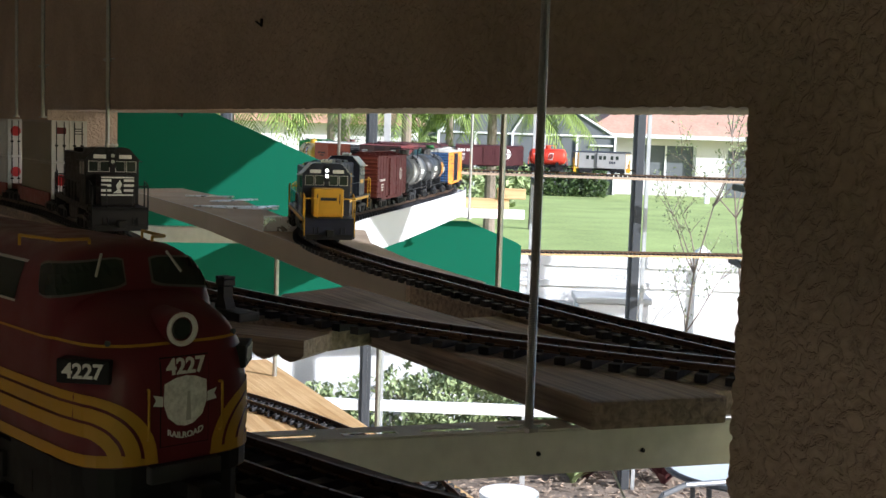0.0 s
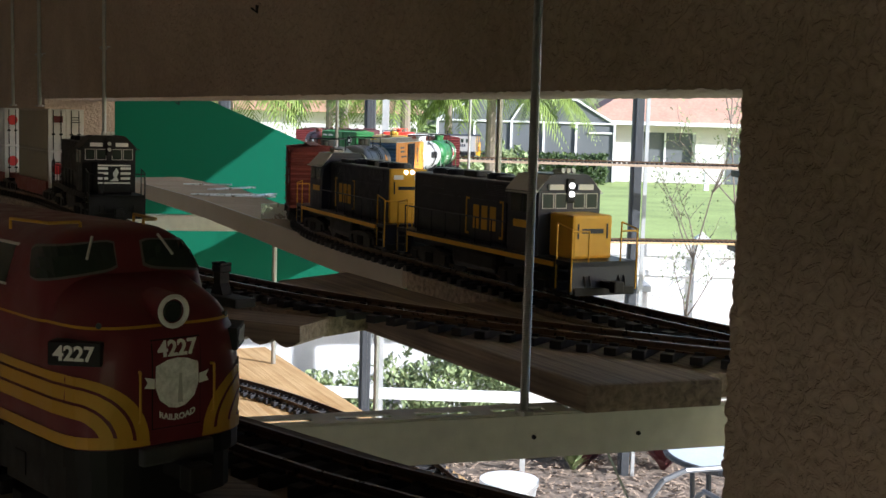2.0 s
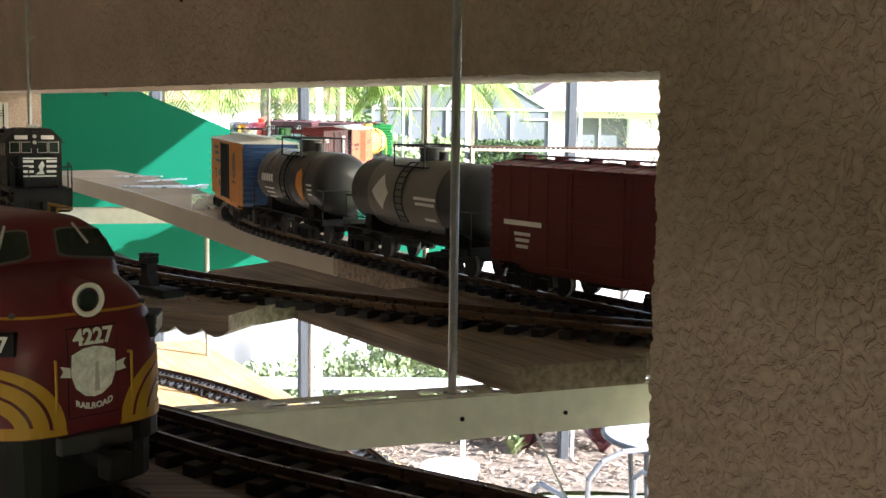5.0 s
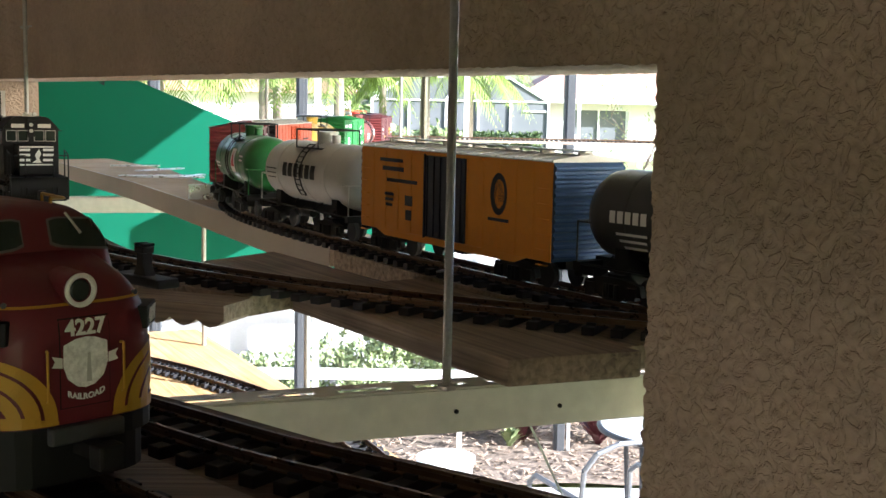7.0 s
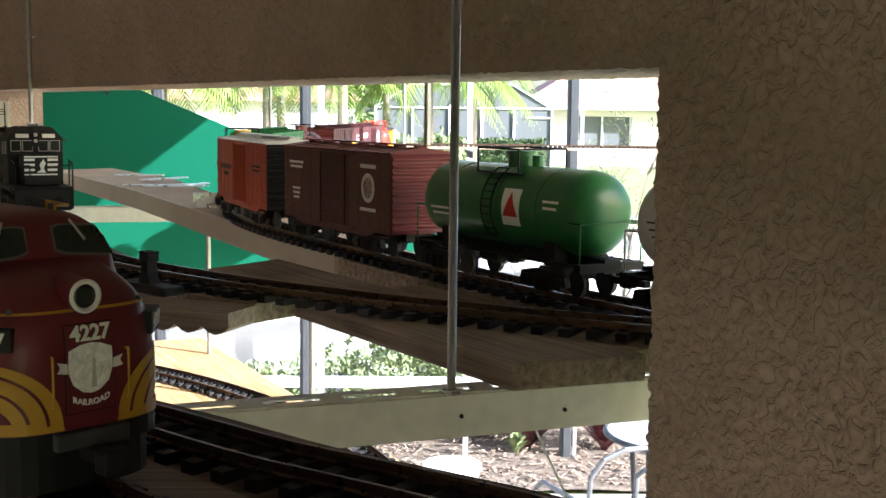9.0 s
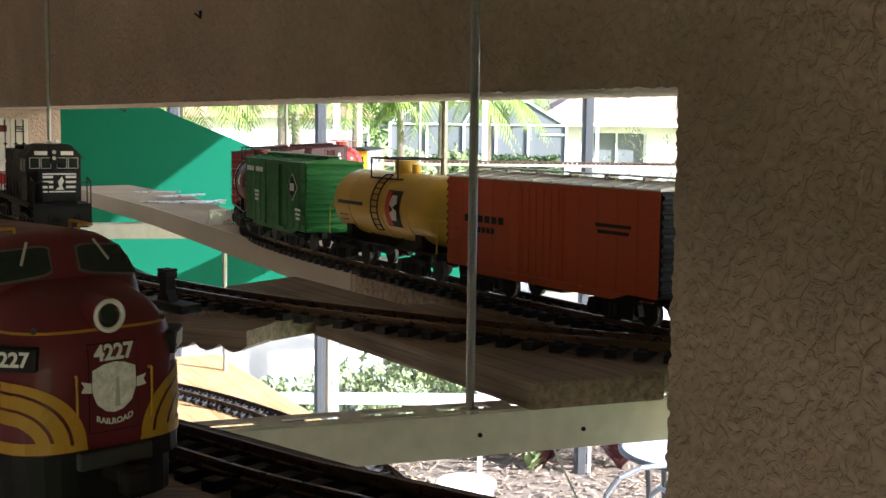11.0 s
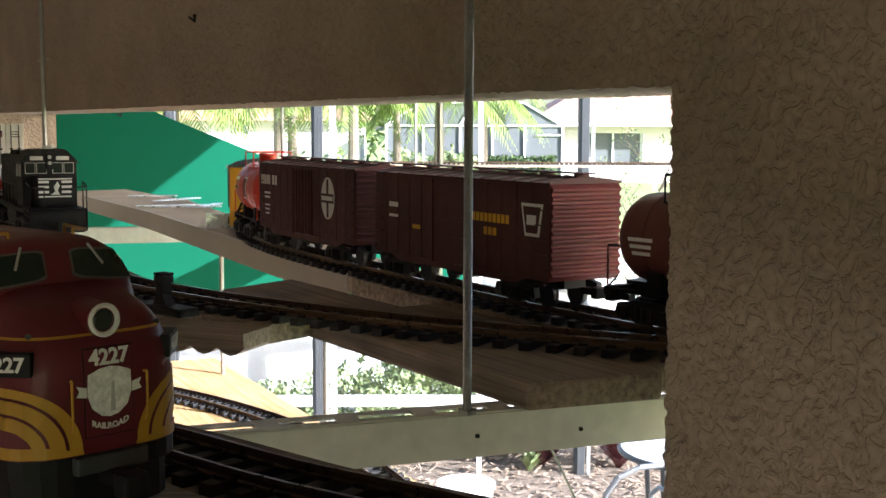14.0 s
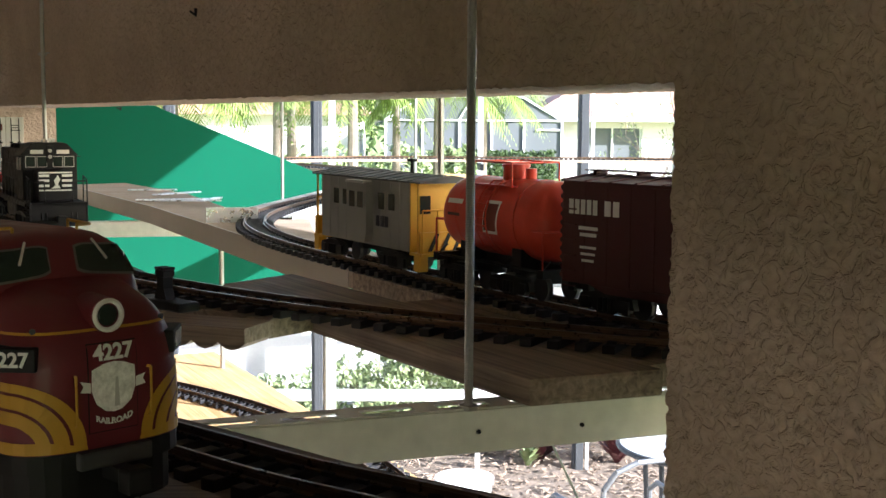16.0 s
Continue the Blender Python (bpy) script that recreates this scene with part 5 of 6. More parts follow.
# the front end of each vehicle, metres behind the reference point of the train
HEADS = [-0.10, 0.43, 0.992, 1.42, 1.86, 2.220, 2.740, 3.165, 3.598, 4.055, 4.50, 4.939, 5.358, 5.69, 6.199, 6.665, 6.96]


FIXED = min(range(len(MAIN)), key=lambda i: (MAIN[i] - Vector((-0.18, 2.44, 0))).length)
SHIFT = CUM[FIXED] - 11.140


def front_s(t):
    for (t0, s0), (t1, s1) in zip(FRONT_AT, FRONT_AT[1:]):
        if t <= t1:
            return SHIFT + s0 + (s1 - s0) * (t - t0) / (t1 - t0)
    return SHIFT + FRONT_AT[-1][1]


def train_rows():
    """For each vehicle its poses from start to end."""
    all_rows = []
    for i, (e, L) in enumerate(TRAIN):
        mid, arm = HEADS[i] + L / 2, L / 2 - 0.09
        rows = []
        for k in range(65):
            t = k * 0.25
            s = front_s(t) - mid
            a, b = on_main(s + arm), on_main(s - arm)
            c, d = (a + b) / 2, (a - b)
            yaw = math.degrees(math.atan2(d.y, d.x)) + (180 if i == 1 else 0)
            rows.append((t, pose(c.x, c.y, RAIL_Z, 0, 0, yaw)))
        all_rows.append((e, rows))
    return all_rows


# ---- the maroon cab unit beside the opening ----
NOSE_X = [0.0, -0.0012, -0.004, -0.009, -0.016, -0.025, -0.035, -0.044, -0.050, -0.0530, -0.0560, -0.0620, -0.072, -0.095, -0.30, -0.52]
NOSE_W = [0.020, 0.030, 0.0385, 0.0455, 0.0505, 0.0528, 0.0535, 0.0537, 0.0535, 0.0537, 0.0538, 0.054, 0.054, 0.054, 0.054, 0.054]
NOSE_T = [0.088, 0.095, 0.1005, 0.1065, 0.1125, 0.1175, 0.1210, 0.1235, 0.1258, 0.1350, 0.1440, 0.1490, 0.1512, 0.1515, 0.1500, 0.1500]
NOSE_B, NEXP = 0.038, 4.2


def nose_at(x):
    return float(np.interp(-x, [-v for v in NOSE_X], NOSE_W)), float(np.interp(-x, [-v for v in NOSE_X], NOSE_T))


def nose_inside(x, y, z):
    w, t = nose_at(x)
    return (abs(y) / w) ** NEXP + (max(0, z - NOSE_B) / (t - NOSE_B)) ** NEXP < 1


def nose_front(y, z):
    """How far ahead the shell reaches at a place of its front view."""
    lo, hi = -0.3, 0.0
    for _ in range(26):
        m = (lo + hi) / 2
        lo, hi = (m, hi) if nose_inside(m, y, z) else (lo, m)
    return lo


def nose_side(x, z):
    w, t = nose_at(x)
    return w * max(0.0, 1 - (max(0, z - NOSE_B) / (t - NOSE_B)) ** NEXP) ** (1 / NEXP)


def strip(bm, a, b, lift):
    """A band between two lines of surface points, raised a little outwards."""
    va = [bm.verts.new(p + n * lift) for p, n in a]
    vb = [bm.verts.new(p + n * lift) for p, n in b]
    for i in range(len(va) - 1):
        bm.faces.new((va[i], va[i + 1], vb[i + 1], vb[i]))


def front_point(y, z):
    x = nose_front(y, z)
    n = Vector((1.0, y * 14, max(0, z - 0.095) * 12)).normalized()
    return Vector((x, y, z)), n


def side_point(x, z, s):
    y = nose_side(x, z)
    n = Vector((max(0.0, 1 + x / 0.05) * 1.4, s, max(0, z - 0.12) * 10)).normalized()
    return Vector((x, s * y, z)), n


F_POSE = pose(-0.047, 0.640, 2.194, 0, 0, -46)
cab_unit = thing("cab_unit_locomotive", "maroon streamlined diesel locomotive with yellow curved stripes, standing still", "locomotive", m=F_POSE)
bm = B()
rings = []
for x, w, t in zip(NOSE_X, NOSE_W, NOSE_T):
    ring = []
    for i in range(33):
        a = math.pi * i / 32
        c, s_ = math.cos(a), math.sin(a)
        ring.append(bm.verts.new((x, math.copysign(abs(c) ** (2 / NEXP), c) * w, NOSE_B + s_ ** (2 / NEXP) * (t - NOSE_B))))
    rings.append(ring)
for a, b in zip(rings, rings[1:]):
    for i in range(32):
        bm.faces.new((a[i], a[i + 1], b[i + 1], b[i]))
bm.faces.new(rings[0])
bm.faces.new([r for r in rings[-1]][::-1])
for a, b in zip(rings, rings[1:]):
    bm.faces.new((a[0], b[0], b[32], a[32]))
bmesh.ops.recalc_face_normals(bm, faces=bm.faces[:])
shell = part("car_body", bm, MAROON, cab_unit, smooth=True)


def on_front(name, outline, material, lift=0.0008, parent=shell, label=""):
    """A patch laid on the nose, from an outline in its front view."""
    bm = B()
    c = Vector((sum(p[0] for p in outline), sum(p[1] for p in outline))) / len(outline)
    rows = []
    for f in (0.0, 0.34, 0.67, 1.0):
        rows.append([bm.verts.new((lambda pn: pn[0] + pn[1] * lift)(front_point(c.x + (y - c.x) * max(f, 0.02), c.y + (z - c.y) * max(f, 0.02)))) for y, z in outline])
    n = len(outline)
    for a, b in zip(rows, rows[1:]):
        for i in range(n):
            bm.faces.new((a[i], a[(i + 1) % n], b[(i + 1) % n], b[i]))
    bm.faces.new(rows[0])
    bmesh.ops.recalc_face_normals(bm, faces=bm.faces[:])
    return part(name, bm, material, parent, label)


def dense(outline, n=6):
    out = []
    for (a, b), (c, d) in zip(outline, outline[1:] + outline[:1]):
        out += [(a + (c - a) * i / n, b + (d - b) * i / n) for i in range(n)]
    return out


def wrap(q, z):
    """A point of the shell at height z, q metres round the nose from its centre line (either way), and its outward normal."""
    s = -1 if q < 0 else 1
    run = 0.0
    xs = [x for x in np.concatenate((np.linspace(0, -0.11, 221), np.linspace(-0.12, -0.52, 21))) if nose_at(x)[1] > z + 0.0002]
    line = [(xs[0], 0.0)] + [(x, nose_side(x, z)) for x in xs]
    for (x0, y0), (x1, y1) in zip(line, line[1:]):
        d = math.hypot(x1 - x0, y1 - y0)
        if d > 1e-9 and run + d >= abs(q):
            u = (abs(q) - run) / d
            n = Vector((y1 - y0, s * (x0 - x1), 0)).normalized()
            return Vector((x0 + (x1 - x0) * u, s * (y0 + (y1 - y0) * u), z)), n
        run += d
    return Vector((line[-1][0], s * line[-1][1], z)), Vector((0, s, 0))


def round_nose(name, inner, outer, lo, hi, material, lift, s):
    """A patch between two heights that runs round the nose; lo and hi give its lower and upper corners."""
    bm = B()
    rows = []
    for i in range(15):
        u = i / 14
        q = inner + (outer - inner) * u
        z0, z1 = lo[0] + (lo[1] - lo[0]) * u, hi[0] + (hi[1] - hi[0]) * u
        pinch = 0.0016 * max(0, abs(u - 0.5) * 2 - 0.82) / 0.18
        col = []
        for v in (0, 0.33, 0.67, 1):
            p, n = wrap(s * q, z0 + pinch + (z1 - z0 - 2 * pinch) * v)
            col.append(bm.verts.new(p + (n + Vector((0, 0, 0.35))).normalized() * lift))
        rows.append(col)
    for a, b in zip(rows, rows[1:]):
        for k in range(3):
            bm.faces.new((a[k], a[k + 1], b[k + 1], b[k]))
    bmesh.ops.recalc_face_normals(bm, faces=bm.faces[:])
    return part(name, bm, material, shell)


GASKET = mat("rubber_gasket", (0.12, 0.12, 0.11), 0.5)
# windscreens and side windows with pale gaskets
for s in (-1, 1):
    round_nose("windscreen", 0.0090, 0.0640, (0.1285, 0.1230), (0.1435, 0.1395), DARK_GLASS, 0.0014, s)
    round_nose("windscreen_gasket", 0.0078, 0.0655, (0.1272, 0.1218), (0.1446, 0.1408), GASKET, 0.0009, s)
    bm = B()
    strip(bm, [side_point(x, 0.1180, s) for x in np.linspace(-0.140, -0.100, 8)], [side_point(x, 0.1385, s) for x in np.linspace(-0.140, -0.102, 8)], 0.0012)
    part("side_window", bm, DARK_GLASS, shell)
    bm = B()
    for z0, z1 in ((0.1166, 0.118), (0.1385, 0.1400)):
        strip(bm, [side_point(x, z0, s) for x in np.linspace(-0.142, -0.098, 8)], [side_point(x, z1, s) for x in np.linspace(-0.142, -0.098, 8)], 0.0014)
    part("side_window_trim", bm, SILVER, shell)
    # wipers, classification lamps, number boards
    bm = B()
    p0, n0 = front_point(s * 0.020, 0.1455)
    p1, n1 = front_point(s * 0.026, 0.1335)
    tube(bm, p0 + n0 * 0.002, p1 + n1 * 0.003, 0.0008, seg=6)
    part("wiper", bm, SILVER, shell)
    bm = B()
    p0, n0 = front_point(s * 0.0385, 0.1035)
    tube(bm, p0, p0 + n0 * 0.002, 0.0016, seg=12)
    part("marker_lamp", bm, DARK_GREY, shell)
    bm = B()
    px, nn = side_point(-0.0185, 0.0895, s)
    m = Matrix.Translation(px + nn * 0.001) @ nn.to_track_quat("Z", "Y").to_matrix().to_4x4()
    box(bm, -0.0145, 0.0145, -0.0065, 0.0065, -0.008, 0.0035, m, 0.0012)
    nb = part("number_board", bm, BLACK, shell, "black number board with white figures")
    nb_m = Matrix.Translation(px + nn * 0.0047) @ Matrix(((-nn.y * 1.0, 0, nn.x, 0), (nn.x * 1.0, 0, nn.y, 0), (0, 1, 0, 0), (0, 0, 0, 1)))
    letters("number", "4227", 0.0110, WHITE, nb, nb_m, 0.0003)
    bm = B()
    pz = [front_point(s * 0.0220, z) for z in np.linspace(0.052, 0.079, 7)]
    for (a, na), (b, nb2) in zip(pz, pz[1:]):
        tube(bm, a + na * 0.0025, b + nb2 * 0.0025, 0.0008, seg=6)
    for q, nq in (pz[0], pz[-1]):
        tube(bm, q, q + nq * 0.0025, 0.0008, seg=6)
    part("grab_iron", bm, STRIPE_YELLOW, shell)
    # stripes: level along the flank, then round and down the nose to a common base line
    for z_hi, q_hi, z_lo, q_lo in ((0.0770, 0.0165, 0.0722, 0.0238), (0.0706, 0.0258, 0.0634, 0.0338), (0.0618, 0.0358, 0.0545, 0.0425)):
        def curve(z_top, q_end):
            pts = [(q, z_top) for q in np.linspace(0.30, 0.058, 14)]
            for k in range(1, 25):
                a = k / 24 * math.pi / 2
                pts.append((0.058 + (q_end - 0.058) * math.sin(a), 0.0405 + (z_top - 0.0405) * math.cos(a)))
            return [wrap(s * q, z) for q, z in pts]
        bm = B()
        strip(bm, curve(z_hi, q_hi), curve(z_lo, q_lo), 0.0008)
        part("stripe", bm, STRIPE_YELLOW, shell)
    bm = B()
    qs = np.linspace(0.0160, 0.30, 44)
    strip(bm, [wrap(s * q, 0.0386) for q in qs], [wrap(s * q, 0.0386 + min(0.0065, 0.0018 + (q - 0.016) * 0.22)) for q in qs], 0.0007)
    part("stripe", bm, STRIPE_YELLOW, shell)
    # roof grab rails
    bm = B()
    pr = [Vector((x, s * y, z)) for x, y, z in ((-0.072, 0.020, 0.1535), (-0.082, 0.034, 0.1525), (-0.12, 0.040, 0.1525))]
    for a, b in zip(pr, pr[1:]):
        tube(bm, a, b, 0.0010, seg=6)
    tube(bm, pr[0], pr[0] - Vector((0, 0, 0.006)), 0.001, seg=6)
    tube(bm, pr[-1], pr[-1] - Vector((0, 0, 0.006)), 0.001, seg=6)
    part("roof_grab", bm, STRIPE_YELLOW, shell)
bm = B()
qs = np.linspace(-0.30, 0.30, 160)
strip(bm, [wrap(q, 0.1030) for q in qs], [wrap(q, 0.1016) for q in qs], 0.0008)
part("thin_stripe", bm, STRIPE_YELLOW, shell)
# headlight: housing, white ring, dark lens
p0, n0 = front_point(0, 0.1095)
bm = B()
tube(bm, (p0.x - 0.012, 0, 0.1095), (p0.x + 0.0085, 0, 0.1095), 0.0108, 0.0098, seg=28)
hl = part("headlight", bm, MAROON, shell, smooth=True)
bm = B()
ring_r = [(0.0092, 0.0), (0.0094, 0.0016), (0.0080, 0.0022), (0.0068, 0.0014), (0.0066, -0.001)]
rr = [[bm.verts.new((p0.x + 0.0084 + h, r * math.cos(i * math.pi / 16), 0.1095 + r * math.sin(i * math.pi / 16))) for i in range(32)] for r, h in ring_r]
for a, b in zip(rr, rr[1:]):
    for i in range(32):
        bm.faces.new((a[i], a[(i + 1) % 32], b[(i + 1) % 32], b[i]))
part("headlight_ring", bm, WHITE_PAINT, hl, "white headlight ring")
bm = B()
tube(bm, (p0.x + 0.008, 0, 0.1095), (p0.x + 0.0092, 0, 0.1095), 0.0067, 0.0050, seg=24)
part("lens", bm, DARK_GLASS, hl)
# nose door with number and shield
on_front("nose_door_seam", dense([(-0.0150, 0.0465), (0.0150, 0.0465), (0.0150, 0.0955), (-0.0150, 0.0955)]), BLACK, 0.0003)
on_front("nose_door", dense([(-0.0144, 0.0471), (0.0144, 0.0471), (0.0144, 0.0949), (-0.0144, 0.0949)]), MAROON, 0.0007)
sh = [(0.0128, 0.0812), (0.0132, 0.0700), (0.0105, 0.0625), (0.0050, 0.0580), (0.0, 0.0570), (-0.0050, 0.0580), (-0.0105, 0.0625), (-0.0132, 0.0700), (-0.0128, 0.0812), (-0.0060, 0.0840), (0.0, 0.0848), (0.0060, 0.0840)]
emblem = on_front("shield", dense(sh, 3), mat("worn_silver_shield", (0.80, 0.80, 0.78), 0.4, 0.0, var=0.30, scale=150, fine=500), 0.0011, shell, "worn silver shield emblem")
on_front("shield_tower", dense([(0.0002, 0.060), (0.0034, 0.060), (0.0026, 0.076), (0.0010, 0.076)], 3), SILVER, 0.0014)
for s in (-1, 1):
    on_front("ribbon_end", dense([(s * 0.0135, 0.0745), (s * 0.0195, 0.0760), (s * 0.0178, 0.0730), (s * 0.0195, 0.0700), (s * 0.0135, 0.0690)], 3), WHITE, 0.0011)


def lay_on_nose(ob, lift):
    for v in ob.data.vertices:
        p, n = front_point(v.co.y, v.co.z)
        v.co.x = p.x + lift + v.co.x


TEXT_M = Matrix(((0, 0, 1, 0), (1, 0, 0, 0), (0, 1, 0, 0), (0, 0, 0, 1)))
num = letters("number", "4227", 0.0118, WHITE, shell, Matrix.Translation((0, 0, 0.0898)) @ TEXT_M, 0.0003, "white raised figures")
lay_on_nose(num, 0.0014)
word = letters("lettering", "RAILROAD", 0.0046, WHITE, shell, Matrix.Translation((0, 0, 0.0520)) @ TEXT_M, 0.0002)
for v in word.data.vertices:
    v.co.z += 22 * v.co.y ** 2
lay_on_nose(word, 0.0014)
# black pilot, steps, underframe, trucks
bm = B()
half = [(x - 0.001, w) for x, w in zip(NOSE_X[:11], NOSE_W[:11])] + [(-0.10, 0.0535)]
for z0, z1, k, back in ((0.027, 0.0375, 1.005, 0.0), (0.004, 0.027, 0.94, 0.004)):
    prism(bm, [(x - back, y * k) for x, y in half] + [(x - back, -y * k) for x, y in half[::-1]], z0, z1, "z")
part("pilot", bm, BLACK, cab_unit, "black pilot skirt")
bm = B()
box(bm, -0.51, -0.09, -0.045, 0.045, 0.018, 0.038)
part("underframe", bm, BLACK, cab_unit)
bm = B()
box(bm, -0.006, 0.004, -0.022, 0.022, 0.0275, 0.0375, None, 0.0015)
part("buffer_plate", bm, DARK_GREY, cab_unit)
coupler(cab_unit, -0.006, 1)
wheel_truck(cab_unit, -0.13, 0.09, 0.018, 0.044)
wheel_truck(cab_unit, -0.43, 0.09, 0.018, 0.044)
# its own track and board
own = [F_POSE @ Vector((x, 0, 0)) for x in np.linspace(-0.75, 0.30, 40)]
own = [Vector((p.x, p.y, 0)) for p in own]
track(own, 2.194, "model track under the standing maroon locomotive", lambda p: True)
ribbon("standing_board", own, -0.06, 0.09, 2.194 - 0.0175, 0.03, OLD_WOOD, "dark board under the standing locomotive")

# ---- black locomotive with stacked container wagons on the middle track ----
NCUM = [0.0]
for p, q in zip(MID, MID[1:]):
    NCUM.append(NCUM[-1] + (q - p).length)


def on_inner(s):
    i = max(j for j in range(len(NCUM)) if NCUM[j] <= s)
    i = min(i, len(MID) - 2)
    return MID[i] + (MID[i + 1] - MID[i]) * ((s - NCUM[i]) / (NCUM[i + 1] - NCUM[i]))


stop = min(range(len(MID)), key=lambda i: abs(MID[i].y - 2.43))


def stand(e, head, L):
    a, b = on_inner(NCUM[stop] - head - 0.09), on_inner(NCUM[stop] - head - L + 0.09)
    c, d = (a + b) / 2, a - b
    e.matrix_basis = pose(c.x, c.y, MID_Z, 0, 0, math.degrees(math.atan2(d.y, d.x)))


ns, nsl = diesel("black diesel locomotive with white nose stripes, standing still", 0.52, BLACK, BLACK, BLACK, BLACK, "diesel_locomotive", BLACK, (0, 0), "standing train", "stripes")
stand(ns, -0.04, nsl * 1.12)
ns.matrix_basis = ns.matrix_basis @ Matrix.Scale(1.12, 4)
BOX_WHITE = mat("container_white", (0.60, 0.60, 0.58), 0.5, var=0.08, scale=12)
BOX_STEEL = mat("container_tan", (0.30, 0.26, 0.20), 0.45, var=0.1, scale=12)


def well_wagon(label, L, lower, upper):
    e = thing("container_wagon", label, "container wagon", "standing train")
    bm = B()
    for s in (-1, 1):
        box(bm, -L / 2 + 0.05, L / 2 - 0.05, min(s * 0.046, s * 0.052), max(s * 0.046, s * 0.052), 0.014, 0.050)
    box(bm, -L / 2 + 0.05, L / 2 - 0.05, -0.046, 0.046, 0.014, 0.020)
    for s in (-1, 1):
        box(bm, min(s * (L / 2), s * (L / 2 - 0.07)), max(s * (L / 2), s * (L / 2 - 0.07)), -0.03, 0.03, 0.034, 0.048)
    part("well", bm, BOX_RED, e, "red steel well frame")
    for s in (-1, 1):
        wheel_truck(e, s * (L / 2 - 0.035))
        coupler(e, s * (L / 2 - 0.002), s)
    return e


def container(e, L, z0, h, side, endm, label):
    """A ribbed steel box with doors, bars and handles at its front end."""
    c = thing("container", label, "container", "stacked containers")
    c.matrix_basis = e.matrix_basis @ Matrix.Translation((0, 0, z0))
    W = 0.086
    bm = B()
    box(bm, -L / 2, L / 2 - 0.003, -W / 2, W / 2, 0, h)
    n = int(L / 0.012)
    for s in (-1, 1):
        for i in range(n):
            x = -L / 2 + 0.008 + (L - 0.016) * i / n
            box(bm, x, x + 0.005, min(s * W / 2, s * (W / 2 + 0.0016)), max(s * W / 2, s * (W / 2 + 0.0016)), 0.006, h - 0.006)
    part("body", bm, side, c)
    x = L / 2 - 0.003
    for y0, y1 in ((-W / 2, -0.0007), (0.0007, W / 2)):
        bm = B()
        box(bm, x, x + 0.003, y0, y1, 0, h)
        d = part("door", bm, endm, c)
        for f in (0.28, 0.72):
            y = y0 + (y1 - y0) * f
            bm = B()
            tube(bm, (x + 0.0042, y, 0.003), (x + 0.0042, y, h - 0.003), 0.0012, seg=6)
            box(bm, x + 0.003, x + 0.0055, y - 0.004, y + 0.004, h * 0.38, h * 0.42)
            part("lock_bar", bm, BLACK, d)
    return c


for head, names in ((0.575, 0), (1.06, 1), (1.54, 2)):
    w = well_wagon("red container well wagon behind the black locomotive", 0.46, None, None)
    stand(w, head, 0.46)
    lo_c = container(w, 0.34, 0.0205, 0.103, BOX_STEEL if names == 0 else BOX_WHITE, BOX_WHITE, "white-ended shipping container with lock bars, stacked below")
    up_c = container(w, 0.34, 0.1245, 0.103, BOX_STEEL if names == 0 else BOX_WHITE, BOX_WHITE, "white-ended shipping container with lock bars, stacked on top")
    x = 0.170 + 0.0008
    for c, zz, col in ((lo_c, 0.060, RED_DISC), (up_c, 0.070, BOX_BROWN if names == 0 else RED_DISC)):
        bm = B()
        if c is up_c and names == 0:
            box(bm, x - 0.0008, x + 0.0004, -0.032, -0.008, zz, zz + 0.016)
        else:
            prism(bm, [(-0.021 + 0.014 * math.cos(i * math.pi / 10), zz + 0.014 * math.sin(i * math.pi / 10)) for i in range(20)], x - 0.0008, x + 0.0004, "x")
        part("door_mark", bm, col, c)
        bm = B()
        box(bm, x - 0.0008, x + 0.0004, 0.012, 0.034, 0.070, 0.072)
        box(bm, x - 0.0008, x + 0.0004, 0.012, 0.030, 0.076, 0.078)
        box(bm, x - 0.0008, x + 0.0004, 0.012, 0.032, 0.082, 0.084)
        part("lettering_bar", bm, BLACK, c)

# ---- screen cage round the deck ----
cage = thing("screen_cage", "grey aluminium screen cage posts and rails round the deck", "screen cage")
for x in (-5.2, -3.3, -1.53, -0.545, 1.255, 3.1, 4.9):
    bm = B()
    box(bm, x - 0.038, x + 0.038, 8.20, 8.25, -0.02, 3.4, None, 0.004)
    box(bm, x - 0.016, x + 0.016, 8.188, 8.20, -0.02, 3.4)
    part("post", bm, BRONZE, cage)
PALE = mat("pale_post", (0.50, 0.51, 0.50), 0.4, 0.3, var=0.08)
for x0, x1 in ((-5.162, -3.338), (-3.262, -1.568), (-1.492, -0.583), (-0.507, 1.217), (1.293, 3.062), (3.138, 4.862)):
    bm = B()
    box(bm, x0, x1, 8.205, 8.245, 0.50, 0.575, None, 0.003)
    part("chair_rail", bm, WHITE_PAINT, cage)
for x, w in ((0.56, 0.018), (-0.44, 0.022), (1.32, 0.012)):
    bm = B()
    box(bm, x - w, x + w, 8.21, 8.24, -0.02, 3.4)
    part("mullion", bm, PALE, cage)
for x in (0.55, 1.9):
    bm = B()
    box(bm, x - 0.012, x + 0.012, 7.85, 8.2, 2.10, 2.14)
    box(bm, x - 0.012, x + 0.012, 7.5, 8.2, 1.61, 1.65)
    part("bracket", bm, BLACK, cage)

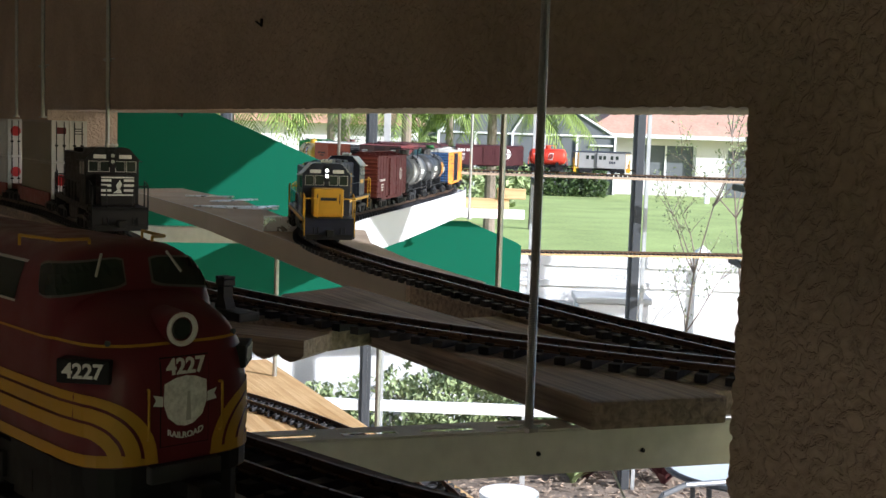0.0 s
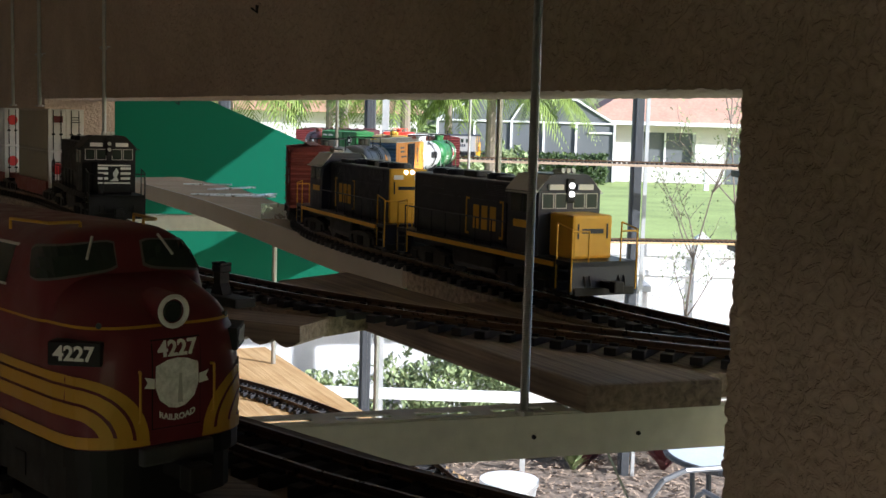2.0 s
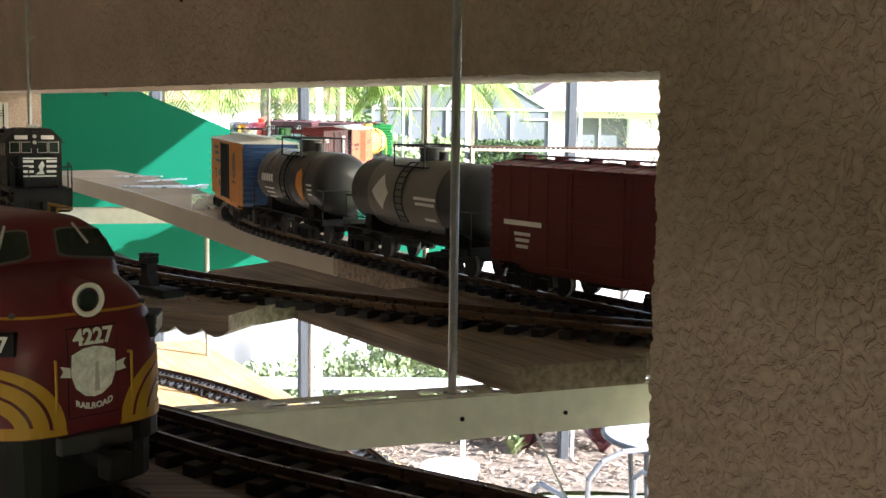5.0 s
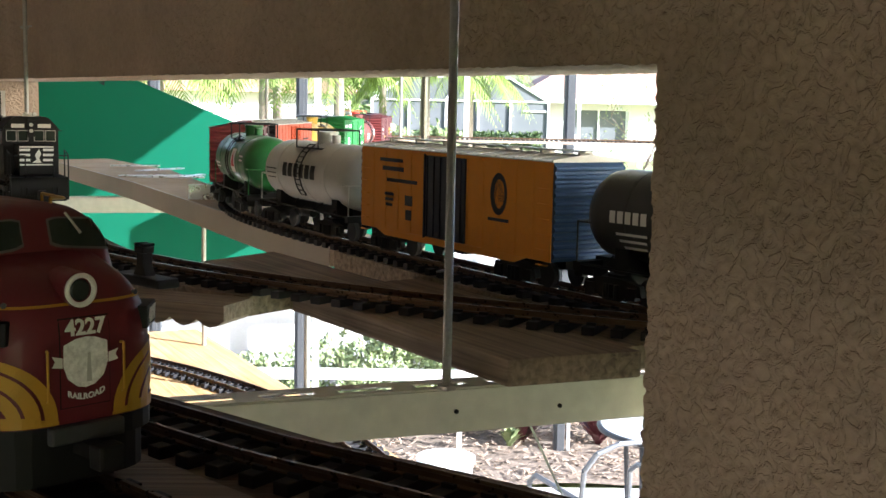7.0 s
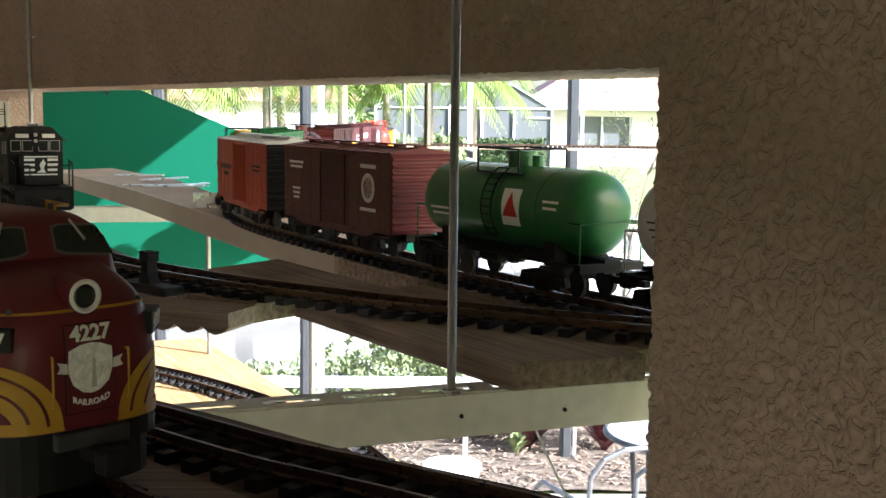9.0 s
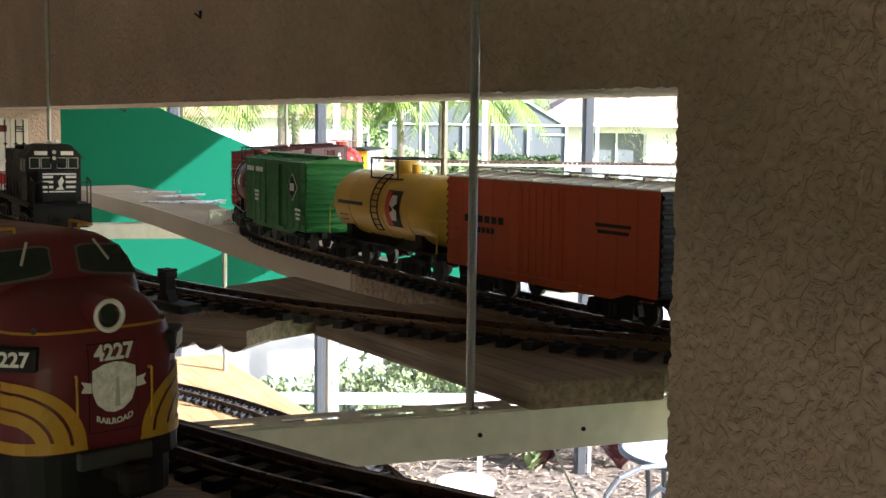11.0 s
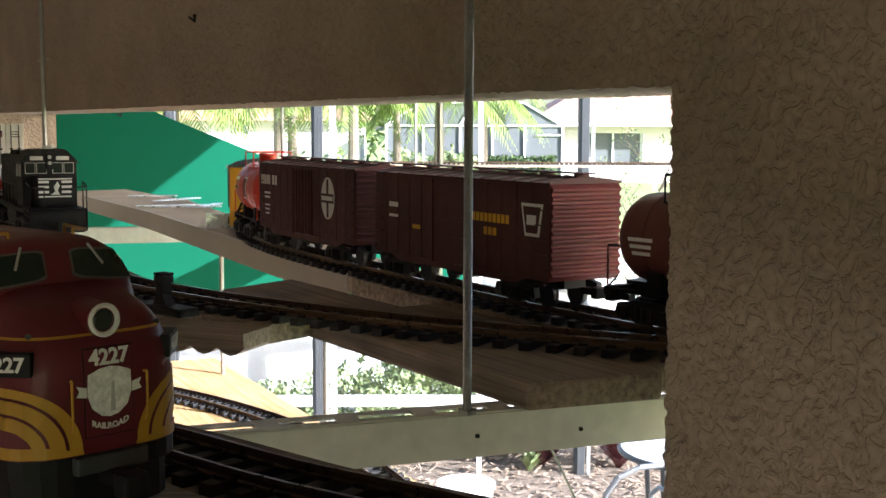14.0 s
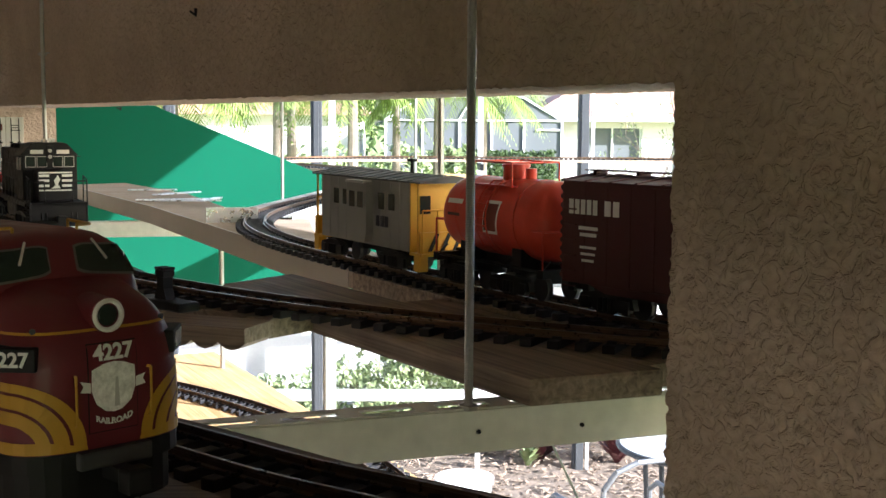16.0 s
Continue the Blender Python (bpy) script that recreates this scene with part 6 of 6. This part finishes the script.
# ---- white fence behind the bed ----
fence = thing("fence", "white vinyl privacy fence dappled by leaf shadows", "fence")
for i in range(9):
    x0 = -8 + i * 2.0
    bm = B()
    box(bm, x0 + 0.06, x0 + 1.94, 9.62, 9.66, 0.02, 1.40)
    part("panel", bm, WHITE_PAINT, fence)
    bm = B()
    box(bm, x0 + 0.06, x0 + 1.94, 9.60, 9.68, 1.40, 1.50, None, 0.005)
    part("top_rail", bm, WHITE_PAINT, fence)
    bm = B()
    box(bm, x0 + 0.06, x0 + 1.94, 9.60, 9.68, 1.24, 1.29, None, 0.005)
    part("mid_rail", bm, WHITE_PAINT, fence)
    bm = B()
    box(bm, x0 - 0.06, x0 + 0.06, 9.58, 9.70, -0.02, 1.54, None, 0.005)
    bmesh.ops.create_cone(bm, cap_ends=True, segments=4, radius1=0.09, radius2=0.0, depth=0.06, matrix=pose(x0, 9.64, 1.57, 0, 0, 45))
    part("post", bm, WHITE_PAINT, fence)


# ---- plants ----
def leaf_cloud(bm, centre, radius, n, size, seed, flat=0.6, hollow=0.5, long=2.2):
    """Many small leaves through a lumpy volume with gaps."""
    rng = random.Random(seed)
    cx, cy, cz = centre
    k = 0
    while k < n:
        v = Vector((rng.uniform(-1, 1), rng.uniform(-1, 1), rng.uniform(-1, 1)))
        if v.length > 1 or v.length < hollow * rng.random():
            continue
        if noise.noise(v * 2.3 + Vector((seed, 0, 0))) < -0.12:
            continue
        r = 1 + 0.35 * noise.noise(v.normalized() * 2.1 + Vector((0, seed, 0)))
        p = Vector((cx + v.x * radius[0] * r, cy + v.y * radius[1] * r, cz + v.z * radius[2] * r))
        s = size * rng.uniform(0.6, 1.3)
        m = Matrix.Translation(p) @ Euler((rng.uniform(-1, 1), rng.uniform(-1, 1) * flat * 2, rng.uniform(0, 6.28))).to_matrix().to_4x4()
        q = [m @ Vector(c) for c in ((-s * long / 2, 0, 0), (0, -s / 2, s * 0.1), (s * long / 2, 0, 0), (0, s / 2, s * 0.1))]
        vs = [bm.verts.new(c) for c in q]
        bm.faces.new(vs[:3])
        bm.faces.new((vs[0], vs[2], vs[3]))
        k += 1


def bush(centre, radius, n, size, material, label, seed, category="bush", stems=6):
    e = thing("bush", label, category)
    bm = B()
    rng = random.Random(seed)
    for i in range(stems):
        a = rng.uniform(0, 6.28)
        tip = (centre[0] + math.cos(a) * radius[0] * 0.6, centre[1] + math.sin(a) * radius[1] * 0.6, centre[2] + radius[2] * 0.4)
        tube(bm, (centre[0] + 0.05 * math.cos(a), centre[1] + 0.05 * math.sin(a), 0.0), tip, 0.012, 0.004, seg=5)
    part("stems", bm, BARK, e)
    bm = B()
    leaf_cloud(bm, centre, radius, n, size, seed)
    part("foliage", bm, material, e)
    return e


bush((0.0, 8.92, 0.36), (0.75, 0.36, 0.36), 6500, 0.026, LEAF, "rounded green shrub with small leaves behind the cage", 3)
bush((-0.95, 9.0, 0.26), (0.40, 0.34, 0.26), 2200, 0.026, LEAF, "low green shrub against the white fence", 5)
bush((0.72, 8.85, 0.22), (0.30, 0.25, 0.22), 1500, 0.03, LEAF_DARK, "low dark green shrub in the mulch bed", 8)
bush((2.2, 9.1, 0.30), (0.30, 0.25, 0.30), 900, 0.04, LEAF, "young green shrub in the mulch bed", 9)


def spiky(centre, n, length, material, label, seed):
    """A rosette of long upright leaves."""
    e = thing("spiky_plant", label, "plant")
    rng = random.Random(seed)
    bm = B()
    for i in range(n):
        a, tilt, L = rng.uniform(0, 6.28), rng.uniform(0.15, 0.95), length * rng.uniform(0.6, 1.1)
        d = Vector((math.cos(a), math.sin(a), 0))
        up = Vector((0, 0, 1))
        w = Vector((-d.y, d.x, 0)) * 0.022
        prev = None
        for k in range(5):
            u = k / 4
            p = Vector((centre[0], centre[1], 0.01)) + d * (L * math.sin(tilt) * u * (0.6 + 0.5 * u)) + up * (L * math.cos(tilt) * u * (1.1 - 0.25 * u))
            ww = w * (0.4 + 1.6 * u * (1 - u) + 0.3 * (1 - u)) if k < 4 else w * 0.03
            row = (bm.verts.new(p - ww), bm.verts.new(p + ww))
            if prev:
                bm.faces.new((prev[0], prev[1], row[1], row[0]))
            prev = row
    part("leaves", bm, material, e)
    return e


spiky((1.56, 8.38), 60, 0.46, LEAF_RED, "reddish purple spiky plant in the mulch", 11)
spiky((1.02, 8.42), 52, 0.44, LEAF_RED, "reddish purple spiky plant in the mulch", 12)
spiky((0.92, 8.32), 34, 0.22, LEAF, "small green spiky plant in the mulch", 13)
spiky((2.6, 8.8), 30, 0.35, LEAF, "green spiky plant in the mulch", 14)
rng = random.Random(21)
bm = B()
for i in range(2600):
    x, y = rng.uniform(-1.5, 4.0), rng.uniform(7.5, 9.55)
    m = pose(x, y, 0.035 + rng.uniform(-0.01, 0.012), rng.uniform(-25, 25), rng.uniform(-25, 25), rng.uniform(0, 360))
    box(bm, -0.03 * rng.uniform(0.5, 1.2), 0.03, -0.007, 0.007, -0.002, 0.002, m)
tagged(part("bark_chips", bm, mat("bark_chip", (0.30, 0.23, 0.17), 0.9, var=0.5, scale=30)), "loose brown bark chips over the bed", "mulch", kind="stuff")


def small_tree(base, height, seed, label):
    """A thin sapling: bent stem, forking limbs and twigs with sparse small leaves."""
    e = thing("young_tree", label, "tree")
    rng = random.Random(seed)
    bm, tips = B(), []

    def limb(p, way, length, r, level):
        n = 4
        for k in range(n):
            way = (way + Vector((rng.uniform(-1, 1), rng.uniform(-1, 1), rng.uniform(-0.3, 0.6))) * 0.22).normalized()
            q = p + way * (length / n)
            tube(bm, p, q, r * (1 - k * 0.18), r * (1 - (k + 1) * 0.18), seg=5, caps=False)
            if level < 2 and k:
                for _ in range(2 if level else 3):
                    a = rng.uniform(0, 6.28)
                    out = (way * 0.8 + Vector((math.cos(a), math.sin(a), 0.25)) * 0.8).normalized()
                    limb(q, out, length * (0.36 if level else 0.30), r * 0.42, level + 1)
            if level:
                tips.append(q)
            p = q
    limb(Vector(base), Vector((0, 0, 1)), height, 0.015, 0)
    part("trunk", bm, BARK, e)
    bm = B()
    for i, t in enumerate(tips):
        leaf_cloud(bm, t, (0.07, 0.07, 0.06), 5, 0.013, seed + i, hollow=0.0)
    part("crown", bm, LEAF, e)
    return e


small_tree((1.95, 9.25, 0), 2.1, 31, "thin young tree with sparse leaves by the fence")
small_tree((2.35, 9.4, 0), 2.5, 32, "thin young tree with sparse leaves by the fence")


def palm(x, y, trunk_h, seed, label, spread=2.4):
    """A palm: ringed trunk and drooping feathered fronds."""
    e = thing("palm_tree", label, "palm tree", "palms beyond the fence")
    bm = B()
    for k in range(8):
        z0, z1 = trunk_h * k / 8, trunk_h * (k + 1) / 8
        tube(bm, (x, y, z0 - 0.02), (x, y, z1), 0.14 - 0.006 * k, 0.125 - 0.006 * k, seg=10)
    part("trunk", bm, BARK, e)
    rng = random.Random(seed)
    bm = B()
    for i in range(20):
        a, lift = rng.uniform(0, 6.28), rng.uniform(-0.2, 1.0)
        d = Vector((math.cos(a), math.sin(a), 0))
        side = Vector((-d.y, d.x, 0))
        pts = []
        for k in range(15):
            u = k / 14
            pts.append(Vector((x, y, trunk_h)) + d * spread * u * (1 - 0.18 * u) + Vector((0, 0, spread * (lift * u * 0.75 - (0.9 + 0.4 * lift) * u * u * 0.75))))
        for k in range(1, 15):
            t = (pts[k] - pts[k - 1]).normalized()
            for s in (-1, 1):
                for h in (0, 0.5):
                    b = pts[k - 1].lerp(pts[k], h)
                    ll = spread * 0.24 * math.sin(math.pi * min(0.97, 0.12 + 0.86 * k / 14))
                    tip = b + side * s * ll * 0.75 + t * ll * 0.5 - Vector((0, 0, ll * rng.uniform(0.35, 0.8)))
                    vs = [bm.verts.new(b - t * 0.028), bm.verts.new(b + t * 0.028), bm.verts.new(tip)]
                    bm.faces.new(vs)
    part("crown", bm, LEAF_PALM, e)
    return e


for i, (x, y, h, sp) in enumerate(((-4.6, 24, 3.2, 2.2), (-2.6, 27, 3.6, 2.4), (-1.1, 24, 3.4, 2.0), (0.6, 25, 3.3, 2.1), (-3.6, 33, 3.8, 2.6), (-0.4, 34, 3.7, 2.4), (1.9, 32, 3.5, 2.2), (-7.0, 28, 3.4, 2.6))):
    palm(x, y, h, 50 + i, "green palm tree with drooping fronds beyond the fence", sp)
for i, (x, w) in enumerate(((-3.0, 1.6), (-0.5, 1.2), (1.4, 0.9))):
    bush((x, 40 + i, 0.8), (w, 0.8, 0.9), 900, 0.14, LEAF, "green garden shrub across the lawn", 70 + i)
hedge = thing("hedge", "clipped dark green hedge in front of the house", "hedge")
bm = B()
rng = random.Random(77)
for i in range(7000):
    x, y, z = rng.uniform(0.6, 6.0), rng.uniform(50.4, 51.6), rng.uniform(0.0, 1.25)
    s = rng.uniform(0.05, 0.12)
    m = pose(x, y, z + 0.1 * noise.noise(Vector((x * 2, y, 0))), rng.uniform(-60, 60), rng.uniform(-60, 60), rng.uniform(0, 360))
    vs = [bm.verts.new(m @ Vector(c)) for c in ((-s, 0, 0), (0, -s / 2, 0), (s, 0, 0), (0, s / 2, 0))]
    bm.faces.new(vs)
part("foliage", bm, LEAF_DARK, hedge)
bm = B()
rng = random.Random(5)
for i in range(60):
    leaf_cloud(bm, (-60 + i * 2.4, 82 + rng.uniform(-5, 5), 1.6 + rng.uniform(0, 2.2)), (2.4, 2, 2.6), 110, 0.5, 200 + i, hollow=0.0)
tagged(part("far_trees", bm, LEAF_DARK), "distant line of green trees", "trees", kind="stuff")


# ---- neighbour's house and its screened porch ----
house = thing("house", "pale single-storey house with a tiled hip roof across the lawn", "house")
bm = B()
box(bm, 6.6, 7.6, 54, 62, 0, 2.6)
box(bm, 7.6, 10.2, 54, 62, 0, 0.75)
box(bm, 7.6, 10.2, 54, 62, 2.2, 2.6)
box(bm, 7.6, 10.2, 54.6, 62, 0.75, 2.2)
box(bm, 10.2, 26, 54, 62, 0, 2.6)
part("wall", bm, HOUSE_WALL, house)
bm = B()
vs = [bm.verts.new(c) for c in ((4.9, 53.2, 2.62), (26.5, 53.2, 2.62), (26.5, 63, 2.62), (4.9, 63, 2.62), (9.5, 58, 5.2), (22, 58, 5.2))]
for f in ((0, 1, 5, 4), (1, 2, 5), (2, 3, 4, 5), (3, 0, 4), (3, 2, 1, 0)):
    bm.faces.new([vs[i] for i in f])
roof = part("roof", bm, ROOF_TILE, house)
bm = B()
box(bm, 4.9, 26.5, 53.12, 53.2, 2.5, 2.66)
part("fascia", bm, WHITE_PAINT, house)
bm = B()
box(bm, 7.6, 10.2, 54.3, 54.34, 0.75, 2.2)
win = part("window", bm, SCREEN, house)
for x in (7.6, 8.86, 10.12):
    bm = B()
    box(bm, x, x + 0.08, 54.2, 54.3, 0.75, 2.2)
    part("window_frame", bm, WHITE_PAINT, win)
bm = B()
box(bm, 11.6, 12.5, 53.96, 54.0, 0, 2.1)
part("door", bm, SCREEN, house)
porch = thing("screened_porch", "dark screened porch with pale frames beside the house", "porch")
bm = B()
prism(bm, [(-1.2, 0.0), (6.55, 0.0), (6.55, 2.5), (4.8, 3.5), (0.4, 3.5), (-1.2, 2.5)], 53.0, 58.0)
part("screen", bm, SCREEN, porch)
for x in (-1.2, 0.4, 2.0, 3.4, 4.8, 6.45):
    bm = B()
    box(bm, x, x + 0.09, 52.9, 53.0, 0, 2.5)
    part("frame_post", bm, WHITE_PAINT, porch)
for a, b in (((-1.2, 2.5), (0.4, 3.5)), ((0.4, 3.5), (4.8, 3.5)), ((4.8, 3.5), (6.5, 2.5)), ((-1.2, 2.5), (6.5, 2.5)), ((2.0, 2.5), (2.6, 3.5)), ((3.4, 2.5), (3.0, 3.5)), ((-1.2, 0.9), (6.5, 0.9)), ((5.4, 2.1), (6.4, 2.1))):
    bm = B()
    tube(bm, (a[0], 52.94, a[1]), (b[0], 52.94, b[1]), 0.045, seg=6)
    part("frame_bar", bm, WHITE_PAINT, porch)
house_b = thing("house", "pale house wall glimpsed between the palms", "house")
bm = B()
box(bm, -16, -2.4, 56, 62, 0, 2.7)
part("wall", bm, HOUSE_WALL, house_b)
bm = B()
prism(bm, [(-16.6, 2.7), (-1.8, 2.7), (-5, 4.8), (-13, 4.8)], 55.4, 62.5)
part("roof", bm, ROOF_TILE, house_b)
for x, z0 in ((6.95, 0), (9.6, 0)):
    bm = B()
    box(bm, x - 0.09, x + 0.09, 48.0, 48.18, 0, 1.25)
    o = tagged(part("marker_post", bm, WHITE_PAINT), "short white post on the lawn", "post", "posts on the lawn")

# ---- table and chairs on the deck ----
table = thing("patio_table", "round glass-topped patio table with a grey metal rim", "table", m=Matrix.Translation((1.62, 6.28, 0)))
bm = B()
tube(bm, (0, 0, 0.712), (0, 0, 0.720), 0.40, seg=48)
part("tabletop", bm, mat("frosted_glass_top", (0.62, 0.68, 0.68), 0.15, var=0.05), table, "pale frosted glass top")
bm = B()
for i in range(48):
    a, b = i * math.pi / 24, (i + 1) * math.pi / 24
    tube(bm, (0.41 * math.cos(a), 0.41 * math.sin(a), 0.708), (0.41 * math.cos(b), 0.41 * math.sin(b), 0.708), 0.016, seg=8)
part("rim", bm, DARK_GREY, table)
for k in range(4):
    a = math.pi / 4 + k * math.pi / 2
    bm = B()
    tube(bm, (0.33 * math.cos(a), 0.33 * math.sin(a), 0.70), (0.28 * math.cos(a), 0.28 * math.sin(a), 0.0), 0.014, seg=8)
    part("leg", bm, DARK_GREY, table)


CHAIR_GREY = mat("chair_grey", (0.16, 0.165, 0.17), 0.4, 0.3, var=0.1)


def patio_chair(m):
    e = thing("patio_chair", "grey tubular metal patio chair with a mesh seat", "chair", "patio chairs", m)
    def hoop(pts, r=0.013):
        bm = B()
        for a, b in zip(pts, pts[1:]):
            tube(bm, a, b, r, seg=8)
        return bm
    back = [(-0.26, 0.20, 0.40), (-0.27, 0.27, 0.80), (-0.22, 0.29, 0.88), (-0.12, 0.30, 0.92), (0.12, 0.30, 0.92), (0.22, 0.29, 0.88), (0.27, 0.27, 0.80), (0.26, 0.20, 0.40)]
    part("back_frame", hoop(back), CHAIR_GREY, e)
    for s in (-1, 1):
        part("arm_frame", hoop([(s * 0.27, -0.24, 0.0), (s * 0.28, -0.25, 0.60), (s * 0.28, -0.18, 0.65), (s * 0.28, 0.24, 0.66)]), CHAIR_GREY, e)
        part("leg", hoop([(s * 0.26, 0.20, 0.40), (s * 0.27, 0.28, 0.0)]), CHAIR_GREY, e)
    bm = B()
    box(bm, -0.25, 0.25, -0.24, 0.20, 0.395, 0.410, None, 0.004)
    part("seat", bm, DARK_GREY, e)
    return e


chair = patio_chair(pose(1.12, 5.55, -0.004, 0, 0, 200))
copy_thing(chair, pose(1.95, 5.75, -0.004, 0, 0, 120))
bm = B()
tube(bm, (0.41, 6.78, -0.004), (0.41, 6.78, 0.36), 0.13, 0.16, seg=24)
tube(bm, (0.41, 6.78, 0.36), (0.41, 6.78, 0.39), 0.17, seg=24)
tagged(part("white_bin", bm, WHITE_PAINT, smooth=True), "white round plastic tub on the deck", "tub")
store = thing("storage_box", "white plastic storage box with a pale lid by the fence", "box")
bm = B()
box(bm, 0.98, 1.52, 9.15, 9.5, -0.02, 1.17, None, 0.02)
part("body", bm, WHITE_PAINT, store)
bm = B()
box(bm, 0.96, 1.54, 9.13, 9.52, 1.171, 1.22, None, 0.01)
part("lid", bm, PALE, store)
# bent strap hanging from the first beam
bm = B()
a0, b0 = Vector((0.252, 1.172, 2.0975)), Vector((0.306, 1.172, 1.985))
sm = Matrix.Translation(a0) @ (b0 - a0).to_track_quat("X", "Z").to_matrix().to_4x4()
for k in range(9):
    box(bm, k * 0.014, k * 0.014 + 0.005, -0.006, 0.006, -0.001, 0.001, sm)
    box(bm, k * 0.014 + 0.005, k * 0.014 + 0.014, -0.006, -0.003, -0.001, 0.001, sm)
    box(bm, k * 0.014 + 0.005, k * 0.014 + 0.014, 0.003, 0.006, -0.001, 0.001, sm)
strap = part("hanging_strap", bm, STEEL)
tagged(strap, "bare steel strap with slots hanging below the beam", "strap")

# small hooks on the lintel
for p in ((-0.269, 2.163, 2.605), (-0.681, 3.326, 2.449)):
    bm = B()
    tube(bm, p, (p[0], p[1], p[2] - 0.014), 0.003, 0.0018, seg=8)
    tube(bm, (p[0], p[1], p[2] - 0.012), (p[0] - 0.008, p[1] - 0.01, p[2] - 0.006), 0.0018, seg=6)
    tagged(part("hook", bm, BLACK), "small dark hook fixed to the stucco lintel", "hook", "hooks on the lintel")


def motions():
    for e, rows in train_rows():
        walk(e, rows)


motions()
